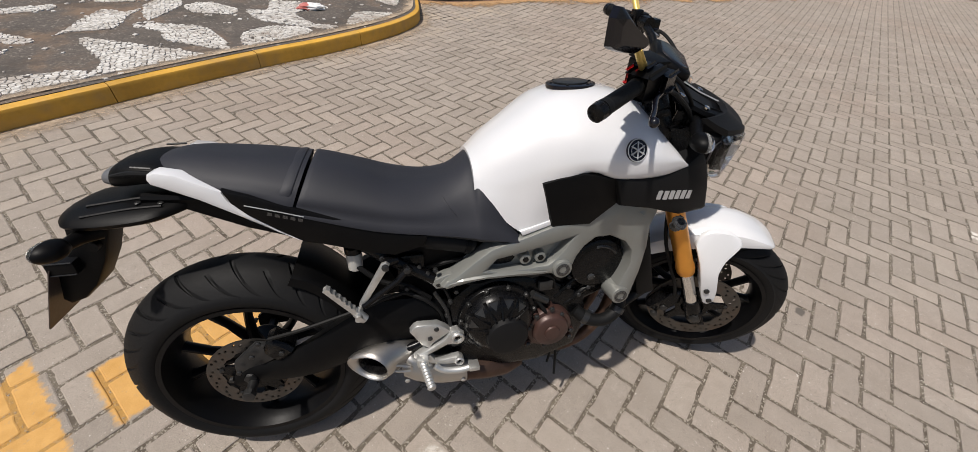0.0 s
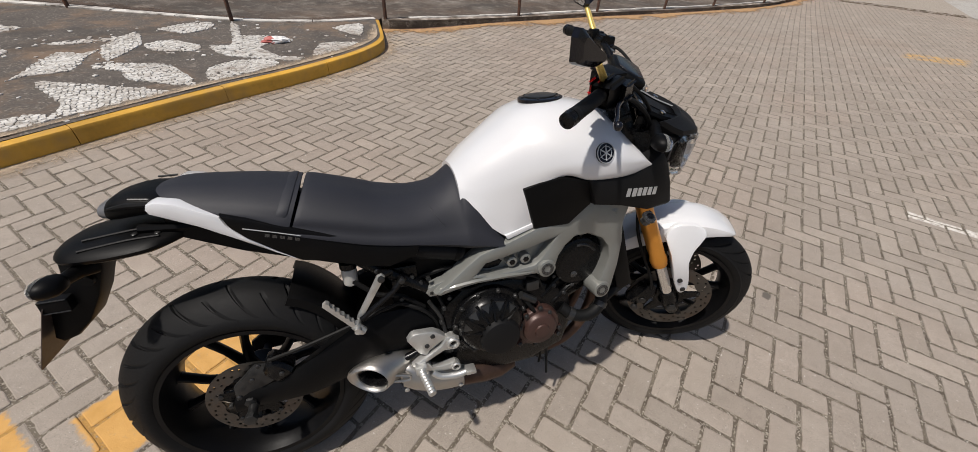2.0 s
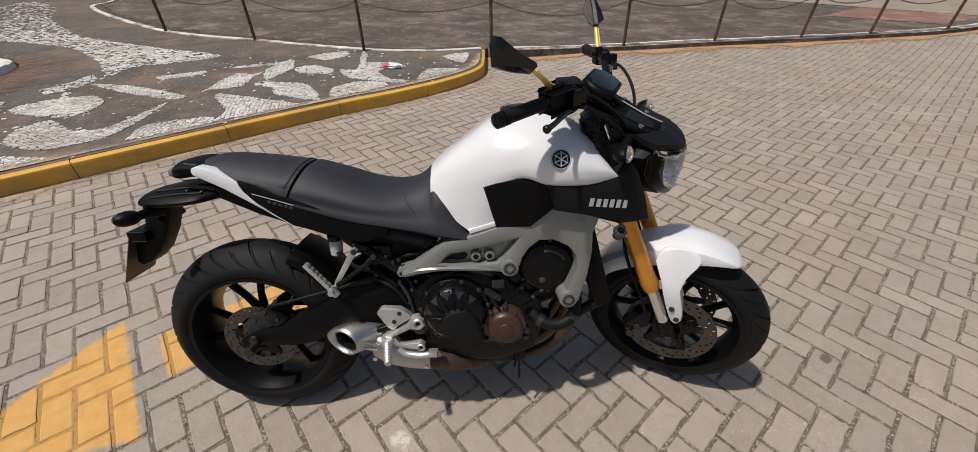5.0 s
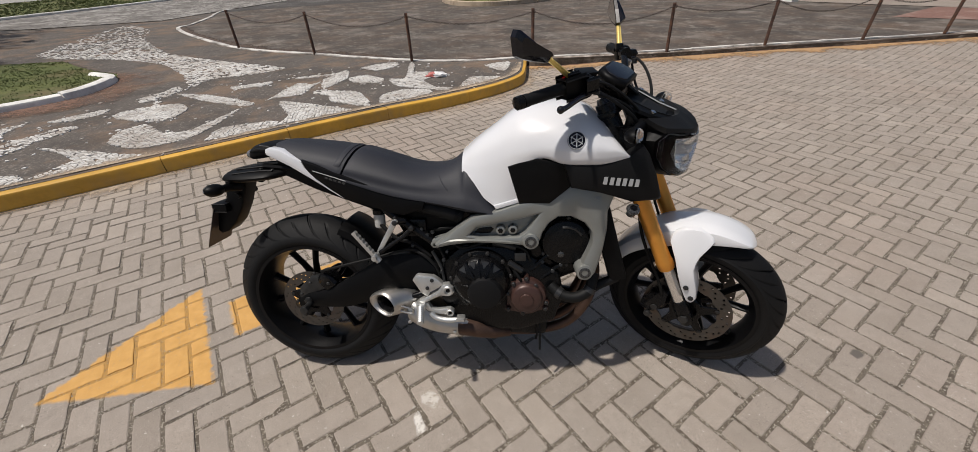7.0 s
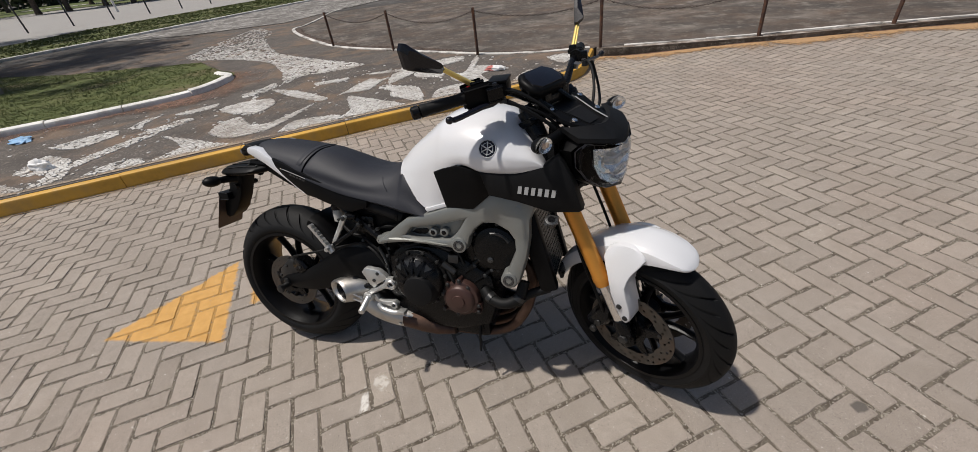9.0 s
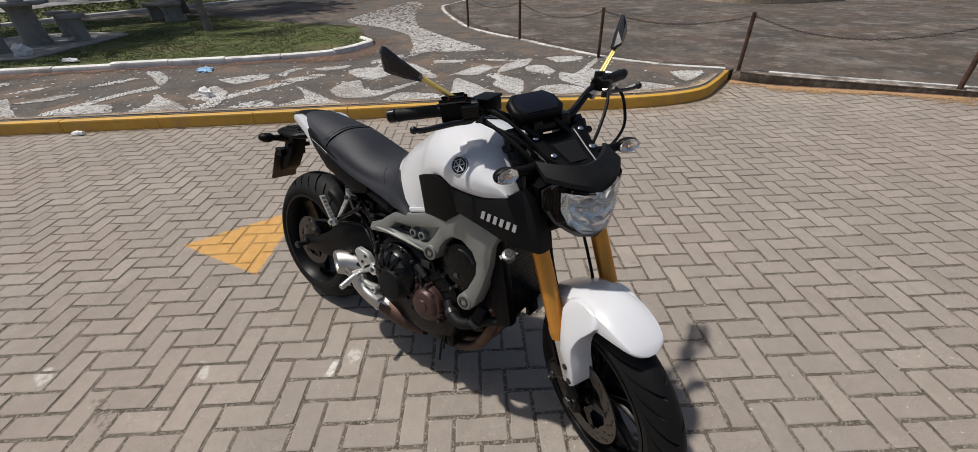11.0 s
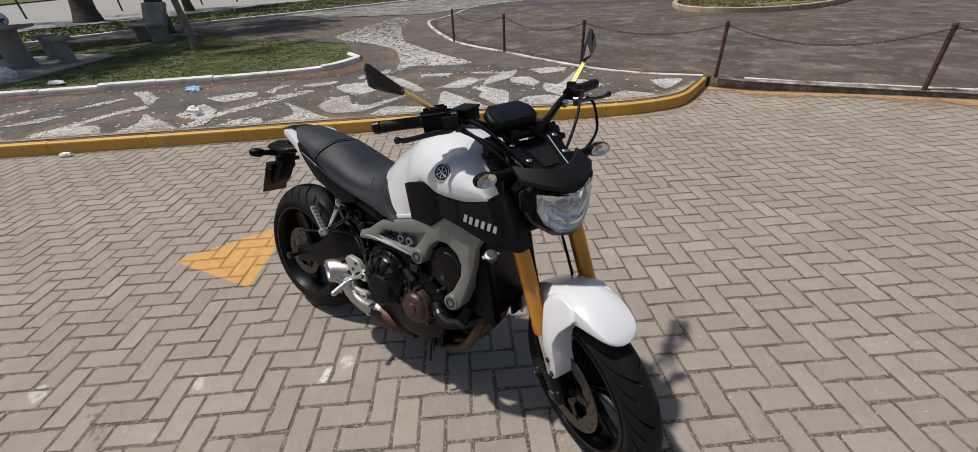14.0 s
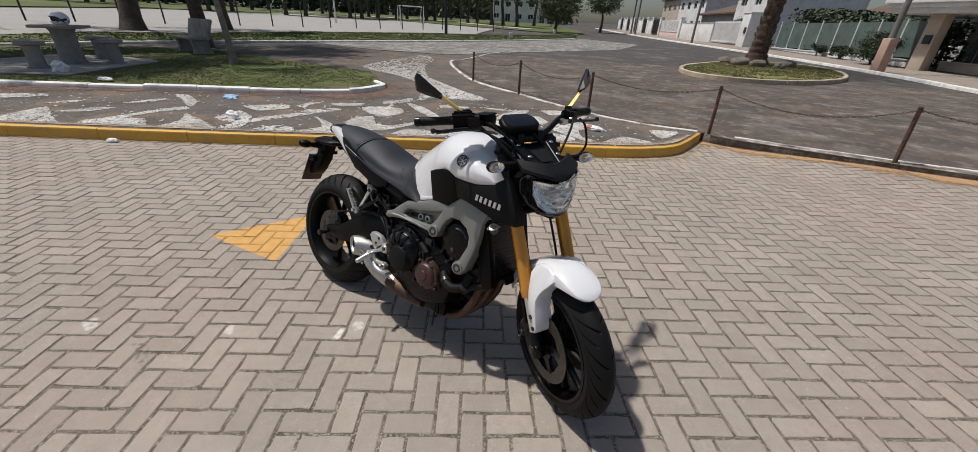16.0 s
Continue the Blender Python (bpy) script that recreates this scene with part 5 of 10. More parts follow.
def front_fender():
    cx, cz = WHEELBASE, RF
    bm = bmesh.new()
    secs = []
    for deg, r, w, drop in ((62, 0.327, 0.014, 0.003), (63.5, 0.331, 0.036, 0.007), (66.5, 0.336, 0.055, 0.012), (73, 0.342, 0.069, 0.026), (82, 0.349, 0.076, 0.048), (90, 0.351, 0.079, 0.064), (100, 0.350, 0.081, 0.070), (110, 0.346, 0.081, 0.068), (125, 0.341, 0.079, 0.060), (140, 0.340, 0.075, 0.050), (155, 0.336, 0.069, 0.040), (163, 0.332, 0.060, 0.028)):
        a = radians(deg)
        row = []
        for u, d in ((-1.0, 1.0), (-1.0, 0.55), (-0.93, 0.24), (-0.78, 0.15), (-0.68, 0.07), (-0.35, 0.02), (0, 0.0), (0.35, 0.02), (0.68, 0.07), (0.78, 0.15), (0.93, 0.24), (1.0, 0.55), (1.0, 1.0)):
            rr = r - drop * d
            row.append((cx + rr * math.cos(a), w * u, cz + rr * math.sin(a)))
        t = 0.0035
        for u, d in ((1.0, 1.0), (0.80, 0.2), (0, 0.0), (-0.80, 0.2), (-1.0, 1.0)):
            rr = r - drop * d - t
            row.append((cx + rr * math.cos(a), (w - t) * u, cz + rr * math.sin(a)))
        secs.append(row)
    cols = [smooth_path(list(c), 4) for c in zip(*secs)]
    rings(bm, [list(r) for r in zip(*cols)])
    fender = part("front_fender", bm, WHITEPAINT, BIKE, "white gloss front mudguard", m=STEER)
    for s in (-1, 1):
        bm = bmesh.new()
        arm = [(1.347, 0.592), (1.356, 0.624), (1.388, 0.640), (1.432, 0.642), (1.464, 0.632), (1.476, 0.612), (1.462, 0.586), (1.446, 0.560), (1.438, 0.520), (1.458, 0.450), (1.464, 0.405), (1.450, 0.384), (1.432, 0.392), (1.409, 0.440), (1.374, 0.540)]
        plate(bm, closed_curve(arm, 2), s * 0.066, s * 0.137, 0.008, bulge=lambda x, z: -0.058 * max(0.0, min(1.0, (z - 0.50) / 0.13)) ** 1.3)
        stay = part("fender_stay", bm, WHITEPAINT, fender)
        bolts(stay, ENGINEGREY, [(1.447, s * 0.136, 0.408), (1.426, s * 0.137, 0.448)], (0, s, 0), 0.009, 0.006)


front_fender()


def headlight():
    # half outline of the lens, from the top middle downwards
    outline = [(0.0, 0.936), (0.050, 0.948), (0.102, 0.962), (0.123, 0.938), (0.120, 0.890), (0.096, 0.842), (0.052, 0.806), (0.0, 0.795)]

    def front(y):
        return 1.356 - 5.0 * y * y

    def ring(k, push, flat=0.0, dz=0.0):
        pts = []
        for y, z in outline:
            x = front(y * k) * (1 - flat) + 1.30 * flat
            pts.append((x + push + 0.10 * (z - 0.87) * k, y * k, 0.876 + (z - 0.876) * k + dz))
        return mirrored(pts)[:-1]

    bm = bmesh.new()
    rings(bm, [ring(1.0, -0.016), ring(1.012, -0.014), ring(1.015, -0.034, 0.1), ring(1.0, -0.062, 0.4), ring(0.82, -0.085, 0.8, 0.01), ring(0.55, -0.115, 1.0, 0.02)], cap0=False)
    lamp_ = part("headlight", bm, PLASTIC, BIKE, "black headlight bucket with a clear faceted lens", m=STEER @ Matrix.Translation((-0.012, 0.0, 0.002)))
    bm = bmesh.new()
    rings(bm, [ring(1.0, -0.008), ring(0.99, 0.004), ring(0.93, 0.011), ring(0.70, 0.014), ring(0.40, 0.015), ring(0.1, 0.016)], cap0=False)
    lens = part("lens", bm, LENS, lamp_, "clear plastic headlight lens")
    lens.visible_shadow = False
    # grey inner mask round the bowl
    bm = bmesh.new()
    rings(bm, [ring(0.995, -0.007), ring(0.95, -0.013), ring(0.90, -0.022), ring(0.84, -0.026)], cap0=False, cap1=False)
    part("reflector_mask", bm, LAMPMASK, lamp_, "smoky grey inner lamp mask")
    # stepped, faceted reflector bowl: a trapezoid, wide at the top
    shape = [(-0.084, 0.936), (-0.04, 0.928), (0.0, 0.922), (0.04, 0.928), (0.084, 0.936), (0.086, 0.890), (0.068, 0.848), (0.038, 0.822), (0.0, 0.814), (-0.038, 0.822), (-0.068, 0.848), (-0.086, 0.890)]
    loops = []
    for i, (x, k) in enumerate(((1.352, 1.06), (1.338, 0.96), (1.330, 0.74), (1.312, 0.60), (1.306, 0.40), (1.296, 0.22))):
        loops.append([(x - 4.0 * (y * k) ** 2 + (0.006 if (j + i) % 2 else 0.0), y * k, 0.876 + (z - 0.876) * k) for j, (y, z) in enumerate(shape)])
    bm = bmesh.new()
    rings(bm, loops, cap0=False)
    part("reflector", bm, LAMPCHROME, lamp_, "bright faceted chrome reflector bowl", smooth=False)
    bm = bmesh.new()
    tube(bm, [(1.30, 0, 0.884), (1.340, 0, 0.884), (1.346, 0, 0.884)], [0.017, 0.015, 0.009], 14)
    part("bulb_shield", bm, LAMPGREY, lamp_)
    for s in (-1, 1):
        bm = bmesh.new()
        tube(bm, [(1.338, s * 0.058, 0.908), (1.346, s * 0.034, 0.900), (1.350, s * 0.006, 0.906)], 0.005, 6, 4)
        part("position_light", bm, LAMPGREY, lamp_)
    # brow: a thin curved band over the lens, dipping in the middle
    bm = bmesh.new()
    secs = []
    for k in range(13):
        y = -0.118 + 0.236 * k / 12
        a = abs(y)
        f = front(y)
        zl = 0.934 + 0.26 * a
        rise = 0.053 - 0.14 * a
        secs.append([(f + 0.004, y, zl - 0.002), (f + 0.012, y, zl + 0.002), (f + 0.008, y, zl + 0.014), (f - 0.018, y * 0.99, zl + rise * 0.62), (f - 0.048, y * 0.97, zl + rise),
                     (f - 0.062, y * 0.96, zl + rise - 0.004), (f - 0.042, y * 0.96, zl + rise * 0.5), (f - 0.012, y * 0.98, zl + 0.004)])
    rings(bm, secs)
    brow = part("headlight_brow", bm, SATIN, lamp_, "matte charcoal brow over the headlight")
    for s in (-1, 1):
        # cheek that closes the side behind the brow
        bm = bmesh.new()
        rows = []
        for x, z0, z1, y in ((1.292, 0.880, 0.960, 0.111), (1.262, 0.872, 0.974, 0.105), (1.225, 0.880, 0.982, 0.096), (1.195, 0.905, 0.985, 0.085)):
            rows.append([(x, s * y, z0), (x, s * (y + 0.004), (z0 + z1) / 2), (x, s * (y - 0.006), z1), (x, s * (y - 0.016), z1), (x, s * (y - 0.010), z0)])
        rings(bm, rows)
        part("headlight_cheek", bm, PLASTIC, brow)
    # flyscreen: a flat sloping plate with a raised strip at each side
    bm = bmesh.new()
    rows = []
    for x, w, z in ((1.150, 0.098, 1.040), (1.185, 0.094, 1.028), (1.240, 0.078, 1.003), (1.290, 0.060, 0.988), (1.322, 0.044, 0.980)):
        prof = [(-1.0, -0.012), (-0.96, -0.002), (-0.62, 0.0), (-0.56, -0.006), (0.0, -0.010), (0.56, -0.006), (0.62, 0.0), (0.96, -0.002), (1.0, -0.012)]
        rows.append([(x, w * u, z + d) for u, d in prof] + [(x, w * u, z + d - 0.006) for u, d in ((0.9, -0.010), (0.0, -0.012), (-0.9, -0.010))])
    rings(bm, rows)
    visor = part("visor", bm, PLASTIC, lamp_, "black flyscreen with four bright screws", smooth=False)
    bm = bmesh.new()
    rings(bm, [[(1.196, -0.040, 1.0150), (1.196, 0.040, 1.0150), (1.196, 0.040, 1.010), (1.196, -0.040, 1.010)], [(1.206, -0.038, 1.0155), (1.206, 0.038, 1.0155), (1.206, 0.038, 1.006), (1.206, -0.038, 1.006)], [(1.272, -0.026, 0.9880), (1.272, 0.026, 0.9880), (1.272, 0.026, 0.982), (1.272, -0.026, 0.982)]])
    part("visor_rib", bm, SATIN, visor, smooth=False)
    for s in (-1, 1):
        bm = bmesh.new()
        tube(bm, [(1.17, s * 0.055, 1.0345), (1.24, s * 0.046, 1.004), (1.305, s * 0.033, 0.985)], 0.0018, 5)
        part("visor_edge", bm, BADGE if s > 0 else PLASTIC, visor)
    for px, py, pz in ((1.174, -0.074, 1.031), (1.174, 0.074, 1.031), (1.243, -0.061, 1.002), (1.243, 0.061, 1.002)):
        bm = bmesh.new()
        bolt(bm, (px, py, pz + 0.001), (0.42, 0, 0.9), 0.0085, 0.006)
        part("screw", bm, CHROME, visor)
    for s in (-1, 1):
        bm = bmesh.new()
        plate(bm, [(1.150, 0.86), (1.175, 1.00), (1.200, 1.00), (1.235, 0.93), (1.235, 0.88), (1.20, 0.84)], s * 0.082, s * 0.088, 0.002)
        part("headlight_bracket", bm, ENGINE, lamp_)
    return lamp_


headlight()


def indicator(x0, y0, z0, s, length, rear):
    """A stalk with a small black shell and a clear lens over most of it."""
    m = None if rear else STEER
    back = -0.035 if rear else 0.004
    c = Vector((x0 + back, y0 + s * (length + 0.032), z0 + 0.004))
    out = Vector((-0.25 if rear else 0.12, s * 0.97, 0.03)).normalized()
    up = Vector((0, 0, 1))
    fwd = out.cross(up).normalized()
    if (fwd.x > 0) == rear:
        fwd = -fwd

    def egg(d, r):
        return [c + fwd * d + out * (0.036 * r * math.cos(q)) + up * (0.022 * r * math.sin(q)) for q in (6.2832 * k / 20 for k in range(20))]

    bm = bmesh.new()
    tube(bm, [(x0, y0, z0), (x0 + back * 0.5, y0 + s * length * 0.55, z0 + 0.002), tuple(c - out * 0.022 - fwd * 0.006)], [0.019, 0.0155, 0.0125], 14, 3)
    ob = part("rear_indicator" if rear else "front_indicator", bm, PLASTIC, BIKE, "black stalked turn signal with a clear lens", m=m)
    bm = bmesh.new()
    rings(bm, [egg(-0.026, 0.25), egg(-0.022, 0.55), egg(-0.012, 0.86), egg(0.0, 1.0), egg(0.003, 0.99)])
    part("indicator_shell", bm, PLASTIC, ob)
    bm = bmesh.new()
    rings(bm, [egg(0.0035, 0.99), egg(0.010, 0.96), egg(0.019, 0.80), egg(0.024, 0.50), egg(0.026, 0.15)])
    lens = part("indicator_lens", bm, LENS, ob, "clear indicator lens")
    lens.visible_shadow = False
    bm = bmesh.new()
    rings(bm, [egg(0.012, 0.90), egg(0.0075, 0.62), egg(0.0045, 0.25)], cap0=False)
    part("indicator_reflector", bm, LAMPCHROME, ob, smooth=False)
    bm = bmesh.new()
    tube(bm, [c + fwd * 0.012 - out * 0.008, c + fwd * 0.012 + out * 0.008], 0.0055, 8)
    part("bulb", bm, AMBER, ob)


indicator(1.208, -0.080, 0.974, -1, 0.082, False)
indicator(1.210, 0.080, 0.972, 1, 0.092, False)


def handlebar():
    pts = [(0.955, -0.405, 1.108), (1.035, -0.262, 1.118), (1.075, -0.170, 1.110), (1.105, -0.085, 1.065), (1.110, -0.03, 1.055), (1.110, 0.03, 1.055), (1.105, 0.085, 1.065), (1.075, 0.170, 1.110), (1.035, 0.262, 1.118), (0.955, 0.405, 1.108)]
    bm = bmesh.new()
    tube(bm, pts, [0.011] * 3 + [0.0125, 0.014, 0.014, 0.0125] + [0.011] * 3, 14, 4)
    bar = part("handlebar", bm, ENGINE, BIKE, "black tapered handlebar", m=STEER)
    for s in (-1, 1):
        bm = bmesh.new()
        box(bm, 1.085, 1.135, s * 0.045 - 0.016, s * 0.045 + 0.016, 1.00, 1.078, 0.006)
        part("bar_clamp", bm, ENGINE, bar)
    for s in (-1, 1):
        d = (Vector((0.955, s * 0.405, 1.108)) - Vector((1.035, s * 0.262, 1.118))).normalized()
        inner = Vector((1.028, s * 0.274, 1.117))
        bm = bmesh.new()
        rad = []
        ptz = []
        for k in range(25):
            ptz.append(inner + d * 0.128 * k / 24)
            rad.append(0.0175 if k < 3 or k > 21 else (0.0168 if k % 2 else 0.0158))
        tube(bm, ptz, rad, 18)
        grip = part("grip", bm, GRIPRUBBER, bar, "ribbed black rubber grip")
        bm = bmesh.new()
        tube(bm, [inner + d * 0.128, inner + d * 0.132, inner + d * 0.150, inner + d * 0.154], [0.014, 0.0185, 0.0175, 0.012], 16)
        part("bar_end", bm, ENGINE, grip)
        # switch housing
        bm = bmesh.new()
        sw = inner - d * 0.030
        rot_ = d.to_track_quat('Y', 'Z').to_matrix().to_4x4() @ Matrix.Diagonal((s, 1, 1, 1))
        box(bm, -0.021, 0.022, -0.026, 0.026, -0.026, 0.022, 0.009, Matrix.Translation(sw) @ rot_)
        box(bm, -0.012, 0.020, -0.040, -0.018, -0.020, 0.018, 0.006, Matrix.Translation(sw) @ rot_)
        house = part("switch_housing", bm, PLASTIC, bar)
        bm = bmesh.new()
        box(bm, -0.030, -0.020, -0.012, 0.012, 0.002, 0.015, 0.003, Matrix.Translation(sw) @ rot_)
        part("switch", bm, PLASTIC, house)
        if s < 0:
            bm = bmesh.new()
            box(bm, -0.034, -0.016, -0.026, 0.012, -0.006, 0.020, 0.005, Matrix.Translation(sw) @ rot_)
            part("switch_cover", bm, REDPLASTIC, house, "red cover on the switch housing")
        # lever and perch
        perch = sw - d * 0.045
        bm = bmesh.new()
        box(bm, -0.016, 0.038, -0.016, 0.016, -0.020, 0.012, 0.006, Matrix.Translation(perch) @ rot_)
        tube(bm, [perch - d * 0.018, perch + d * 0.018], 0.0185, 14)
        pr = part("lever_perch", bm, ENGINE, bar)
        bm = bmesh.new()
        q = perch + Vector((0.030, 0, -0.008))
        tip_ = Vector((1.064, s * 0.378, 1.094))
        lp = [q, Vector((1.086, s * 0.225, 1.096)), Vector((1.074, s * 0.262, 1.092)), Vector((1.068, s * 0.32, 1.088)), Vector((1.062, s * 0.352, 1.086)), tip_ - Vector((0, s * 0.012, 0.004))]
        tube(bm, lp, [0.010, 0.010, 0.008, 0.007, 0.0075, 0.007], 10, 4, flat=0.75)
        lever = part("lever", bm, GLOSSBLACK, pr, "black adjustable lever with a ball end")
        bm = bmesh.new()
        bmesh.ops.create_icosphere(bm, subdivisions=2, radius=0.0105, matrix=Matrix.Translation(tip_ - Vector((0, s * 0.006, 0.003))))
        part("lever_ball", bm, GLOSSBLACK, pr)
        bm = bmesh.new()
        tube(bm, [Vector((1.100, s * 0.205, 1.090)), Vector((1.100, s * 0.205, 1.106))], [0.011, 0.009], 12)
        part("lever_adjuster", bm, ENGINEGREY, pr)
        if s < 0:
            mres = Matrix.Translation((1.052, -0.158, 1.120)) @ Matrix.Rotation(radians(-58), 4, 'Z')
            bm = bmesh.new()
            box(bm, -0.036, 0.036, -0.026, 0.026, -0.022, 0.014, 0.006, mres)
            res = part("brake_reservoir", bm, PLASTIC, bar, "square black brake fluid reservoir")
            bm = bmesh.new()
            box(bm, -0.038, 0.038, -0.028, 0.028, 0.0145, 0.022, 0.003, mres)
            part("reservoir_lid", bm, PLASTIC, res)
        # mirror: stem and faceted pod
        base = Vector((1.036, s * 0.235, 1.138))
        tip = Vector((1.004, s * 0.316, 1.203))
        bm = bmesh.new()
        box(bm, -0.013, 0.013, -0.014, 0.014, -0.018, 0.012, 0.005, Matrix.Translation(base) @ rot_)
        mir = part("mirror_clamp", bm, ENGINE, BIKE, m=STEER)
        bm = bmesh.new()
        w = (tip - base).normalized()
        tube(bm, [base, base + w * 0.012, base + w * 0.014, tip - w * 0.004, tip + w * 0.006], [0.0095, 0.0095, 0.0075, 0.0068, 0.006], 12)
        tube(bm, [base + Vector((0.008, 0, 0.0)) + w * 0.015, tip + Vector((0.006, 0, 0)) - w * 0.01], 0.0035, 6)
        part("mirror_stem", bm, BRIGHTGOLD, mir, "bright gold mirror stem")
        bm = bmesh.new()
        # pod: narrow at the stem, tall and blunt at its outer end
        face = [(0.308, 1.196), (0.316, 1.190), (0.350, 1.200), (0.384, 1.213), (0.394, 1.220), (0.397, 1.264), (0.390, 1.280), (0.382, 1.278), (0.354, 1.250), (0.312, 1.211)]
        if s > 0:
            face = [(0.296, 1.208), (0.304, 1.196), (0.350, 1.202), (0.400, 1.222), (0.416, 1.234), (0.402, 1.262), (0.372, 1.290), (0.362, 1.290), (0.325, 1.250)]

        def slant(y, x):
            return x - 0.60 * (y - 0.316)

        cy = sum(y for y, z in face) / len(face)
        cz_ = sum(z for y, z in face) / len(face)
        f0 = [(slant(y, 0.992), s * y, z) for y, z in face]
        f1 = [(slant(y, 1.004), s * (cy + (y - cy) * 0.97), cz_ + (z - cz_) * 0.97) for y, z in face]
        f2 = [(slant(y, 1.018), s * (cy + (y - cy) * 0.70), cz_ + (z - cz_) * 0.6) for y, z in face]
        rings(bm, [f0, f1, f2])
        pod = part("mirror_housing", bm, GLOSSBLACK, mir, "pointed black mirror housing", smooth=False)
        bm = bmesh.new()
        vs = [bm.verts.new((slant(cy + (y - cy) * 0.9, 0.9908), s * (cy + (y - cy) * 0.9), cz_ + (z - cz_) * 0.88)) for y, z in face]
        bm.faces.new(vs)
        part("mirror_glass", bm, CHROME, pod, "mirror glass")
    # instrument pod: a low rounded hexagon with a ridge over its display
    mdash = Matrix.Translation((1.113, -0.046, 1.106)) @ Matrix.Rotation(radians(26), 4, 'Y')
    hexa = [(-0.048, -0.052), (-0.048, 0.052), (-0.022, 0.076), (0.020, 0.080), (0.046, 0.060), (0.046, -0.060), (0.020, -0.080), (-0.022, -0.076)]

    def hex_loop(k, z):
        return [mdash @ Vector((x * k, y * k, z)) for x, y in hexa]

    bm = bmesh.new()
    rings(bm, [hex_loop(0.50, -0.052), hex_loop(0.72, -0.044), hex_loop(0.78, -0.022), hex_loop(0.92, -0.016), hex_loop(1.0, -0.004), hex_loop(1.0, 0.004), hex_loop(0.95, 0.011), hex_loop(0.86, 0.014), hex_loop(0.80, 0.014)])
    dash = part("instrument_pod", bm, PLASTIC, BIKE, "black instrument pod above the headlight", m=STEER)
    bm = bmesh.new()
    rings(bm, [hex_loop(0.795, 0.0135), hex_loop(0.78, 0.0165), hex_loop(0.70, 0.0175)])
    part("display", bm, GLOSSBLACK, dash)
    for s in (-1, 1):
        bm = bmesh.new()
        tube(bm, [mdash @ Vector((0.01, s * 0.045, -0.02)), (1.135, s * 0.05 - 0.03, 1.055), (1.160, s * 0.05, 1.02), (1.175, s * 0.055, 0.985)], 0.009, 8, 3)
        part("pod_bracket", bm, ENGINE, dash)
    bm = bmesh.new()
    box(bm, 1.06, 1.135, -0.06, 0.06, 1.035, 1.062, 0.008)
    part("pod_base", bm, ENGINE, dash)
    # cables
    runs = [[(1.05, -0.225, 1.105), (1.10, -0.20, 1.09), (1.17, -0.11, 1.03), (1.20, -0.06, 0.94), (1.19, -0.03, 0.85)],
            [(1.06, -0.19, 1.12), (1.12, -0.15, 1.10), (1.19, -0.085, 1.02), (1.22, -0.04, 0.93), (1.21, -0.02, 0.82)],
            [(1.07, -0.21, 1.11), (1.14, -0.16, 1.06), (1.20, -0.10, 0.98), (1.215, -0.075, 0.86), (1.25, -0.10, 0.62), (1.34, -0.115, 0.42), (1.36, -0.10, 0.33)],
            [(1.05, 0.225, 1.105), (1.12, 0.20, 1.10), (1.18, 0.13, 1.04), (1.20, 0.06, 0.94), (1.19, 0.03, 0.85)],
            [(1.068, 0.275, 1.10), (1.070, 0.302, 1.075), (1.078, 0.312, 1.03), (1.10, 0.295, 0.985), (1.15, 0.21, 0.960), (1.19, 0.08, 0.93)]]
    for k, r in enumerate(runs):
        bm = bmesh.new()
        tube(bm, r, 0.0048 if k != 2 else 0.0055, 8, 6)
        part("cable", bm, GRIPRUBBER, bar)
    bm = bmesh.new()
    tube(bm, [(1.085, 0.167, 1.093), (1.092, 0.167, 1.108)], 0.012, 12)
    part("cable_adjuster", bm, STEEL, bar)
    for s in (-1, 1):
        bm = bmesh.new()
        a = on_fork(0.83, s * 0.06)
        tube(bm, [(1.20, s * 0.050, 0.80), (1.235, s * 0.062, 0.70), (1.275, s * 0.066, 0.60), (1.315, s * 0.070, 0.48)], 0.0050, 8, 6)
        part("brake_hose", bm, GRIPRUBBER, bar)


handlebar()

# -- tank, seat and panels --


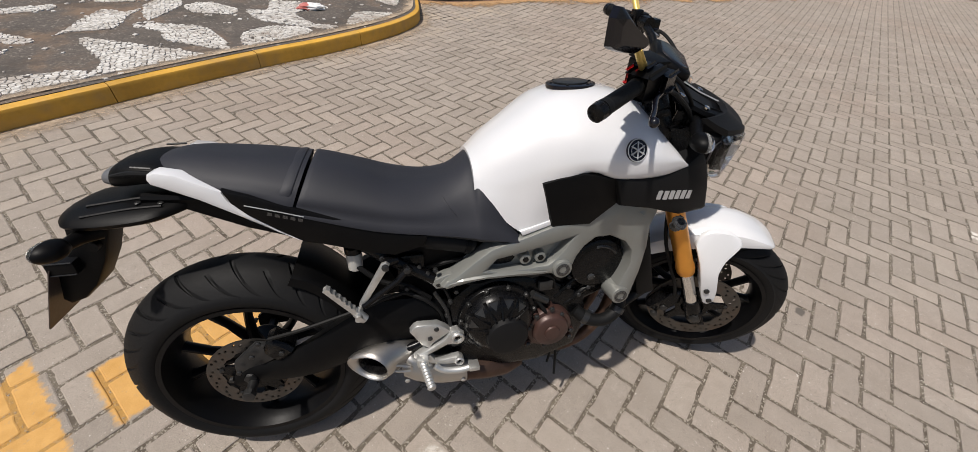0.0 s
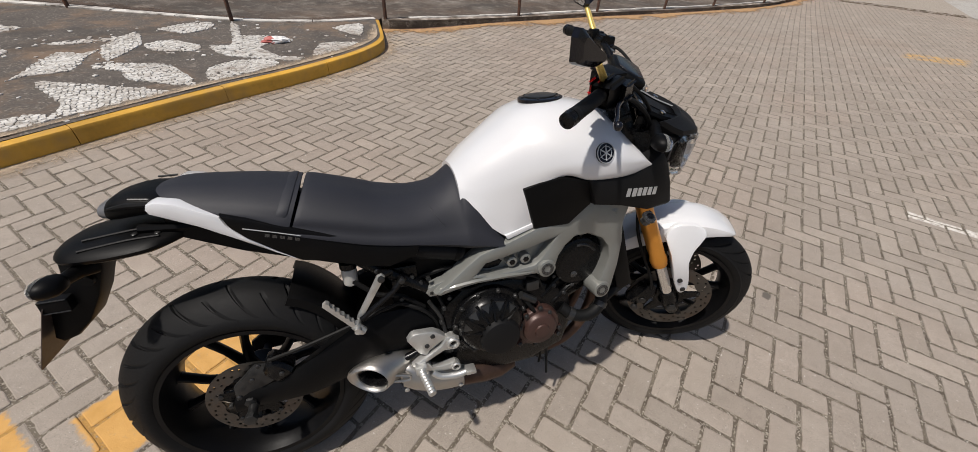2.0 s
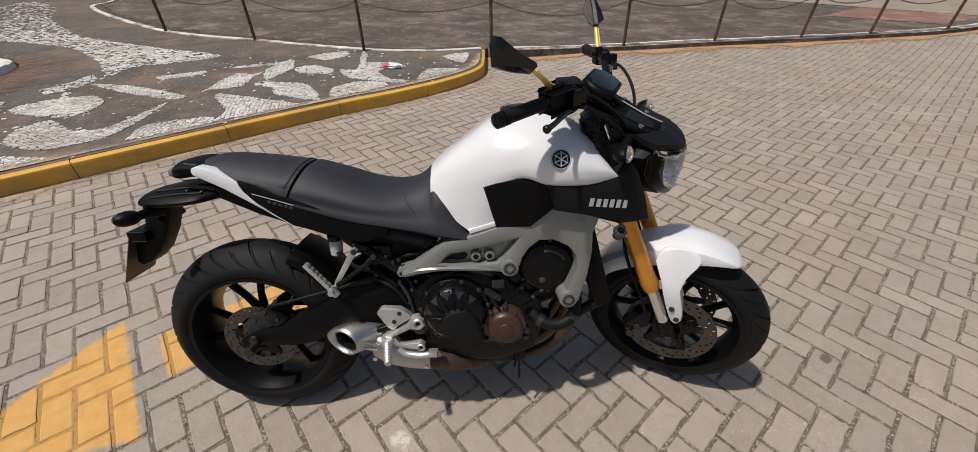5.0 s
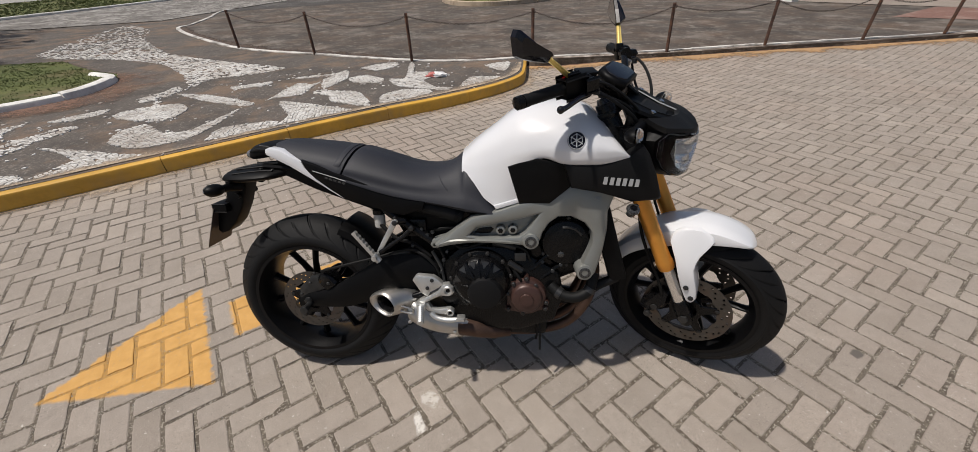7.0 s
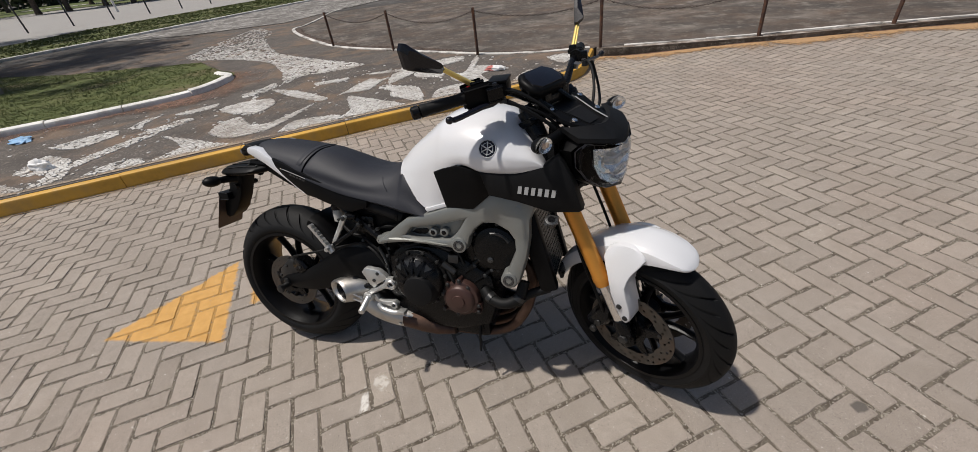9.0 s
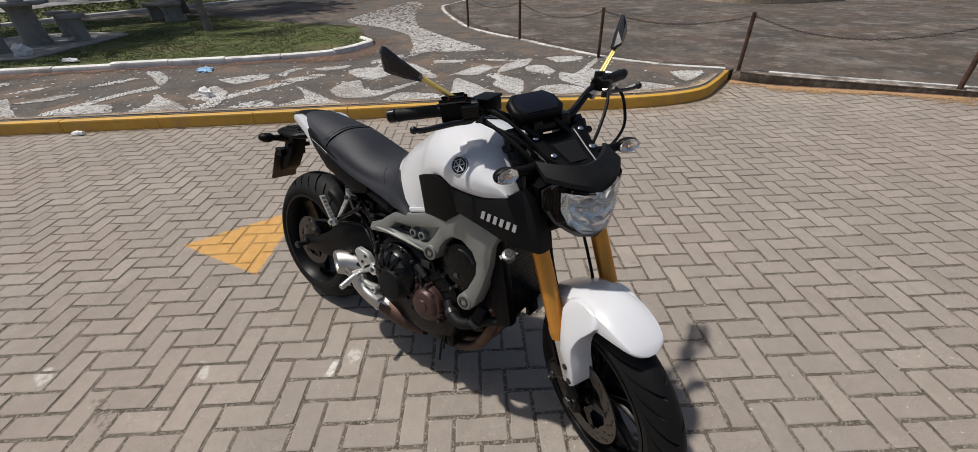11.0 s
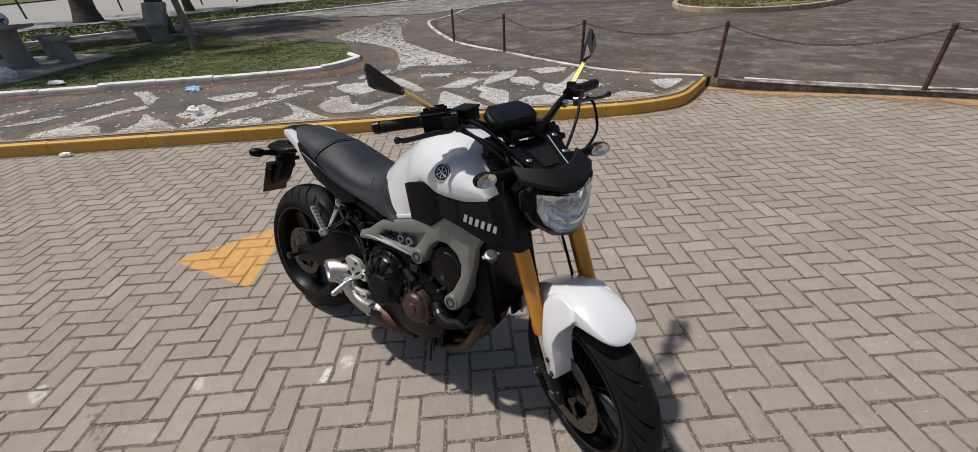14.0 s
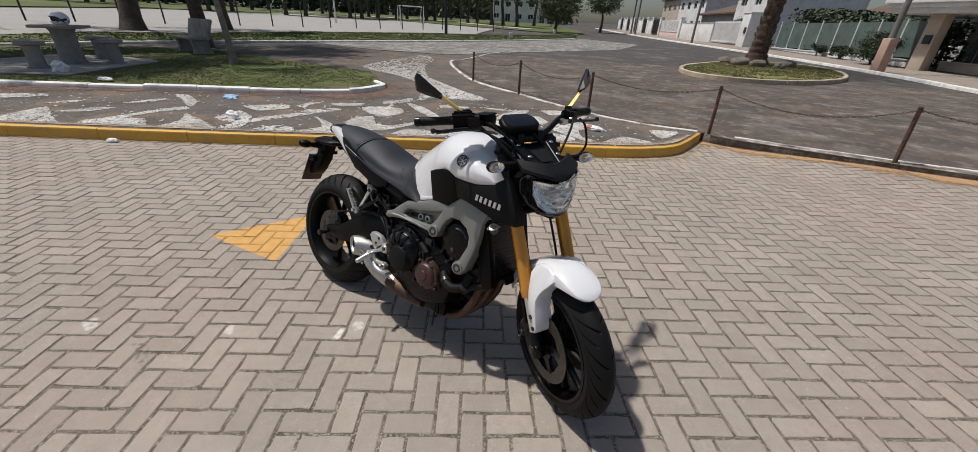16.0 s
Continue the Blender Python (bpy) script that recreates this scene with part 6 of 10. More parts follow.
def tank():
    S = [section(0.600, [(0, 0.866), (0.03, 0.864), (0.06, 0.857), (0.085, 0.845), (0.10, 0.83), (0.106, 0.82), (0.11, 0.81), (0.112, 0.80)]),
         section(0.645, [(0, 0.905), (0.045, 0.902), (0.085, 0.890), (0.112, 0.865), (0.127, 0.83), (0.134, 0.80), (0.139, 0.775), (0.142, 0.750)]),
         section(0.715, [(0, 0.957), (0.06, 0.953), (0.105, 0.935), (0.137, 0.90), (0.151, 0.85), (0.155, 0.80), (0.157, 0.75), (0.158, 0.695)]),
         section(0.755, [(0, 0.988), (0.065, 0.983), (0.115, 0.962), (0.150, 0.922), (0.165, 0.87), (0.166, 0.825), (0.164, 0.77), (0.160, 0.703)]),
         section(0.790, [(0, 1.008), (0.07, 1.003), (0.125, 0.979), (0.166, 0.932), (0.181, 0.88), (0.179, 0.84), (0.169, 0.78), (0.160, 0.715)]),
         section(0.845, [(0, 1.024), (0.075, 1.018), (0.135, 0.990), (0.182, 0.942), (0.198, 0.895), (0.197, 0.87), (0.190, 0.858), (0.178, 0.852)]),
         section(0.925, [(0, 1.028), (0.075, 1.022), (0.140, 0.994), (0.192, 0.947), (0.216, 0.902), (0.217, 0.87), (0.211, 0.850), (0.195, 0.838)]),
         section(0.995, [(0, 1.014), (0.07, 1.009), (0.135, 0.984), (0.192, 0.942), (0.221, 0.902), (0.223, 0.87), (0.216, 0.850), (0.200, 0.837)]),
         section(1.045, [(0, 0.975), (0.06, 0.973), (0.12, 0.957), (0.182, 0.927), (0.215, 0.895), (0.218, 0.872), (0.213, 0.853), (0.200, 0.841)]),
         section(1.082, [(0, 0.905), (0.08, 0.906), (0.13, 0.908), (0.182, 0.902), (0.207, 0.887), (0.210, 0.874), (0.207, 0.860), (0.198, 0.848)]),
         section(1.112, [(0, 0.862), (0.12, 0.864), (0.15, 0.867), (0.180, 0.869), (0.200, 0.869), (0.202, 0.866), (0.200, 0.862), (0.194, 0.858)])]
    bm = bmesh.new()
    skin(bm, S, 5, 4)
    ob = part("fuel_tank", bm, WHITEPAINT, BIKE, "white gloss fuel tank")
    # stepped lip along the tank's lower rear edge
    for s in (-1, 1):
        bm = bmesh.new()
        plate(bm, [(0.706, 0.702), (0.784, 0.726), (0.789, 0.713), (0.714, 0.689)], s * 0.150, s * 0.1655, 0.003)
        part("tank_lip", bm, WHITEPAINT, ob)
    # filler cap
    mcap = Matrix.Translation((0.868, 0.0, 1.0245)) @ Matrix.Rotation(radians(-3), 4, 'Y')
    bm = bmesh.new()
    tube(bm, [mcap @ Vector((0, 0, -0.004)), mcap @ Vector((0, 0, 0.004)), mcap @ Vector((0, 0, 0.006))], [0.062, 0.062, 0.056], 40)
    cap = part("filler_ring", bm, GLOSSBLACK, ob)
    bm = bmesh.new()
    tube(bm, [mcap @ Vector((0, 0, 0.0055)), mcap @ Vector((0, 0, 0.009)), mcap @ Vector((0, 0, 0.010))], [0.044, 0.044, 0.040], 32)
    part("filler_cap", bm, ENGINEGREY, cap, "dark metal filler cap")
    bolts(cap, ENGINE, [mcap @ Vector((0.052 * math.cos(k * math.pi / 3), 0.052 * math.sin(k * math.pi / 3), 0.005)) for k in range(6)], mcap.to_3x3() @ Vector((0, 0, 1)), 0.004, 0.003)
    # round emblem on each flank: black disc, bright rim and three crossed bars
    for s in (-1, 1):
        n = Vector((0.06, s * 0.955, 0.29)).normalized()
        c = Vector((0.952, s * 0.2105, 0.915)) + n * 0.0055
        u = Vector((1, 0, 0)) - n * n.x
        u.normalize()
        v = n.cross(u)
        bm = bmesh.new()
        tube(bm, [c - n * 0.004, c + n * 0.002], 0.0265, 32)
        disc = part("emblem", bm, GLOSSBLACK, ob, "round black emblem with a bright rim")
        bm = bmesh.new()
        pts = [c + n * 0.002 + (u * math.cos(a) + v * math.sin(a)) * 0.0252 for a in (2 * math.pi * k / 32 for k in range(33))]
        tube(bm, pts, 0.0013, 6)
        pts = [c + n * 0.002 + (u * math.cos(a) + v * math.sin(a)) * 0.0165 for a in (2 * math.pi * k / 32 for k in range(33))]
        tube(bm, pts, 0.0009, 6)
        part("emblem_rim", bm, BADGE, disc)
        for k in range(3):
            a = radians(90 + 60 * k)
            d = u * math.cos(a) + v * math.sin(a)
            bm = bmesh.new()
            tube(bm, [c + n * 0.0022 - d * 0.020, c + n * 0.0022 + d * 0.020], 0.0017, 6)
            part("emblem_bar", bm, BADGE, disc)
    return ob


tank()


def side_panels():
    for s in (-1, 1):
        bm = bmesh.new()
        plate(bm, [(0.752, 0.830), (0.790, 0.846), (0.842, 0.860), (0.925, 0.846), (0.955, 0.800), (0.945, 0.768), (0.885, 0.714), (0.788, 0.711)], s * 0.11, s * 0.172, 0.007,
              bulge=lambda x, z: 0.10 * max(0, x - 0.78) + 0.25 * max(0, z - 0.77) * max(0.0, min(1.0, (x - 0.745) / 0.07)))
        part("knee_panel", bm, PLASTIC, BIKE, "black knee panel under the tank")
        # shroud beside the radiator
        bm = bmesh.new()
        plate(bm, [(0.918, 0.846), (1.030, 0.846), (1.106, 0.866), (1.150, 0.900), (1.172, 0.872), (1.202, 0.806), (1.228, 0.734), (1.215, 0.726), (1.135, 0.724), (1.036, 0.756), (0.946, 0.772)], s * 0.135, s * 0.196, 0.009,
              bulge=lambda x, z: 0.016 - 0.16 * max(0, x - 1.06) - 0.10 * max(0, 0.80 - z))
        sh = part("radiator_shroud", bm, SATIN, BIKE, "matte charcoal shroud beside the radiator")
        # six plain raised blocks where the maker's word stands
        for k in range(6):
            x = 1.038 + 0.0195 * k
            z = 0.7855 - 0.0022 * k
            y = s * (0.2125 - 0.16 * max(0, x + 0.007 - 1.06) - 0.10 * max(0, 0.80 - z) + 0.0008)
            y2 = y - s * 0.0016
            bm = bmesh.new()
            loops = [[(x + dx, yy, z + dz) for dx, dz in ((0.0, 0.0), (0.0115, -0.0008), (0.0145, 0.0217), (0.0030, 0.0225))] for yy in (y - s * 0.003, y2 + s * 0.0012)]
            rings(bm, loops)
            part("badge_block", bm, BADGE, sh)
        bolts(sh, ENGINE, [(1.205, s * 0.172, 0.760), (1.158, s * 0.184, 0.862)], (0.2, s, 0), 0.006, 0.004)


side_panels()


def seat():
    def raked(x, pts):
        return mirrored([(x - 0.42 * (pts[0][1] - z), y, z) for y, z in pts[:-1]] + [(x - 0.05, *pts[-1])])

    P = [section(-0.081, [(0, 0.885), (0.03, 0.883), (0.048, 0.876), (0.055, 0.866), (0.050, 0.858), (0.0, 0.854)]),
         section(-0.040, [(0, 0.896), (0.040, 0.893), (0.068, 0.881), (0.084, 0.864), (0.082, 0.850), (0.0, 0.845)]),
         section(0.009, [(0, 0.897), (0.045, 0.894), (0.080, 0.880), (0.102, 0.860), (0.102, 0.842), (0.0, 0.835)]),
         section(0.117, [(0, 0.887), (0.050, 0.884), (0.090, 0.868), (0.116, 0.846), (0.118, 0.820), (0.0, 0.81)]),
         raked(0.203, [(0, 0.876), (0.052, 0.872), (0.096, 0.854), (0.124, 0.829), (0.127, 0.790), (0.0, 0.78)]),
         raked(0.226, [(0, 0.872), (0.052, 0.868), (0.096, 0.850), (0.124, 0.824), (0.128, 0.780), (0.0, 0.77)])]
    bm = bmesh.new()
    skin(bm, P, 4, 4)
    pillion = part("passenger_seat", bm, VINYL, BIKE, "black vinyl passenger seat")
    # rider seat: its skirt runs forward on both sides of the tank
    D = [raked(0.230, [(0, 0.864), (0.055, 0.860), (0.098, 0.841), (0.126, 0.814), (0.131, 0.795), (0.131, 0.776), (0.0, 0.765)]),
         raked(0.246, [(0, 0.870), (0.055, 0.866), (0.100, 0.845), (0.129, 0.816), (0.134, 0.795), (0.133, 0.772), (0.0, 0.76)]),
         section(0.335, [(0, 0.843), (0.055, 0.840), (0.102, 0.820), (0.134, 0.793), (0.143, 0.765), (0.143, 0.733), (0.0, 0.72)]),
         section(0.411, [(0, 0.815), (0.055, 0.814), (0.102, 0.800), (0.136, 0.775), (0.146, 0.750), (0.148, 0.717), (0.0, 0.70)]),
         section(0.486, [(0, 0.806), (0.052, 0.805), (0.096, 0.790), (0.130, 0.766), (0.144, 0.740), (0.149, 0.704), (0.0, 0.69)]),
         section(0.550, [(0, 0.819), (0.042, 0.817), (0.080, 0.804), (0.115, 0.779), (0.141, 0.738), (0.151, 0.692), (0.0, 0.68)]),
         section(0.592, [(0, 0.850), (0.036, 0.847), (0.070, 0.833), (0.108, 0.798), (0.142, 0.742), (0.156, 0.684), (0.0, 0.68)]),
         section(0.612, [(0, 0.858), (0.040, 0.854), (0.078, 0.838), (0.120, 0.801), (0.148, 0.742), (0.159, 0.680), (0.0, 0.68)]),
         section(0.646, [(0, 0.780), (0.042, 0.780), (0.085, 0.780), (0.132, 0.776), (0.153, 0.728), (0.161, 0.676), (0.0, 0.675)]),
         section(0.680, [(0, 0.720), (0.042, 0.720), (0.085, 0.722), (0.140, 0.726), (0.158, 0.702), (0.163, 0.674), (0.0, 0.672)]),
         section(0.712, [(0, 0.680), (0.042, 0.680), (0.085, 0.682), (0.142, 0.684), (0.158, 0.680), (0.161, 0.672), (0.0, 0.670)])]
    bm = bmesh.new()
    skin(bm, D, 4, 4)
    rider = part("rider_seat", bm, VINYL, BIKE, "black vinyl rider seat with a raised nose")
    # crease across each shoulder of the nose
    for s in (-1, 1):
        bm = bmesh.new()
        tube(bm, [(0.522, s * 0.104, 0.787), (0.534, s * 0.124, 0.768), (0.552, s * 0.138, 0.745)], 0.0016, 5, 4)
        part("seam", bm, VINYL, rider)
    # flat strap over the front of the passenger seat
    path = smooth_path([(-0.1275, 0.788), (-0.1245, 0.8275), (-0.097, 0.853), (-0.053, 0.871), (0, 0.8755), (0.053, 0.871), (0.097, 0.853), (0.1245, 0.8275), (0.1275, 0.788)], 4)
    loops = []
    for i, (y, z) in enumerate(path):
        y0, z0 = path[max(0, i - 1)]
        y1, z1 = path[min(len(path) - 1, i + 1)]
        t = Vector((y1 - y0, z1 - z0)).normalized()
        n = Vector((-t.y, t.x))
        loops.append([(x - 0.42 * (0.8755 - z), y + n.x * h, z + n.y * h) for x, h in ((0.1925, -0.004), (0.1925, 0.0005), (0.195, 0.0016), (0.214, 0.0016), (0.2165, 0.0005), (0.2165, -0.004))])
    bm = bmesh.new()
    rings(bm, loops)
    part("seat_strap", bm, VINYL, pillion, "black strap across the passenger seat")


seat()


def tail():
    for s in (-1, 1):
        # white side strip, broad at the tail and running out to a thin point
        bm = bmesh.new()
        plate(bm, [(-0.064, 0.870), (-0.060, 0.880), (-0.046, 0.885), (-0.010, 0.878), (0.030, 0.858), (0.066, 0.840), (0.073, 0.820), (0.104, 0.789), (0.160, 0.748), (0.202, 0.716), (0.150, 0.743), (0.088, 0.782), (0.020, 0.822), (-0.040, 0.850), (-0.060, 0.859)], s * 0.085, s * 0.120, 0.006,
              bulge=lambda x, z: 0.03 * x / 0.3)
        part("tail_panel", bm, WHITEPAINT, BIKE, "white gloss tail side panel")
        bm = bmesh.new()
        plate(bm, [(0.066, 0.846), (0.115, 0.832), (0.163, 0.812), (0.224, 0.790), (0.290, 0.768), (0.350, 0.740), (0.424, 0.720), (0.480, 0.712), (0.470, 0.684), (0.400, 0.662), (0.350, 0.672), (0.246, 0.704), (0.206, 0.713), (0.160, 0.744), (0.106, 0.785), (0.078, 0.816)], s * 0.09, s * 0.128, 0.006,
              bulge=lambda x, z: 0.02 * x / 0.3)
        cover = part("side_cover", bm, PLASTIC, BIKE, "black side cover under the seat")
        for k in range(5):
            x = 0.143 + 0.0148 * k
            bm = bmesh.new()
            z = 0.786 - 0.0044 * k
            y = s * (0.1283 + 0.02 * x / 0.3)
            rings(bm, [[(x + dx, yy, z + dz) for dx, dz in ((0, 0), (0.009, -0.003), (0.011, 0.004), (0.002, 0.007))] for yy in (y - s * 0.001, y + s * 0.0008)])
            part("badge_bar", bm, WORNMETAL, cover)
        bm = bmesh.new()
        tube(bm, [(0.104, s * 0.1355, 0.811), (0.160, s * 0.1392, 0.795), (0.216, s * 0.1432, 0.778)], 0.0013, 5, 3)
        part("cover_edge", bm, BADGE, cover, "thin bright line along the side cover")
        # long rounded airbox horn with a collar at its front
        bm = bmesh.new()
        tube(bm, [(0.395, s * 0.108, 0.690), (0.430, s * 0.114, 0.690), (0.480, s * 0.118, 0.684), (0.560, s * 0.120, 0.664), (0.590, s * 0.120, 0.656), (0.600, s * 0.120, 0.652)], [0.010, 0.022, 0.029, 0.027, 0.026, 0.018], 16, 3)
        air = part("airbox_horn", bm, SATIN, BIKE, "matte black airbox horn under the seat")
        bm = bmesh.new()
        tube(bm, [(0.575, s * 0.120, 0.660), (0.587, s * 0.120, 0.657)], 0.0290, 16)
        part("collar", bm, PLASTIC, air)
        bolts(air, ALLOY, [(0.478, s * 0.128, 0.711), (0.522, s * 0.129, 0.700)], (0, s * 0.4, 1), 0.0055, 0.007)
    # tail lamp block: a hollow-sided cowl round a smoky lens
    bm = bmesh.new()
    T = [section(-0.161, [(0, 0.872), (0.030, 0.870), (0.048, 0.860), (0.052, 0.846), (0.040, 0.834), (0.0, 0.830)]),
         section(-0.139, [(0, 0.884), (0.036, 0.882), (0.060, 0.870), (0.064, 0.850), (0.050, 0.836), (0.0, 0.832)]),
         section(-0.088, [(0, 0.892), (0.045, 0.890), (0.074, 0.878), (0.078, 0.858), (0.062, 0.844), (0.0, 0.840)]),
         section(-0.034, [(0, 0.880), (0.050, 0.880), (0.085, 0.872), (0.090, 0.858), (0.080, 0.850), (0.0, 0.847)])]
    skin(bm, T, 3, 3)
    tl = part("tail_cowl", bm, PLASTIC, BIKE, "black tail cowl")
    for s in (-1, 1):
        bm = bmesh.new()
        tube(bm, [(-0.150, s * 0.058, 0.862), (-0.105, s * 0.077, 0.872), (-0.065, s * 0.086, 0.872)], [0.004, 0.007, 0.005], 8, 3)
        part("cowl_rail", bm, SATIN, tl)
        bm = bmesh.new()
        tube(bm, [(-0.098, s * 0.080, 0.886), (-0.060, s * 0.088, 0.884)], 0.0028, 6)
        part("seat_catch", bm, ENGINEGREY, tl)
    bm = bmesh.new()
    R_ = [section(-0.178, [(0, 0.864), (0.024, 0.863), (0.040, 0.857), (0.042, 0.846), (0.032, 0.838), (0.0, 0.836)]),
          section(-0.158, [(0, 0.870), (0.030, 0.868), (0.048, 0.859), (0.050, 0.842), (0.038, 0.834), (0.0, 0.830)])]
    skin(bm, R_, 3, 3)
    part("tail_light", bm, LAMPMASK, tl, "smoky grey tail light lens")
    # flat hanger arm, broad at its end, and the licence plate holder under it
    bm = bmesh.new()
    A = [section(-0.010, [(0, 0.806), (0.030, 0.806), (0.042, 0.800), (0.042, 0.788), (0.032, 0.782), (0.0, 0.782)]),
         section(-0.062, [(0, 0.808), (0.052, 0.806), (0.086, 0.794), (0.092, 0.780), (0.070, 0.772), (0.0, 0.772)]),
         section(-0.100, [(0, 0.810), (0.058, 0.806), (0.104, 0.790), (0.110, 0.774), (0.080, 0.766), (0.0, 0.766)]),
         section(-0.180, [(0, 0.806), (0.062, 0.802), (0.106, 0.784), (0.110, 0.768), (0.078, 0.758), (0.0, 0.758)]),
         section(-0.246, [(0, 0.796), (0.058, 0.792), (0.092, 0.778), (0.094, 0.766), (0.066, 0.756), (0.0, 0.754)]),
         section(-0.276, [(0, 0.784), (0.040, 0.780), (0.060, 0.772), (0.060, 0.764), (0.044, 0.758), (0.0, 0.756)])]
    skin(bm, A, 3, 2)
    hang = part("rear_fender", bm, PLASTIC, BIKE, "black tail-tidy arm with the licence plate bracket")
    for s in (-1, 1):
        for y0, y1, z0, z1 in ((0.046, 0.060, 0.8085, 0.800), (0.082, 0.090, 0.7995, 0.789)):
            bm = bmesh.new()
            tube(bm, [(-0.070, s * y0, z0), (-0.130, s * (y0 + y1) / 2, z0 - 0.001), (-0.215, s * y1, z1)], 0.0032, 6, 3)
            part("fender_rib", bm, SATIN, hang)
        bm = bmesh.new()
        tube(bm, [(0.040, s * 0.050, 0.800), (-0.030, s * 0.062, 0.806), (-0.110, s * 0.060, 0.812)], 0.011, 8, 3)
        part("hanger_tube", bm, PLASTIC, hang)
        bolts(hang, ENGINEGREY, [(-0.075, s * 0.072, 0.801), (-0.118, s * 0.070, 0.803)], (0, s * 0.2, 1), 0.006, 0.004)
    bm = bmesh.new()
    plate(bm, [(-0.290, 0.756), (-0.205, 0.760), (-0.216, 0.722), (-0.246, 0.652), (-0.284, 0.590), (-0.320, 0.556), (-0.352, 0.545), (-0.366, 0.560), (-0.345, 0.640), (-0.300, 0.688)], 0.026, -0.040, 0.008)
    part("plate_bracket", bm, PLASTIC, hang)
    bm = bmesh.new()
    box(bm, -0.345, -0.290, -0.064, 0.064, 0.640, 0.672, 0.004)
    part("plate_lamp", bm, PLASTIC, hang, "black plate lamp box with worn bright edges")
    for z in (0.641, 0.671):
        bm = bmesh.new()
        tube(bm, [(-0.343, -0.0645, z), (-0.292, -0.0645, z)], 0.0016, 5)
        part("lamp_edge", bm, ENGINEGREY, hang)
    bm = bmesh.new()
    d = Vector((-0.062, 0, -0.157)).normalized()
    n = Vector((d.z, 0, -d.x))
    c = Vector((-0.368, -0.004, 0.577))
    loops = [[c + d * u * 0.084 + Vector((0, v * 0.064, 0)) + n * t for u, v in ((-1, -0.96), (-0.94, -1), (0.94, -1), (1, -0.96), (1, 0.96), (0.94, 1), (-0.94, 1), (-1, 0.96))] for t in (-0.001, 0.001)]
    rings(bm, loops)
    part("licence_plate", bm, PLATEPAINT, hang, "licence plate seen from behind its bracket")
    for s in (-1, 1):
        bm = bmesh.new()
        tube(bm, [(-0.245, s * 0.024, 0.700), (-0.245, s * 0.056, 0.700)], 0.011, 10)
        part("reflector_mount", bm, PLASTIC, hang)


tail()
indicator(-0.215, -0.060, 0.742, -1, 0.052, True)
indicator(-0.215, 0.060, 0.742, 1, 0.052, True)

# -- frame and engine --


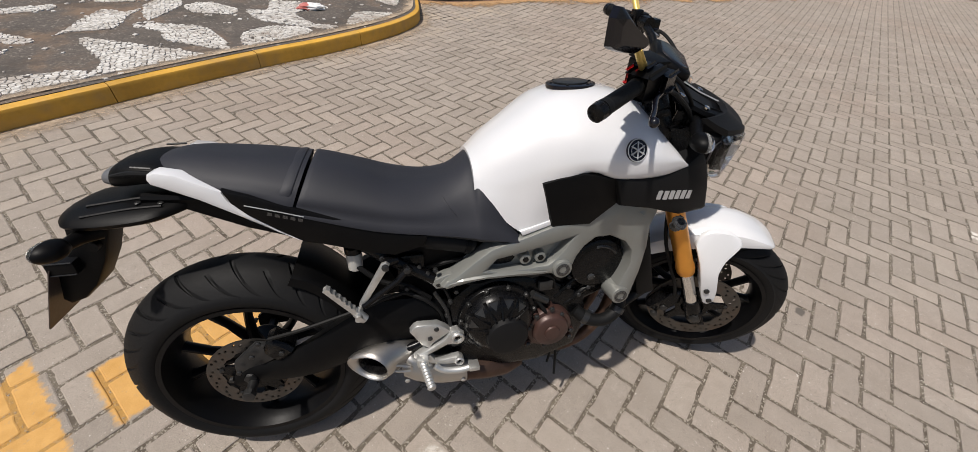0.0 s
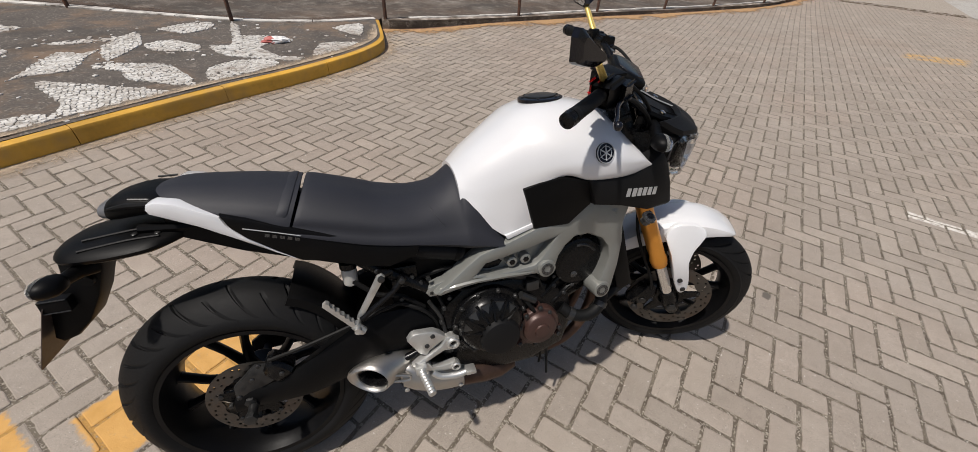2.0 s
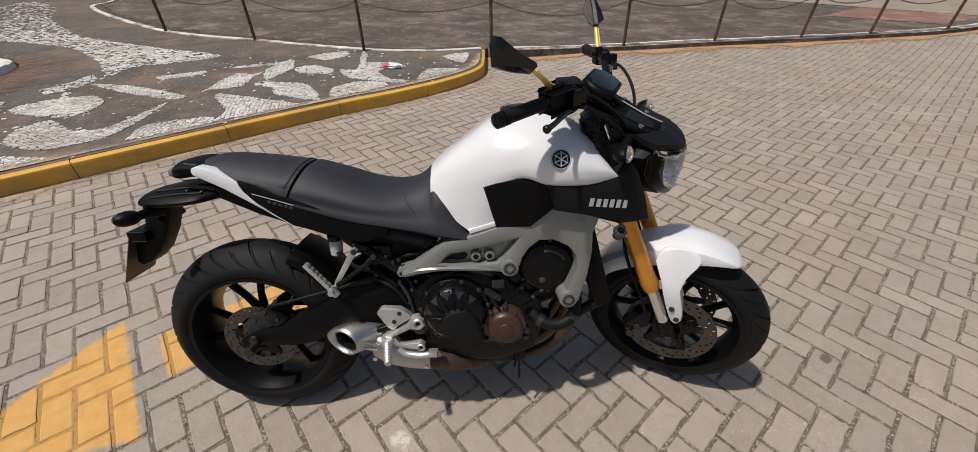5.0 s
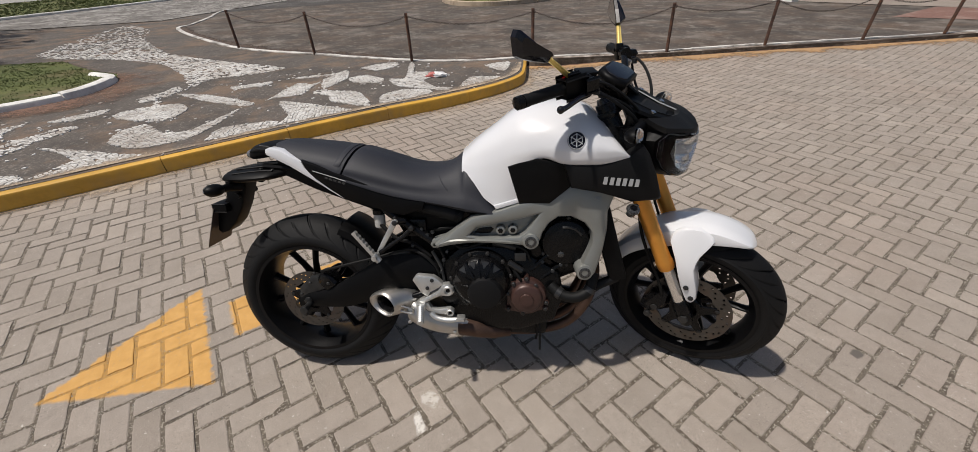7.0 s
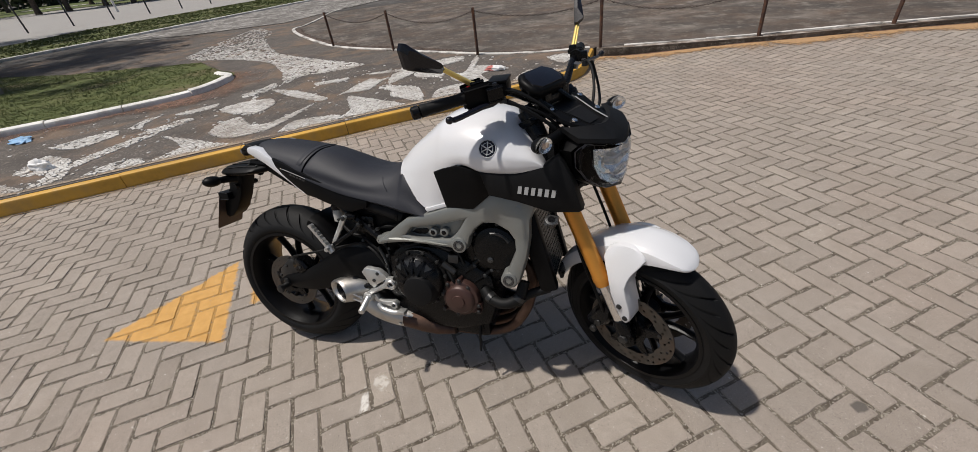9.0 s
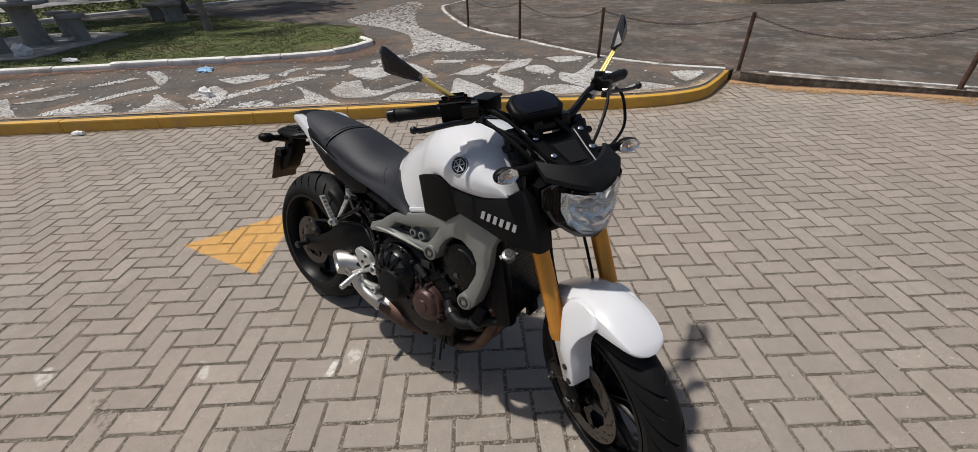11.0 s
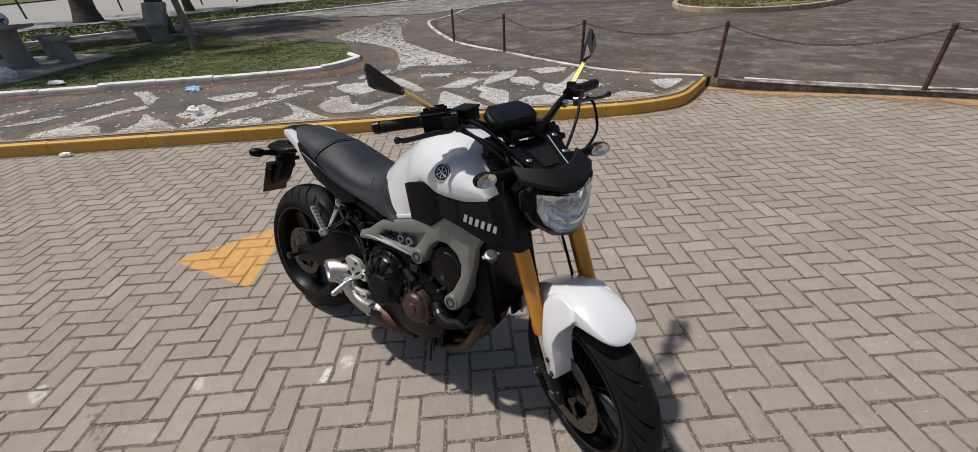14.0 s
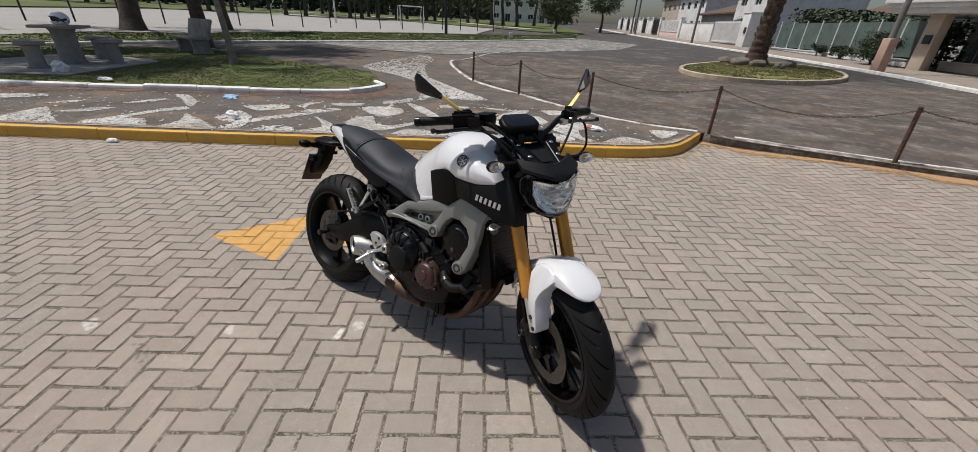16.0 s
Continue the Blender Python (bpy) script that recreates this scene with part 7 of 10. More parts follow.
def frame_half(s):
    outer = [(0.505, 0.562), (0.516, 0.574), (0.557, 0.602), (0.590, 0.630), (0.633, 0.662), (0.680, 0.677), (0.724, 0.689), (0.784, 0.710), (0.850, 0.734), (0.898, 0.762), (0.938, 0.784), (0.985, 0.790), (1.060, 0.800), (1.105, 0.785), (1.085, 0.732), (1.070, 0.690), (1.071, 0.630), (1.061, 0.560), (1.040, 0.480), (1.022, 0.458), (0.997, 0.456), (0.982, 0.474),
             (1.003, 0.530), (1.024, 0.585), (1.020, 0.622), (0.998, 0.650), (0.955, 0.670), (0.914, 0.668), (0.886, 0.645), (0.868, 0.616), (0.860, 0.588), (0.846, 0.566), (0.826, 0.556), (0.800, 0.564), (0.740, 0.572), (0.670, 0.574), (0.600, 0.568), (0.550, 0.560), (0.520, 0.553)]
    hole = [(0.628, 0.602), (0.650, 0.628), (0.715, 0.640), (0.770, 0.652), (0.815, 0.664), (0.850, 0.674), (0.830, 0.640), (0.808, 0.612), (0.790, 0.598), (0.735, 0.594), (0.660, 0.592)]
    bm = bmesh.new()
    plate(bm, outer[::-1], s * 0.118, s * 0.174, 0.012, [hole[::-1]], bulge=lambda x, z: 0.030 * max(0.0, min(1.0, (0.75 - z) / 0.28)) * max(0.0, min(1.0, (x - 0.80) / 0.2)))
    ob = part("frame", bm, FRAMEPAINT, BIKE, "silver-grey cast aluminium frame")
    bm = bmesh.new()
    plate(bm, inset(hole, -0.004)[::-1], s * 0.120, s * 0.142, 0.002)
    web = part("frame_web", bm, FRAMEPAINT, ob)
    # solid black plate on the web; its colour stands for the dark inside an opening
    bm = bmesh.new()
    plate(bm, [(0.636, 0.601), (0.655, 0.617), (0.696, 0.622), (0.705, 0.614), (0.694, 0.600), (0.668, 0.597)], s * 0.138, s * 0.1435, 0.001)
    part("slot_shade", bm, ENGINE, ob)
    for px, pz in ((0.728, 0.616), (0.769, 0.618)):
        bm = bmesh.new()
        drum(bm, px, pz, s * 0.138, s * 0.164, 0.0165, 0.0155, 24, 0.003)
        boss = part("frame_boss", bm, FRAMEPAINT, ob)
        bm = bmesh.new()
        drum(bm, px, pz, s * 0.163, s * 0.1655, 0.009, 0.009, 6, 0.001)
        part("bolt", bm, ENGINE, boss)
    for px, pz, y in ((0.828, 0.584, 0.176), (1.005, 0.486, 0.199)):
        bm = bmesh.new()
        drum(bm, px, pz, s * (y - 0.05), s * (y + 0.008), 0.030, 0.027, 32, 0.004)
        boss = part("frame_boss", bm, FRAMEPAINT, ob)
        bm = bmesh.new()
        lathe(bm, [(0.0005, s * (y + 0.004)), (0.019, s * (y + 0.004)), (0.019, s * (y + 0.0095)), (0.016, s * (y + 0.0105)), (0.011, s * (y + 0.0105)), (0.009, s * (y + 0.006)), (0.0005, s * (y + 0.006))], px, pz, 24)
        part("bolt", bm, WORNMETAL, boss)
    # sharp-edged rib along the lower rail, and the clevis at its rear end
    bm = bmesh.new()
    rows = []
    for x, z, h, d in ((0.520, 0.566, 0.010, 0.0), (0.560, 0.579, 0.012, 0.007), (0.620, 0.584, 0.010, 0.009), (0.700, 0.582, 0.008, 0.008), (0.770, 0.578, 0.007, 0.007), (0.800, 0.576, 0.004, 0.001)):
        y = 0.172
        rows.append([(x, s * (y - 0.006), z + h), (x, s * (y + d), z + 0.002), (x, s * (y + d * 0.8), z - 0.004), (x, s * (y - 0.006), z - h)])
    rings(bm, rows)
    part("frame_rib", bm, FRAMEPAINT, ob, smooth=False)
    bm = bmesh.new()
    plate(bm, [(0.486, 0.556), (0.494, 0.574), (0.520, 0.584), (0.545, 0.590), (0.540, 0.558), (0.512, 0.544), (0.494, 0.544)], s * 0.120, s * 0.150, 0.004)
    part("frame_clevis", bm, FRAMEPAINT, ob)
    # head-side brace that rises under the shroud
    bm = bmesh.new()
    tube(bm, [(1.03, s * 0.15, 0.72), (1.08, s * 0.12, 0.79), (1.14, s * 0.06, 0.86)], [0.032, 0.034, 0.036], 12, 3)
    part("head_brace", bm, FRAMEPAINT, ob)


frame_half(-1)
frame_half(1)


def subframe():
    for s in (-1, 1):
        bm = bmesh.new()
        tube(bm, [(0.330, s * 0.118, 0.678), (0.359, s * 0.122, 0.655), (0.501, s * 0.128, 0.555), (0.520, s * 0.13, 0.540)], 0.0165, 12)
        tb = part("subframe_tube", bm, ENGINE, BIKE, "black steel subframe tube")
        bolts(tb, ENGINEGREY, [(0.500, s * 0.143, 0.556), (0.370, s * 0.137, 0.648)], (0, s, 0), 0.009, 0.007)
        bm = bmesh.new()
        tube(bm, [(0.10, s * 0.085, 0.80), (0.30, s * 0.105, 0.72), (0.55, s * 0.11, 0.66)], 0.014, 10)
        part("subframe_rail", bm, ENGINE, BIKE)
        # passenger footrest with its bright strut
        bm = bmesh.new()
        plate(bm, [(0.366, 0.650), (0.378, 0.654), (0.385, 0.646), (0.380, 0.636), (0.316, 0.534), (0.307, 0.530), (0.302, 0.536), (0.306, 0.546)], s * 0.160, s * 0.168, 0.002)
        st = part("footrest_bracket", bm, ALLOY, BIKE, "bright metal strut of the passenger footrest")
        bm = bmesh.new()
        tube(bm, [(0.432, s * 0.146, 0.622), (0.400, s * 0.156, 0.590), (0.312, s * 0.168, 0.532)], [0.011, 0.008, 0.008], 8)
        tube(bm, [(0.400, s * 0.135, 0.640), (0.372, s * 0.150, 0.643)], 0.014, 10)
        part("bracket_brace", bm, ENGINE, st)
        bolts(st, ENGINEGREY, [(0.375, s * 0.172, 0.643), (0.425, s * 0.155, 0.617)], (0, s, 0), 0.009, 0.006)
        bm = bmesh.new()
        # serrated peg folded up along the bike
        d = (Vector((0.238, s * 0.190, 0.614)) - Vector((0.302, s * 0.186, 0.524))).normalized()
        e = Vector((d.z, 0, -d.x))
        o = Vector((0.302, s * 0.186, 0.524))
        loops = []
        for k in range(15):
            w = 0.0090 if k % 2 else 0.0050
            c = o + d * 0.112 * k / 14
            loops.append([c + e * 0.0050 * u + e * (w - 0.0050 if u > 0 else 0) + Vector((0, s * 0.009 * v, 0)) for u, v in ((-1, -1), (1, -1), (1, 1), (-1, 1))])
        rings(bm, loops)
        part("passenger_peg", bm, ALLOY, st, "serrated aluminium passenger footpeg")
        bm = bmesh.new()
        tube(bm, [o - d * 0.02, o + d * 0.01], 0.012, 10)
        tube(bm, [o + Vector((0, -s * 0.02, 0)), o + Vector((0, s * 0.02, 0))], 0.009, 10)
        part("peg_hinge", bm, ALLOY, st)
    # hugger over the rear tyre
    bm = bmesh.new()
    secs = []
    for deg, r in ((63, 0.328), (54, 0.332), (40, 0.329), (26, 0.322)):
        a = radians(deg)
        row = []
        for y, k in ((-0.098, -0.035), (-0.096, -0.012), (-0.082, 0.0), (0, 0.008), (0.082, 0.0), (0.096, -0.012), (0.098, -0.035), (0.094, -0.035), (0.088, -0.012), (0, 0.002), (-0.088, -0.012), (-0.094, -0.035)):
            row.append(((r + k) * math.cos(a), y, RR + (r + k) * math.sin(a)))
        secs.append(row)
    cols = [smooth_path(list(c), 3) for c in zip(*secs)]
    rings(bm, [list(r) for r in zip(*cols)])
    part("hugger", bm, PLASTIC, BIKE, "black plastic rear hugger")
    bm = bmesh.new()
    tube(bm, [(0.300, -0.100, 0.655), (0.300, -0.100, 0.640), (0.300, -0.100, 0.605), (0.300, -0.100, 0.600)], [0.016, 0.020, 0.018, 0.012], 16)
    rs = part("fluid_reservoir", bm, surface("milky plastic", (0.42, 0.41, 0.38), 0.4, var=0.05, bump=0.0), BIKE, "small milky rear brake fluid reservoir")
    bm = bmesh.new()
    tube(bm, [(0.300, -0.100, 0.652), (0.300, -0.100, 0.668)], 0.0215, 16)
    part("reservoir_cap", bm, ENGINE, rs)
    # shock absorber and linkage clutter behind the engine
    bm = bmesh.new()
    pts = [(0.40, 0.0, 0.64), (0.49, 0.0, 0.50)]
    tube(bm, pts, 0.022, 12)
    coil = []
    for k in range(61):
        t = k / 60
        a = t * 7 * 2 * math.pi
        c = Vector(pts[0]).lerp(Vector(pts[1]), t)
        coil.append(c + Vector((0.84 * math.cos(a), math.sin(a), 0.54 * math.cos(a))) * 0.036)
    tube(bm, coil, 0.0055, 6)
    part("shock_absorber", bm, ENGINE, BIKE)


subframe()


def undertray():
    bm = bmesh.new()
    rings(bm, [[(x, y, z) for y, z in ((-w, z0), (w, z0), (w, z1), (-w, z1))] for x, w, z0, z1 in ((-0.06, 0.06, 0.79, 0.84), (0.08, 0.085, 0.735, 0.81), (0.22, 0.10, 0.690, 0.76), (0.36, 0.105, 0.640, 0.72), (0.46, 0.11, 0.56, 0.70), (0.50, 0.11, 0.52, 0.70), (0.58, 0.11, 0.52, 0.69))])
    tray = part("undertray", bm, PLASTIC, BIKE, "black plastic tray under the seat")
    bm = bmesh.new()
    rings(bm, [[(x, y, z) for y, z in ((-0.075, z), (0.075, z), (0.075, z + 0.006), (-0.075, z + 0.006))] for x, z in ((0.36, 0.60), (0.40, 0.52), (0.42, 0.44), (0.42, 0.36))])
    part("inner_fender", bm, PLASTIC, tray)
    for s in (-1, 1):
        bm = bmesh.new()
        box(bm, 0.40, 0.47, s * 0.112 - 0.014, s * 0.112 + 0.014, 0.575, 0.640, 0.008)
        part("relay_box", bm, ENGINE, tray)
        bm = bmesh.new()
        tube(bm, [(0.30, s * 0.11, 0.62), (0.36, s * 0.125, 0.57), (0.42, s * 0.125, 0.55), (0.48, s * 0.128, 0.50)], 0.007, 7, 4)
        part("wire", bm, GRIPRUBBER, tray)


undertray()


def swingarm():
    for s in (-1, 1):
        bm = bmesh.new()
        loops = []
        for x, zc, h, yc, w in ((-0.040, 0.300, 0.020, 0.118, 0.012), (0.0, 0.315, 0.030, 0.118, 0.014), (0.07, 0.322, 0.036, 0.120, 0.018), (0.16, 0.350, 0.056, 0.122, 0.024), (0.26, 0.398, 0.072, 0.122, 0.028), (0.34, 0.428, 0.080, 0.120, 0.032), (0.44, 0.436, 0.070, 0.112, 0.034), (0.53, 0.425, 0.044, 0.105, 0.030)):
            e = 0.45
            loops.append([(x, s * yc + w * u, zc + h * v) for u, v in ((-1, -e), (-e, -1), (e, -1), (1, -e), (1, e), (e, 1), (-e, 1), (-1, e))])
        cols = [smooth_path(list(c), 3) for c in zip(*loops)]
        rings(bm, [list(r) for r in zip(*cols)])
        arm = part("swingarm", bm, PLASTIC, BIKE, "black swingarm")
        for ax, az, y1, r in ((0.0, 0.315, 0.140, 0.015), (-0.052, 0.302, 0.124, 0.007)):
            bm = bmesh.new()
            drum(bm, ax, az, s * 0.112, s * y1, r, r, 6, 0.002)
            part("adjuster", bm, ENGINEGREY, arm)
    # rear caliper and its bracket
    bm = bmesh.new()
    loops = []
    for a, r, h, w in ((1.10, 0.118, 0.016, 0.022), (1.02, 0.118, 0.026, 0.030), (0.80, 0.118, 0.030, 0.034), (0.60, 0.118, 0.028, 0.032), (0.50, 0.118, 0.016, 0.022)):
        c = Vector((r * math.cos(a), -0.105, RR + r * math.sin(a)))
        n = Vector((math.cos(a), 0, math.sin(a)))
        loops.append([c + n * h * u + Vector((0, w * v, 0)) for u, v in ((-1, -0.7), (-0.7, -1), (0.7, -1), (1, -0.7), (1, 0.7), (0.7, 1), (-0.7, 1), (-1, 0.7))])
    rings(bm, loops)
    cal = part("rear_caliper", bm, ENGINE, BIKE, "black rear brake caliper")
    bm = bmesh.new()
    plate(bm, [(-0.035, 0.300), (-0.030, 0.365), (0.030, 0.420), (0.090, 0.405), (0.085, 0.370), (0.030, 0.345), (0.030, 0.295)], -0.112, -0.126, 0.003)
    part("caliper_bracket", bm, ENGINEGREY, cal)
    bolts(cal, ENGINEGREY, [(px, -0.138, pz) for px, pz in ((0.045, 0.432), (0.092, 0.392), (0.022, 0.392), (-0.018, 0.345))], (0, -1, 0), 0.007, 0.006)
    bm = bmesh.new()
    tube(bm, [(0.07, -0.135, 0.44), (0.16, -0.150, 0.47), (0.28, -0.145, 0.50), (0.42, -0.13, 0.53), (0.47, -0.12, 0.46)], 0.005, 7, 6)
    part("brake_hose", bm, GRIPRUBBER, cal)


swingarm()


def engine():
    bm = bmesh.new()
    plate(bm, [(0.50, 0.36), (0.53, 0.50), (0.60, 0.56), (0.74, 0.55), (0.83, 0.52), (0.93, 0.46), (0.95, 0.36), (0.92, 0.26), (0.80, 0.215), (0.66, 0.215), (0.55, 0.26)], 0.15, -0.150, 0.02)
    block = part("crankcase", bm, ENGINE, BIKE, "black engine crankcase")
    bm = bmesh.new()
    plate(bm, [(0.78, 0.50), (0.80, 0.62), (0.87, 0.70), (1.00, 0.68), (1.05, 0.58), (1.02, 0.46), (0.93, 0.42), (0.84, 0.43)], 0.14, -0.135, 0.02)
    part("cylinder_block", bm, ENGINE, block)
    bm = bmesh.new()
    drum(bm, 0.945, 0.570, -0.13, -0.158, 0.092, 0.080, 40, 0.012)
    cam_ = part("cam_chain_cover", bm, ENGINE, block, "rounded black cam chain cover")
    bolts(cam_, ENGINEGREY, [(0.945 + 0.085 * math.cos(a), -0.140, 0.570 + 0.085 * math.sin(a)) for a in (0.4, 1.5, 2.6, 3.7, 4.8, 5.8)], (0, -1, 0), 0.007, 0.007)
    bolts(cam_, WORNMETAL, [(0.930, -0.156, 0.530)], (0, -1, 0), 0.011, 0.007)
    # raised stud ribs on the cylinder side
    for (x0, z0), (x1, z1) in (((0.842, 0.480), (0.892, 0.528)), ((0.828, 0.462), (0.872, 0.500)), ((0.882, 0.446), (0.934, 0.490)), ((0.862, 0.430), (0.908, 0.466))):
        bm = bmesh.new()
        tube(bm, [(x0, -0.138, z0), (x0 + 0.004, -0.146, z0 + 0.004), (x1 - 0.004, -0.146, z1 - 0.004), (x1, -0.138, z1)], 0.0075, 8)
        rib = part("cylinder_rib", bm, ENGINE, block)
        bolts(rib, ENGINEGREY, [(x1 - 0.002, -0.150, z1 - 0.002)], (0, -1, 0.2), 0.007, 0.006)
    # curved bead and two short ribs on the cam cover
    bm = bmesh.new()
    tube(bm, [(0.945 + 0.058 * math.cos(q), -0.1575, 0.570 + 0.058 * math.sin(q)) for q in (0.55, 0.8, 1.05, 1.3, 1.55, 1.8)], 0.005, 6)
    part("cover_bead", bm, ENGINEGREY, cam_)
    for dz in (0.0, 0.016):
        bm = bmesh.new()
        tube(bm, [(0.985, -0.152, 0.572 + dz), (1.002, -0.150, 0.575 + dz)], 0.0035, 6)
        part("cover_bead", bm, ENGINEGREY, cam_)
    # clutch cover: bolted flange, dome with raised webs and grey triangles between them, and a dark round cap
    cx, cz = 0.660, 0.432
    bm = bmesh.new()
    lathe(bm, [(0.0005, -0.14), (0.112, -0.14), (0.112, -0.164), (0.109, -0.168), (0.099, -0.170), (0.094, -0.184), (0.084, -0.200), (0.070, -0.208), (0.0005, -0.212)], cx, cz, 64)
    cl = part("clutch_cover", bm, ENGINE, block, "large round black clutch cover")
    bm = bmesh.new()
    drum(bm, cx + 0.016, cz - 0.026, -0.190, -0.226, 0.068, 0.058, 44, 0.010)
    part("clutch_cap", bm, SATIN, cl, "dull black round cap on the clutch cover")

    def dome(r, ang, lift):
        y = -0.209 + 0.5 * max(0.0, r - 0.066)
        return Vector((cx + r * math.cos(ang), y - lift, cz + r * math.sin(ang)))

    for a in (0.62, 1.12, 1.60, 2.10, 2.60, 3.15):
        bm = bmesh.new()
        rings(bm, [[dome(0.040, a - 0.10, 0.002), dome(0.040, a + 0.10, 0.002), dome(0.040, a + 0.06, 0.010), dome(0.040, a - 0.06, 0.010)],
                   [dome(0.094, a - 0.05, -0.004), dome(0.094, a + 0.05, -0.004), dome(0.093, a + 0.03, 0.005), dome(0.093, a - 0.03, 0.005)]])
        part("cover_web", bm, ENGINE, cl, smooth=False)
    # solid triangles in lighter grey: the light on the facets is put into the colour
    for a in (0.86, 1.36, 1.85, 2.35, 2.88):
        bm = bmesh.new()
        tri = ((0.066, a), (0.089, a - 0.15), (0.089, a + 0.15))
        rings(bm, [[dome(r, q, -0.003) for r, q in tri], [dome(r, q, 0.0022) for r, q in tri]])
        part("lit_facet", bm, ENGINEGREY, cl, smooth=False)
    bolts(cl, ENGINEGREY, [(cx + 0.105 * math.cos(2 * math.pi * k / 11 + 0.2), -0.164, cz + 0.105 * math.sin(2 * math.pi * k / 11 + 0.2)) for k in range(11)], (0, -1, 0), 0.0075, 0.012)
    # brown pulse cover in front of it
    px, pz = 0.817, 0.372
    bm = bmesh.new()
    lathe(bm, [(0.0005, -0.14), (0.070, -0.14), (0.070, -0.166), (0.066, -0.174), (0.056, -0.177), (0.052, -0.188), (0.046, -0.193), (0.024, -0.194), (0.022, -0.199), (0.0005, -0.200)], px, pz, 44)
    pc = part("generator_cover", bm, BRONZE, block, "round brown painted engine cover")
    bm = bmesh.new()
    plate(bm, [(0.748, 0.330), (0.752, 0.312), (0.800, 0.302), (0.870, 0.314), (0.894, 0.330), (0.894, 0.352), (0.870, 0.390), (0.848, 0.424), (0.780, 0.428), (0.752, 0.392)], -0.140, -0.166, 0.006)
    part("cover_skirt", bm, BRONZE, pc)
    for qx, qz in ((0.772, 0.424), (0.752, 0.384), (0.754, 0.322), (0.806, 0.308), (0.884, 0.328), (0.886, 0.352), (0.848, 0.420), (0.816, 0.444)):
        bm = bmesh.new()
        tube(bm, [(qx, -0.15, qz), (qx, -0.174, qz)], 0.010, 10)
        part("bolt_boss", bm, BRONZE, pc)
        bolts(pc, ENGINEGREY, [(qx, -0.174, qz)], (0, -1, 0), 0.0075, 0.007)
    # sump, oil filter, water pipe and fittings
    bm = bmesh.new()
    box(bm, 0.60, 0.90, -0.10, 0.11, 0.165, 0.24, 0.02)
    part("sump", bm, ENGINE, block)
    bm = bmesh.new()
    tube(bm, [(0.90, 0.0, 0.30), (0.985, 0.0, 0.285)], [0.036, 0.036], 20)
    part("oil_filter", bm, ENGINE, block)
    bm = bmesh.new()
    tube(bm, [(0.90, -0.150, 0.410), (0.935, -0.170, 0.385), (0.985, -0.180, 0.380), (1.03, -0.170, 0.405), (1.045, -0.15, 0.46)], 0.019, 12, 5)
    wp = part("coolant_hose", bm, GRIPRUBBER, block, "black rubber coolant hose")
    for a, b in (((1.027, -0.172, 0.398), (1.036, -0.168, 0.412)), ((0.922, -0.163, 0.392), (0.936, -0.170, 0.385))):
        bm = bmesh.new()
        tube(bm, [a, b], 0.0215, 14)
        part("hose_clip", bm, ENGINEGREY, wp)
    # starter motor, sensors and wiring between clutch cover and frame
    bm = bmesh.new()
    tube(bm, [(0.70, -0.13, 0.565), (0.78, -0.13, 0.545)], 0.018, 12)
    tube(bm, [(0.755, -0.165, 0.500), (0.800, -0.165, 0.470)], 0.012, 10)
    box(bm, 0.775, 0.815, -0.165, -0.13, 0.505, 0.535, 0.005)
    part("sensor", bm, ENGINEGREY, block)
    for r in ([(0.55, -0.12, 0.56), (0.60, -0.15, 0.545), (0.70, -0.16, 0.575), (0.80, -0.155, 0.55), (0.83, -0.15, 0.50)],
              [(0.46, -0.11, 0.60), (0.50, -0.13, 0.56), (0.53, -0.14, 0.50), (0.52, -0.14, 0.44), (0.545, -0.15, 0.40)],
              [(0.40, -0.12, 0.53), (0.46, -0.14, 0.51), (0.50, -0.145, 0.47), (0.515, -0.14, 0.42)],
              [(0.43, -0.10, 0.57), (0.50, -0.12, 0.60), (0.56, -0.12, 0.61), (0.62, -0.11, 0.60)],
              [(0.76, -0.16, 0.49), (0.79, -0.175, 0.45), (0.80, -0.17, 0.43)]):
        bm = bmesh.new()
        tube(bm, r, 0.0055, 7, 5)
        part("wire", bm, GRIPRUBBER, block)
    bolts(block, ENGINEGREY, [(0.455, -0.125, 0.605), (0.475, -0.13, 0.585), (0.530, -0.15, 0.50), (0.520, -0.15, 0.455), (0.545, -0.155, 0.535), (0.42, -0.13, 0.545), (0.495, -0.14, 0.60)], (0, -1, 0.2), 0.007, 0.010, "fitting")
    bm = bmesh.new()
    box(bm, 0.40, 0.53, -0.10, 0.10, 0.44, 0.62, 0.02)
    box(bm, 0.44, 0.60, -0.09, 0.09, 0.58, 0.70, 0.02)
    part("airbox", bm, PLASTIC, block)
    # overflow hoses under the engine
    for k, r in enumerate(([(0.868, -0.125, 0.26), (0.870, -0.133, 0.20), (0.872, -0.138, 0.128)], [(0.858, -0.10, 0.25), (0.862, -0.105, 0.19), (0.858, -0.104, 0.15)])):
        bm = bmesh.new()
        tube(bm, r, 0.0042, 7, 4)
        part("drain_hose", bm, GRIPRUBBER, block)


engine()


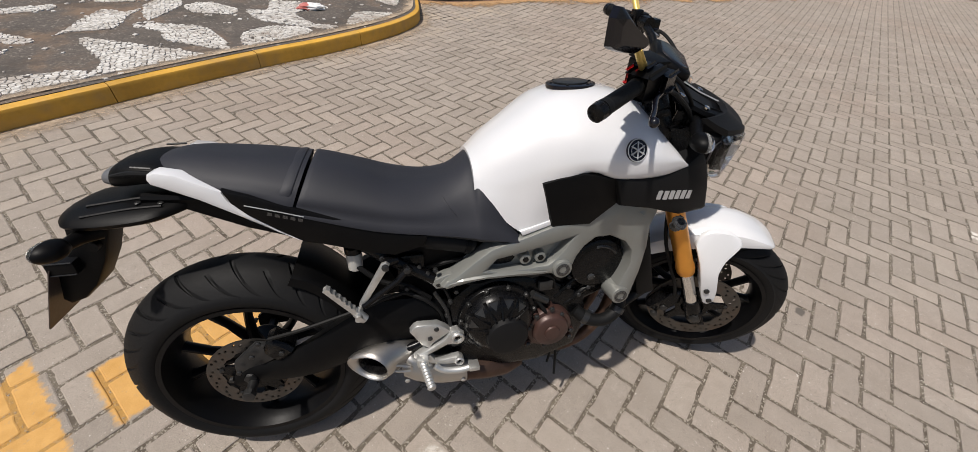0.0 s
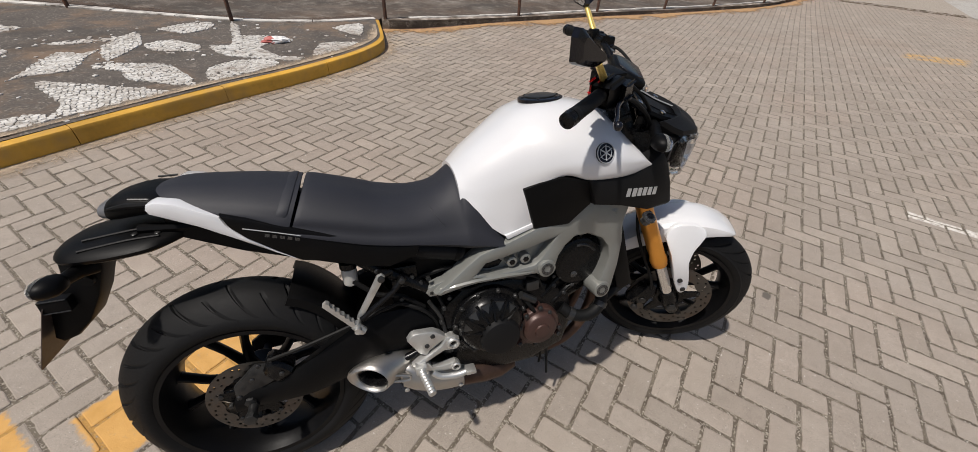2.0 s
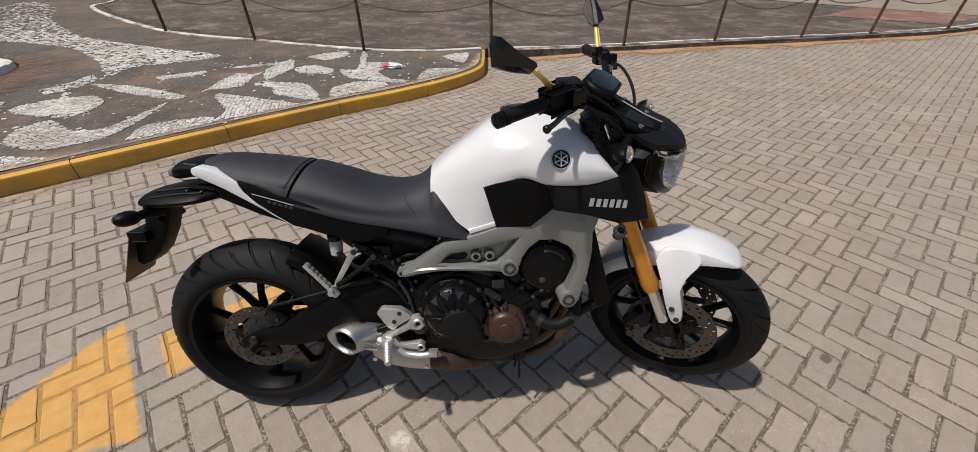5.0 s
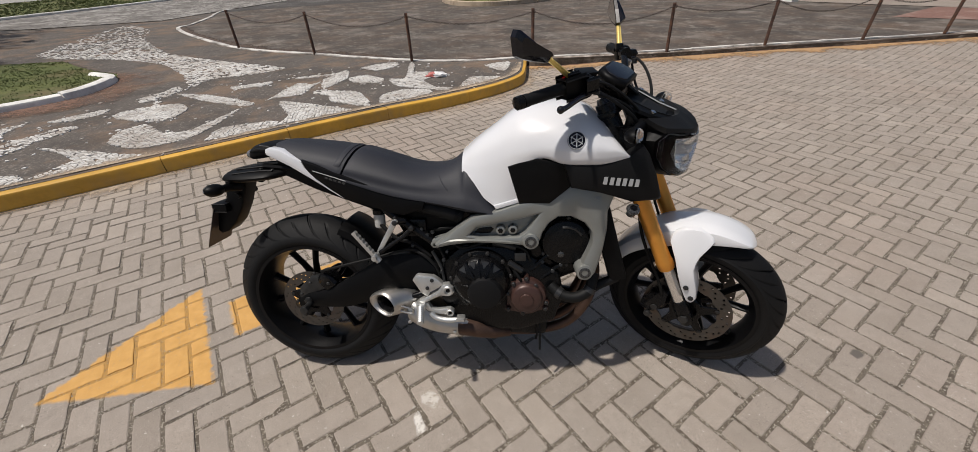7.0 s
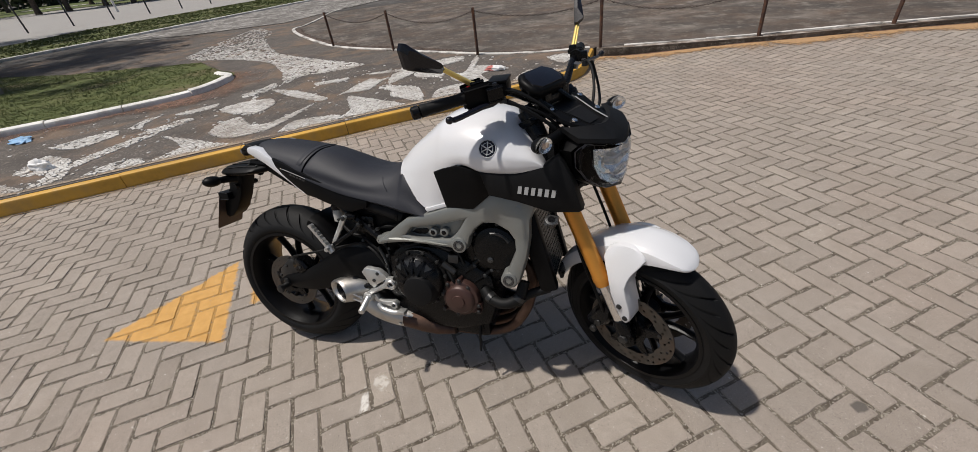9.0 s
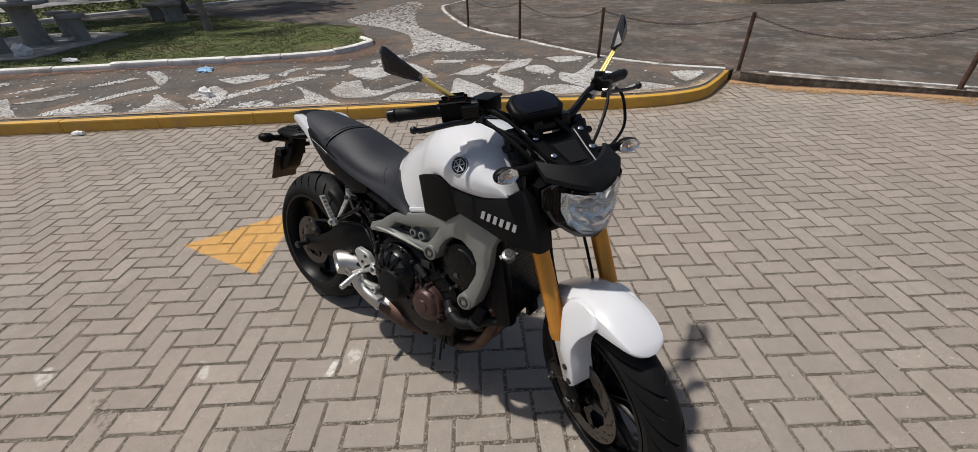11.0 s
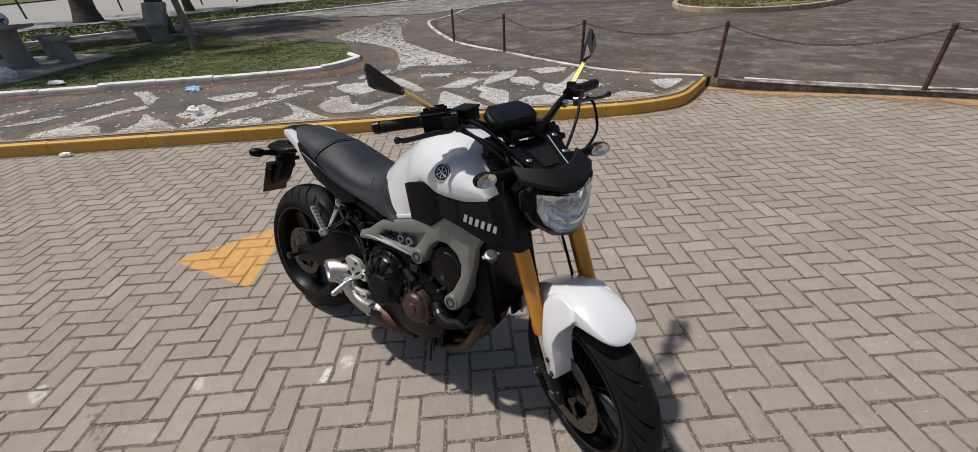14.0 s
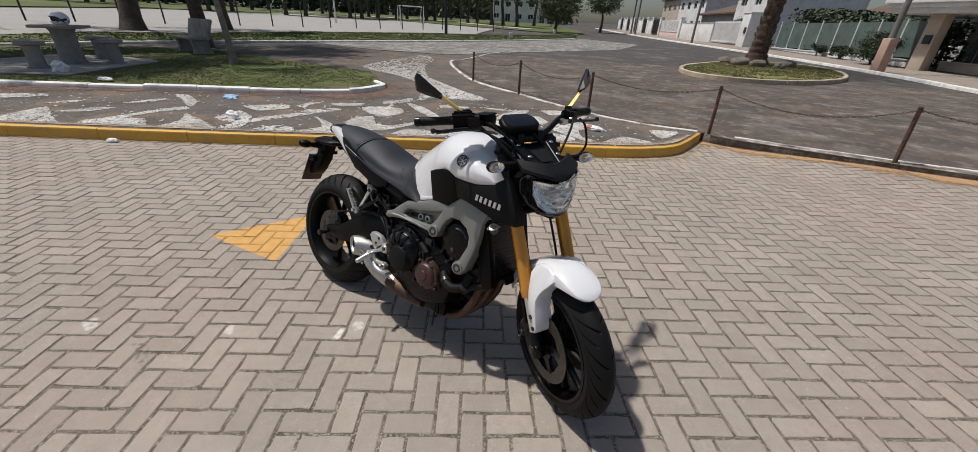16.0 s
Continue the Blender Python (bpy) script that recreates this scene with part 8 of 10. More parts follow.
def radiator():
    m = Matrix.Translation((1.085, 0, 0.580)) @ Matrix.Rotation(radians(-17), 4, 'Y')
    bm = bmesh.new()
    box(bm, -0.018, 0.018, -0.120, 0.120, -0.140, 0.130, 0.006, m)
    rad = part("radiator", bm, ENGINE, BIKE, "black radiator behind the front wheel")
    for s in (-1, 1):
        bm = bmesh.new()
        box(bm, -0.028, 0.030, s * 0.135 - 0.020, s * 0.135 + 0.020, -0.155, 0.150, 0.010, m)
        part("radiator_tank", bm, PLASTIC, rad)
    for k in range(18):
        bm = bmesh.new()
        z = -0.128 + 0.0142 * k
        box(bm, 0.0175, 0.0205, -0.114, 0.114, z, z + 0.003, 0.0, m)
        part("radiator_fin", bm, ENGINE, rad, smooth=False)
    bm = bmesh.new()
    c = Vector((1.138, -0.196, 0.700))
    up = m.to_3x3() @ Vector((0.35, -0.55, 0.76)).normalized()
    tube(bm, [c - up * 0.02, c], 0.014, 14)
    tube(bm, [c, c + up * 0.003, c + up * 0.009, c + up * 0.011], [0.019, 0.021, 0.019, 0.010], 24)
    cap = part("radiator_cap", bm, WORNMETAL, rad, "grey metal radiator cap")
    bm = bmesh.new()
    u = up.orthogonal().normalized()
    v = up.cross(u)
    rings(bm, [[c + up * h + u * a + v * b for a, b in ((-0.026, -0.006), (-0.026, 0.006), (0.026, 0.006), (0.026, -0.006))] for h in (0.002, 0.006)])
    part("cap_tab", bm, WORNMETAL, cap)
    bm = bmesh.new()
    tube(bm, [c + up * 0.009, c + up * 0.0122], [0.012, 0.011], 18)
    part("cap_label", bm, ENGINE, cap)
    bm = bmesh.new()
    tube(bm, [m @ Vector((0, -0.135, -0.15)), (1.06, -0.150, 0.41), (1.02, -0.15, 0.37)], 0.016, 10, 4)
    part("radiator_hose", bm, GRIPRUBBER, rad)
    bm = bmesh.new()
    box(bm, 0.02, 0.034, -0.05, 0.05, -0.165, -0.13, 0.006, m)
    part("radiator_bracket", bm, ENGINE, rad)


radiator()


def exhaust():
    # three header pipes sweep down from the head and back under the engine
    for k, y in enumerate((-0.085, 0.0, 0.085)):
        bm = bmesh.new()
        tube(bm, [(1.000, y, 0.520), (1.050, y, 0.480), (1.060, y, 0.400), (1.035, y, 0.300), (0.975, y * 0.9, 0.215), (0.88, y * 0.75, 0.170), (0.76, y * 0.5 - 0.02, 0.160), (0.68, y * 0.3 - 0.05, 0.165)], 0.0185, 14, 5)
        part("header_pipe", bm, HEATED, BIKE, "brown heat-tinted exhaust header")
    S = []
    for x, yc, zc, w, h, sq in ((0.735, -0.060, 0.180, 0.060, 0.030, 0.9), (0.680, -0.078, 0.205, 0.075, 0.040, 0.8), (0.600, -0.095, 0.228, 0.076, 0.044, 0.7), (0.500, -0.108, 0.252, 0.074, 0.050, 0.65), (0.420, -0.116, 0.286, 0.066, 0.054, 0.65), (0.388, -0.108, 0.300, 0.052, 0.048, 0.8)):
        S.append([(x, yc + w * math.copysign(abs(math.cos(a)) ** sq, math.cos(a)), zc + h * math.copysign(abs(math.sin(a)) ** sq, math.sin(a))) for a in (2 * math.pi * k / 28 for k in range(28))])
    bm = bmesh.new()
    cols = [smooth_path(list(c), 3) for c in zip(*S)]
    rings(bm, [list(r) for r in zip(*cols)])
    can = part("silencer", bm, STEEL, BIKE, "stubby brushed stainless silencer")
    # slanted drop-shaped mouth, its hole set towards the front of a broad lip
    d = Vector((-0.40, -0.91, -0.02)).normalized()
    o = Vector((0.312, -0.182, 0.334))
    u = Vector((-0.91, 0.40, 0.06))
    u = (u - d * u.dot(d)).normalized()
    v = d.cross(u)

    def drop(h, ra, rb, point, shift):
        loop = []
        for k in range(40):
            a = 2 * math.pi * k / 40
            c, w = math.cos(a), math.sin(a)
            loop.append(o + d * h + u * (shift + ra * c * (1 + (point if c > 0 else 0))) + v * (rb * w * (1 - point * max(0.0, c))))
        return loop

    bm = bmesh.new()
    rings(bm, [drop(-0.095, 0.048, 0.044, 0.0, -0.050), drop(-0.060, 0.060, 0.052, 0.05, -0.026), drop(-0.026, 0.060, 0.053, 0.12, -0.004), drop(-0.006, 0.057, 0.050, 0.20, 0.004), drop(0.003, 0.054, 0.047, 0.22, 0.004), drop(0.006, 0.050, 0.043, 0.20, 0.003),
               drop(0.004, 0.046, 0.039, 0.10, 0.001), drop(-0.002, 0.043, 0.036, 0.03, 0.0), drop(-0.012, 0.041, 0.034, 0.0, 0.0)], True, True, False)
    part("silencer_mouth", bm, STEEL, can, "slanted stainless exhaust outlet")
    bm = bmesh.new()
    rings(bm, [drop(-0.006, 0.0415, 0.0345, 0.0, 0.0), drop(-0.004, 0.038, 0.031, 0.0, 0.0), drop(-0.010, 0.034, 0.028, 0.0, 0.0), drop(-0.060, 0.030, 0.024, 0.0, -0.012)], True, False, True)
    part("outlet_pipe", bm, ENGINE, can)
    # oblong catch on the shell in front of the mouth
    bm = bmesh.new()
    e = Vector((0.388, -0.186, 0.318))
    tube(bm, [e + Vector(q) for q in ((-0.028, 0.004, 0.006), (-0.024, 0, 0.016), (0.020, 0, 0.004), (0.026, 0, -0.008), (0.016, 0, -0.014), (-0.022, 0, -0.004), (-0.028, 0.004, 0.006))], 0.004, 6, 3)
    part("shell_catch", bm, STEEL, can)
    # heat shield panel on the silencer's side
    bm = bmesh.new()
    sh = []
    for x, yc, zc, w, h in ((0.600, -0.095, 0.228, 0.080, 0.048), (0.500, -0.108, 0.252, 0.078, 0.054), (0.420, -0.118, 0.284, 0.071, 0.057), (0.392, -0.117, 0.298, 0.064, 0.056)):
        row = [(x, yc + w * math.cos(a), zc + h * math.sin(a)) for a in (radians(q) for q in (150, 168, 186, 204, 222, 240))]
        row += [(x, yc + (w - 0.003) * math.cos(a), zc + (h - 0.003) * math.sin(a)) for a in (radians(q) for q in (240, 204, 168, 150))]
        sh.append(row)
    rings(bm, sh)
    shield = part("heat_shield", bm, STEEL, can, "plain steel silencer cover")
    bolts(shield, ALLOY, [(0.560, -0.178, 0.224), (0.400, -0.188, 0.270)], (0, -1, -0.2), 0.007, 0.005)
    S = []
    for x, yc, zc, w, h in ((0.762, -0.078, 0.182, 0.044, 0.026), (0.700, -0.088, 0.202, 0.074, 0.042), (0.640, -0.094, 0.217, 0.082, 0.048), (0.572, -0.100, 0.233, 0.081, 0.052)):
        S.append([(x, yc + w * math.cos(a), zc + h * math.sin(a)) for a in (2 * math.pi * k / 16 for k in range(16))])
    bm = bmesh.new()
    rings(bm, S)
    part("collector_cover", bm, HEATED, can, "heat-tinted collector cover")


exhaust()


def rearset(s):
    """Heel plate, footrest hanger, pedal and peg, all bright cast aluminium."""
    bm = bmesh.new()
    plate(bm, [(0.418, 0.430), (0.430, 0.446), (0.440, 0.450), (0.492, 0.446), (0.512, 0.432), (0.528, 0.414), (0.496, 0.394), (0.478, 0.382), (0.468, 0.364), (0.446, 0.380)], s * 0.154, s * 0.176, 0.005)
    root = part("heel_plate", bm, ALLOY, BIKE, "bright aluminium heel plate")
    bolts(root, ENGINEGREY, [(0.488, s * 0.176, 0.432), (0.470, s * 0.176, 0.402)], (0, s, 0), 0.007, 0.004)
    bm = bmesh.new()
    plate(bm, [(0.526, 0.418), (0.545, 0.420), (0.562, 0.408), (0.566, 0.390), (0.556, 0.376), (0.538, 0.372), (0.516, 0.374), (0.470, 0.350), (0.434, 0.332), (0.424, 0.340), (0.438, 0.352), (0.480, 0.374), (0.508, 0.392)], s * 0.158, s * 0.182, 0.005)
    hanger = part("footrest_hanger", bm, ALLOY, root)
    for px, pz, r in ((0.544, 0.396, 0.019), (0.548, 0.308, 0.014)):
        bm = bmesh.new()
        lathe(bm, [(0.0005, s * 0.172), (r, s * 0.172), (r, s * 0.186), (r - 0.003, s * 0.189), (r * 0.62, s * 0.189), (r * 0.55, s * 0.180), (0.0005, s * 0.180)], px, pz, 22)
        part("pivot", bm, ALLOY, hanger)
        bolts(hanger, ENGINE, [(px, s * 0.179, pz)], (0, s, 0), r * 0.42, 0.005)
    bm = bmesh.new()
    plate(bm, [(0.452, 0.346), (0.470, 0.340), (0.480, 0.322), (0.500, 0.317), (0.548, 0.322), (0.560, 0.312), (0.556, 0.298), (0.540, 0.294), (0.492, 0.300), (0.466, 0.312), (0.450, 0.330)], s * 0.160, s * 0.180, 0.004)
    part("lower_arm", bm, ALLOY, root)
    bm = bmesh.new()
    tube(bm, [(0.478, s * 0.184, 0.306), (0.500, s * 0.190, 0.290), (0.545, s * 0.194, 0.284), (0.585, s * 0.196, 0.292)], [0.009, 0.009, 0.010, 0.009], 10, 4, flat=0.8)
    box(bm, 0.572, 0.602, s * 0.196 - 0.016, s * 0.196 + 0.016, 0.288, 0.302, 0.004)
    part("pedal", bm, ALLOY, root, "aluminium brake pedal" if s < 0 else "aluminium gear pedal")
    bm = bmesh.new()
    box(bm, 0.430, 0.462, s * 0.186 - 0.014, s * 0.186 + 0.014, 0.322, 0.350, 0.005)
    part("peg_hinge", bm, ALLOY, root)
    bm = bmesh.new()
    a, b = Vector((0.446, s * 0.196, 0.334)), Vector((0.462, s * 0.272, 0.320))
    d = (b - a).normalized()
    pts, rad = [], []
    for k in range(17):
        pts.append(a + d * (b - a).length * k / 16)
        rad.append(0.0125 if k % 2 else 0.0100)
    tube(bm, pts, rad, 10)
    part("footpeg", bm, ALLOY, root, "knurled aluminium footpeg")
    bm = bmesh.new()
    tube(bm, [(0.53, s * 0.155, 0.41), (0.52, s * 0.150, 0.47), (0.49, s * 0.146, 0.53)], 0.006, 8, 3)
    part("brake_rod", bm, ENGINEGREY, root)
    # spring and switch behind the hanger
    bm = bmesh.new()
    tube(bm, [(0.400, s * 0.150, 0.352), (0.430, s * 0.150, 0.360), (0.462, s * 0.148, 0.372)], [0.010, 0.012, 0.008], 10)
    part("brake_switch", bm, ENGINE, root)


rearset(-1)
rearset(1)


def side_stand():
    bm = bmesh.new()
    foot = Vector((0.50, 0.215, 0.052))
    tube(bm, [(0.56, 0.135, 0.26), (0.53, 0.175, 0.155), foot], [0.013, 0.011, 0.010], 10, 3)
    st = part("side_stand", bm, ENGINE, BIKE, "black side stand")
    bm = bmesh.new()
    m = Matrix.Translation(foot) @ Matrix.Rotation(radians(13.3), 4, 'X')
    box(bm, -0.045, 0.025, -0.018, 0.022, -0.006, 0.003, 0.002, m)
    part("stand_foot", bm, ENGINE, st)


side_stand()

# ---- trees, lawn furniture and the street ----
BARK = surface("grey-brown bark", (0.115, 0.085, 0.062), 0.9, var=0.4, big=5.0, fine=40.0, bump=0.9, dist=0.02, dirt=(0.05, 0.04, 0.03), dirt_amount=0.6, dirt_scale=9.0)
PALEBARK = surface("pale smooth bark", (0.26, 0.22, 0.17), 0.85, var=0.3, big=5.0, fine=50.0, bump=0.6, dist=0.01, dirt=(0.12, 0.10, 0.07), dirt_amount=0.5, dirt_scale=7.0)
PALMBARK = surface("rough brown palm trunk", (0.105, 0.062, 0.045), 0.95, var=0.45, big=6.0, fine=30.0, bump=1.0, dist=0.03, dirt=(0.20, 0.15, 0.11), dirt_amount=0.4, dirt_scale=6.0)
FOLIAGE = surface("tree leaves", (0.095, 0.125, 0.052), 0.7, var=0.5, big=1.2, fine=9.0, bump=0, where="world")
# far foliage: haze and a lift against its own shading are in the colour
HAZYLEAF = surface("hazy far leaves", (0.15, 0.17, 0.12), 0.8, var=0.4, big=0.5, fine=4.0, bump=0, where="world")
DARKLEAF = surface("dark shrub leaves", (0.04, 0.062, 0.026), 0.7, var=0.5, big=3.0, fine=14.0, bump=0, where="world")
ROCK = surface("rough field stone", (0.20, 0.175, 0.145), 0.9, var=0.35, big=4.0, fine=40.0, bump=0.7, dist=0.01, dirt=(0.07, 0.06, 0.045), dirt_amount=0.6, dirt_scale=4.0)
WHITEWALL = surface("whitewashed wall plaster", (0.74, 0.73, 0.71), 0.85, var=0.06, big=0.8, fine=30.0, bump=0.2, dist=0.004, dirt=(0.50, 0.46, 0.41), dirt_amount=0.5, dirt_scale=0.9, where="world")
BEIGEWALL = surface("beige wall plaster", (0.52, 0.43, 0.34), 0.85, var=0.08, big=0.8, fine=30.0, bump=0.2, dist=0.004, dirt=(0.36, 0.28, 0.21), dirt_amount=0.5, dirt_scale=0.9, where="world")
PINKWALL = surface("faded pink wall paint", (0.66, 0.50, 0.46), 0.85, var=0.08, big=0.8, fine=30.0, bump=0.2, dist=0.004, where="world")
GREYWALL = surface("grey wall plaster", (0.42, 0.41, 0.39), 0.85, var=0.1, big=0.7, fine=30.0, bump=0.2, dist=0.004, dirt=(0.27, 0.25, 0.23), dirt_amount=0.5, dirt_scale=0.9, where="world")
ROOFTILE = surface("dark brown roof tiles", (0.12, 0.075, 0.055), 0.85, var=0.3, big=2.0, fine=12.0, bump=0.7, dist=0.03, where="world")
DARKMETAL = surface("dark painted metal", (0.025, 0.028, 0.033), 0.5, var=0.2, big=4.0, fine=60.0, bump=0.1)
BLUEMETAL = surface("dark blue painted metal", (0.03, 0.045, 0.10), 0.5, var=0.2, big=4.0, fine=60.0, bump=0.1)
GREENMESH = surface("green fence panel", (0.10, 0.135, 0.12), 0.45, var=0.25, big=1.5, fine=20.0, bump=0.1, where="world")
POLEWOOD = surface("weathered grey pole", (0.20, 0.185, 0.17), 0.85, var=0.2, big=3.0, fine=40.0, bump=0.4, dist=0.006)
SLEEVE = surface("pinkish concrete pole footing", (0.50, 0.33, 0.25), 0.85, var=0.12, big=4.0, fine=40.0, bump=0.3, dist=0.004)
WINDOWGLASS = surface("dark window glass", (0.03, 0.035, 0.04), 0.12, var=0.2, big=1.0, fine=8.0, bump=0.0)
REDDOOR = surface("dark red painted door", (0.14, 0.028, 0.022), 0.5, var=0.1, big=1.0, fine=30.0, bump=0.1)
WHITEPLASTIC = surface("white helmet shell", (0.74, 0.74, 0.76), 0.25, var=0.04, bump=0.0, coat=0.5)
PURPLEPRINT = surface("black and violet helmet print", (0.03, 0.025, 0.055), 0.3, var=0.3, big=14.0, bump=0.0)
LAWN = patchy_ground("park lawn", (0.10, 0.125, 0.04), [((0.20, 0.17, 0.08), 0.25, 0.5, 0.62, 0.6), ((0.06, 0.085, 0.025), 0.5, 0.45, 0.6, 0.6)], fine=12.0)
DRYLAWN = patchy_ground("dry yellowish lawn", (0.20, 0.19, 0.07), [((0.30, 0.24, 0.12), 0.8, 0.5, 0.62, 0.6), ((0.10, 0.13, 0.04), 1.1, 0.45, 0.6, 0.6)], fine=20.0)
GRAVEL = patchy_ground("white gravel", (0.42, 0.40, 0.37), [((0.30, 0.27, 0.23), 1.2, 0.5, 0.6, 0.5)], fine=25.0)


def leaf_cloud(centre, radii, count, size, seed, gap=0.1):
    """Many small leaves in uneven clumps inside an ellipsoid, as vertices and faces."""
    rnd = random.Random(seed)
    verts, faces = [], []
    clumps = []
    for _ in range(max(8, count // 90)):
        v = Vector((rnd.gauss(0, 1), rnd.gauss(0, 1), rnd.gauss(0, 1))).normalized() * rnd.uniform(0.35, 1.0) ** 0.6
        clumps.append((Vector((v.x * radii[0], v.y * radii[1], v.z * radii[2])), rnd.uniform(0.18, 0.36)))
    mean = sum(radii) / 3
    for k in range(count):
        c, r = clumps[k % len(clumps)]
        p = Vector(centre) + c + Vector((rnd.gauss(0, 1), rnd.gauss(0, 1), rnd.gauss(0, 0.8))) * r * mean * 0.62
        a = Vector((rnd.gauss(0, 1), rnd.gauss(0, 1), rnd.gauss(0, 0.6))).normalized()
        b = a.orthogonal().normalized()
        b = (Matrix.Rotation(rnd.uniform(0, 6.28), 3, a) @ b)
        s = size * rnd.uniform(0.6, 1.3)
        n = len(verts)
        verts += [p - a * s, p + b * s * 0.42 + a * 0.1 * s, p + a * s, p - b * s * 0.42 + a * 0.1 * s]
        faces.append((n, n + 1, n + 2, n + 3))
    return verts, faces


def tree(label, x, y, lean, yaw, r, height, crown_r, leaves, seed, bark=None, flat=0.55, leaf=0.11):
    """A tapered, slightly crooked trunk with limbs and an uneven crown of leaves."""
    rnd = random.Random(seed)
    root = thing("tree", label, "tree", pose(x, y, ground_z(x, y) + 0.04, 0, 0, yaw))
    bm = bmesh.new()
    fork = height * 0.52
    sway = [Vector((lean * t + 0.06 * height * math.sin(2.2 * t + seed) * t * 0.3, 0.04 * height * math.sin(3 * t + seed) * t, fork * t)) for t in (0, 0.12, 0.35, 0.6, 0.8, 1.0)]
    tube(bm, [sway[0] - Vector((0, 0, 0.15))] + sway, [r * 1.7, r * 1.45, r * 1.1, r * 0.95, r * 0.86, r * 0.78, r * 0.7], 12, 4)
    for v in bm.verts:
        a = math.atan2(v.co.y, v.co.x)
        k = 1 + 0.10 * noise.noise(Vector((a * 1.5, v.co.z * 1.1, seed)))
        v.co.x, v.co.y = v.co.x * k, v.co.y * k
    trunk = part("trunk", bm, bark or BARK, root)
    tip = sway[-1]
    centre = tip + Vector((lean * 0.4, 0, crown_r * flat * 0.9))
    for k in range(5):
        a = 6.283 * k / 5 + rnd.uniform(-0.4, 0.4)
        end = centre + Vector((math.cos(a) * crown_r * 0.7, math.sin(a) * crown_r * 0.7, rnd.uniform(-0.1, 0.3) * crown_r))
        bm = bmesh.new()
        tube(bm, [tip - Vector((0, 0, 0.1)), tip.lerp(end, 0.45) + Vector((0, 0, 0.12 * crown_r)), end], [r * 0.5, r * 0.3, r * 0.08], 7, 4)
        part("limb", bm, bark or BARK, trunk)
    vs, fs = leaf_cloud(centre, (crown_r, crown_r, crown_r * flat), leaves, leaf, seed)
    ob_from("crown", vs, fs, FOLIAGE, root)
    return root


tree("tall street tree with a leaning brown trunk", -21.3, -16.4, -1.2, 40, 0.42, 9.0, 4.4, 2000, 1, leaf=0.2)
tree("dark leaning tree behind the concrete bench", -15.3, -9.4, -1.0, 35, 0.24, 8.0, 4.2, 5500, 2, leaf=0.2)
tree("slim pale tree leaning over the lawn", -9.95, -5.45, -0.75, 25, 0.072, 6.0, 2.1, 1200, 3, bark=PALEBARK, leaf=0.12)
tree("slim dark tree beside the verge", -25.4, -14.0, -0.6, 30, 0.20, 8.0, 3.2, 2200, 4, leaf=0.2)
# out of view; added so that its crown shades the table and bench
tree("unseen spreading tree added to shade the concrete table", -8.8, -11.8, -1.2, 0, 0.26, 8.5, 3.5, 5200, 5, leaf=0.2)
tree("dense dark green tree at the street corner", -54.0, 10.4, 0.2, 0, 0.22, 2.2, 2.4, 7000, 6, flat=0.85, leaf=0.15)
tree("dark green street tree before white walls", -63.0, 18.6, 0.2, 0, 0.18, 5.0, 2.2, 5000, 7, flat=0.7, leaf=0.16)

# park lawns and the trees beyond the sports court
draped("park_lawn", [(-48.0, 12.0), (-57.0, 5.0), (-72.0, -12.0), (-77.0, -30.0), (-56.0, -42.0), (-34.0, -38.0), (-36.0, -70.0), (-130.0, -70.0), (-150.0, 20.0), (-90.0, 18.0), (-60.0, 15.5)], 0.09, LAWN, cell=6.0)
draped("park_path", [(-60.0, 7.0), (-86.0, -8.0), (-90.0, -40.0), (-93.0, -40.0), (-89.5, -6.5), (-61.0, 9.5)], 0.13, SIDEWALK, cell=5.0)
park_rnd = random.Random(9)
first_tree = tree("park tree with a straight dark trunk", -84.0, -20.0, 0.0, 0, 0.26, 8.5, 3.6, 1500, 12, leaf=0.36)
tagged(first_tree, group="park trees")
for k in range(30):
    a = radians(173 + 53 * (k + park_rnd.uniform(-0.3, 0.3)) / 30)
    d = park_rnd.uniform(72, 112)
    x, y = EYE0[0] + d * math.cos(a), EYE0[1] + d * math.sin(a)
    copy_thing(first_tree, pose(x, y, ground_z(x, y), 0, 0, park_rnd.uniform(0, 360)))


def hedge(name, label, pts, height, depth, count, size, seed, material):
    """A long uneven bank of leaves."""
    rnd = random.Random(seed)
    verts, faces = [], []
    line = dense(pts, 1.0)
    for k in range(count):
        x, y = line[rnd.randrange(len(line))]
        h = height * (0.75 + 0.35 * noise.noise(Vector((x * 0.12, y * 0.12, seed))))
        p = Vector((x + rnd.gauss(0, depth), y + rnd.gauss(0, depth), ground_z(x, y) + h * rnd.random() ** 0.8))
        a = Vector((rnd.gauss(0, 1), rnd.gauss(0, 1), rnd.gauss(0, 0.7))).normalized()
        b = a.orthogonal()
        s = size * rnd.uniform(0.5, 1.4)
        n = len(verts)
        verts += [p - a * s, p + b * s * 0.6, p + a * s, p - b * s * 0.6]
        faces.append((n, n + 1, n + 2, n + 3))
    ob = ob_from(name, verts, faces, material)
    return tagged(ob, label, "trees", kind="stuff")


hedge("far_woods", "dark green line of far park trees", [(-95, -90), (-125, -45), (-140, 0), (-138, 14), (-136, 26)], 10.0, 3.0, 16000, 0.6, 4, HAZYLEAF)


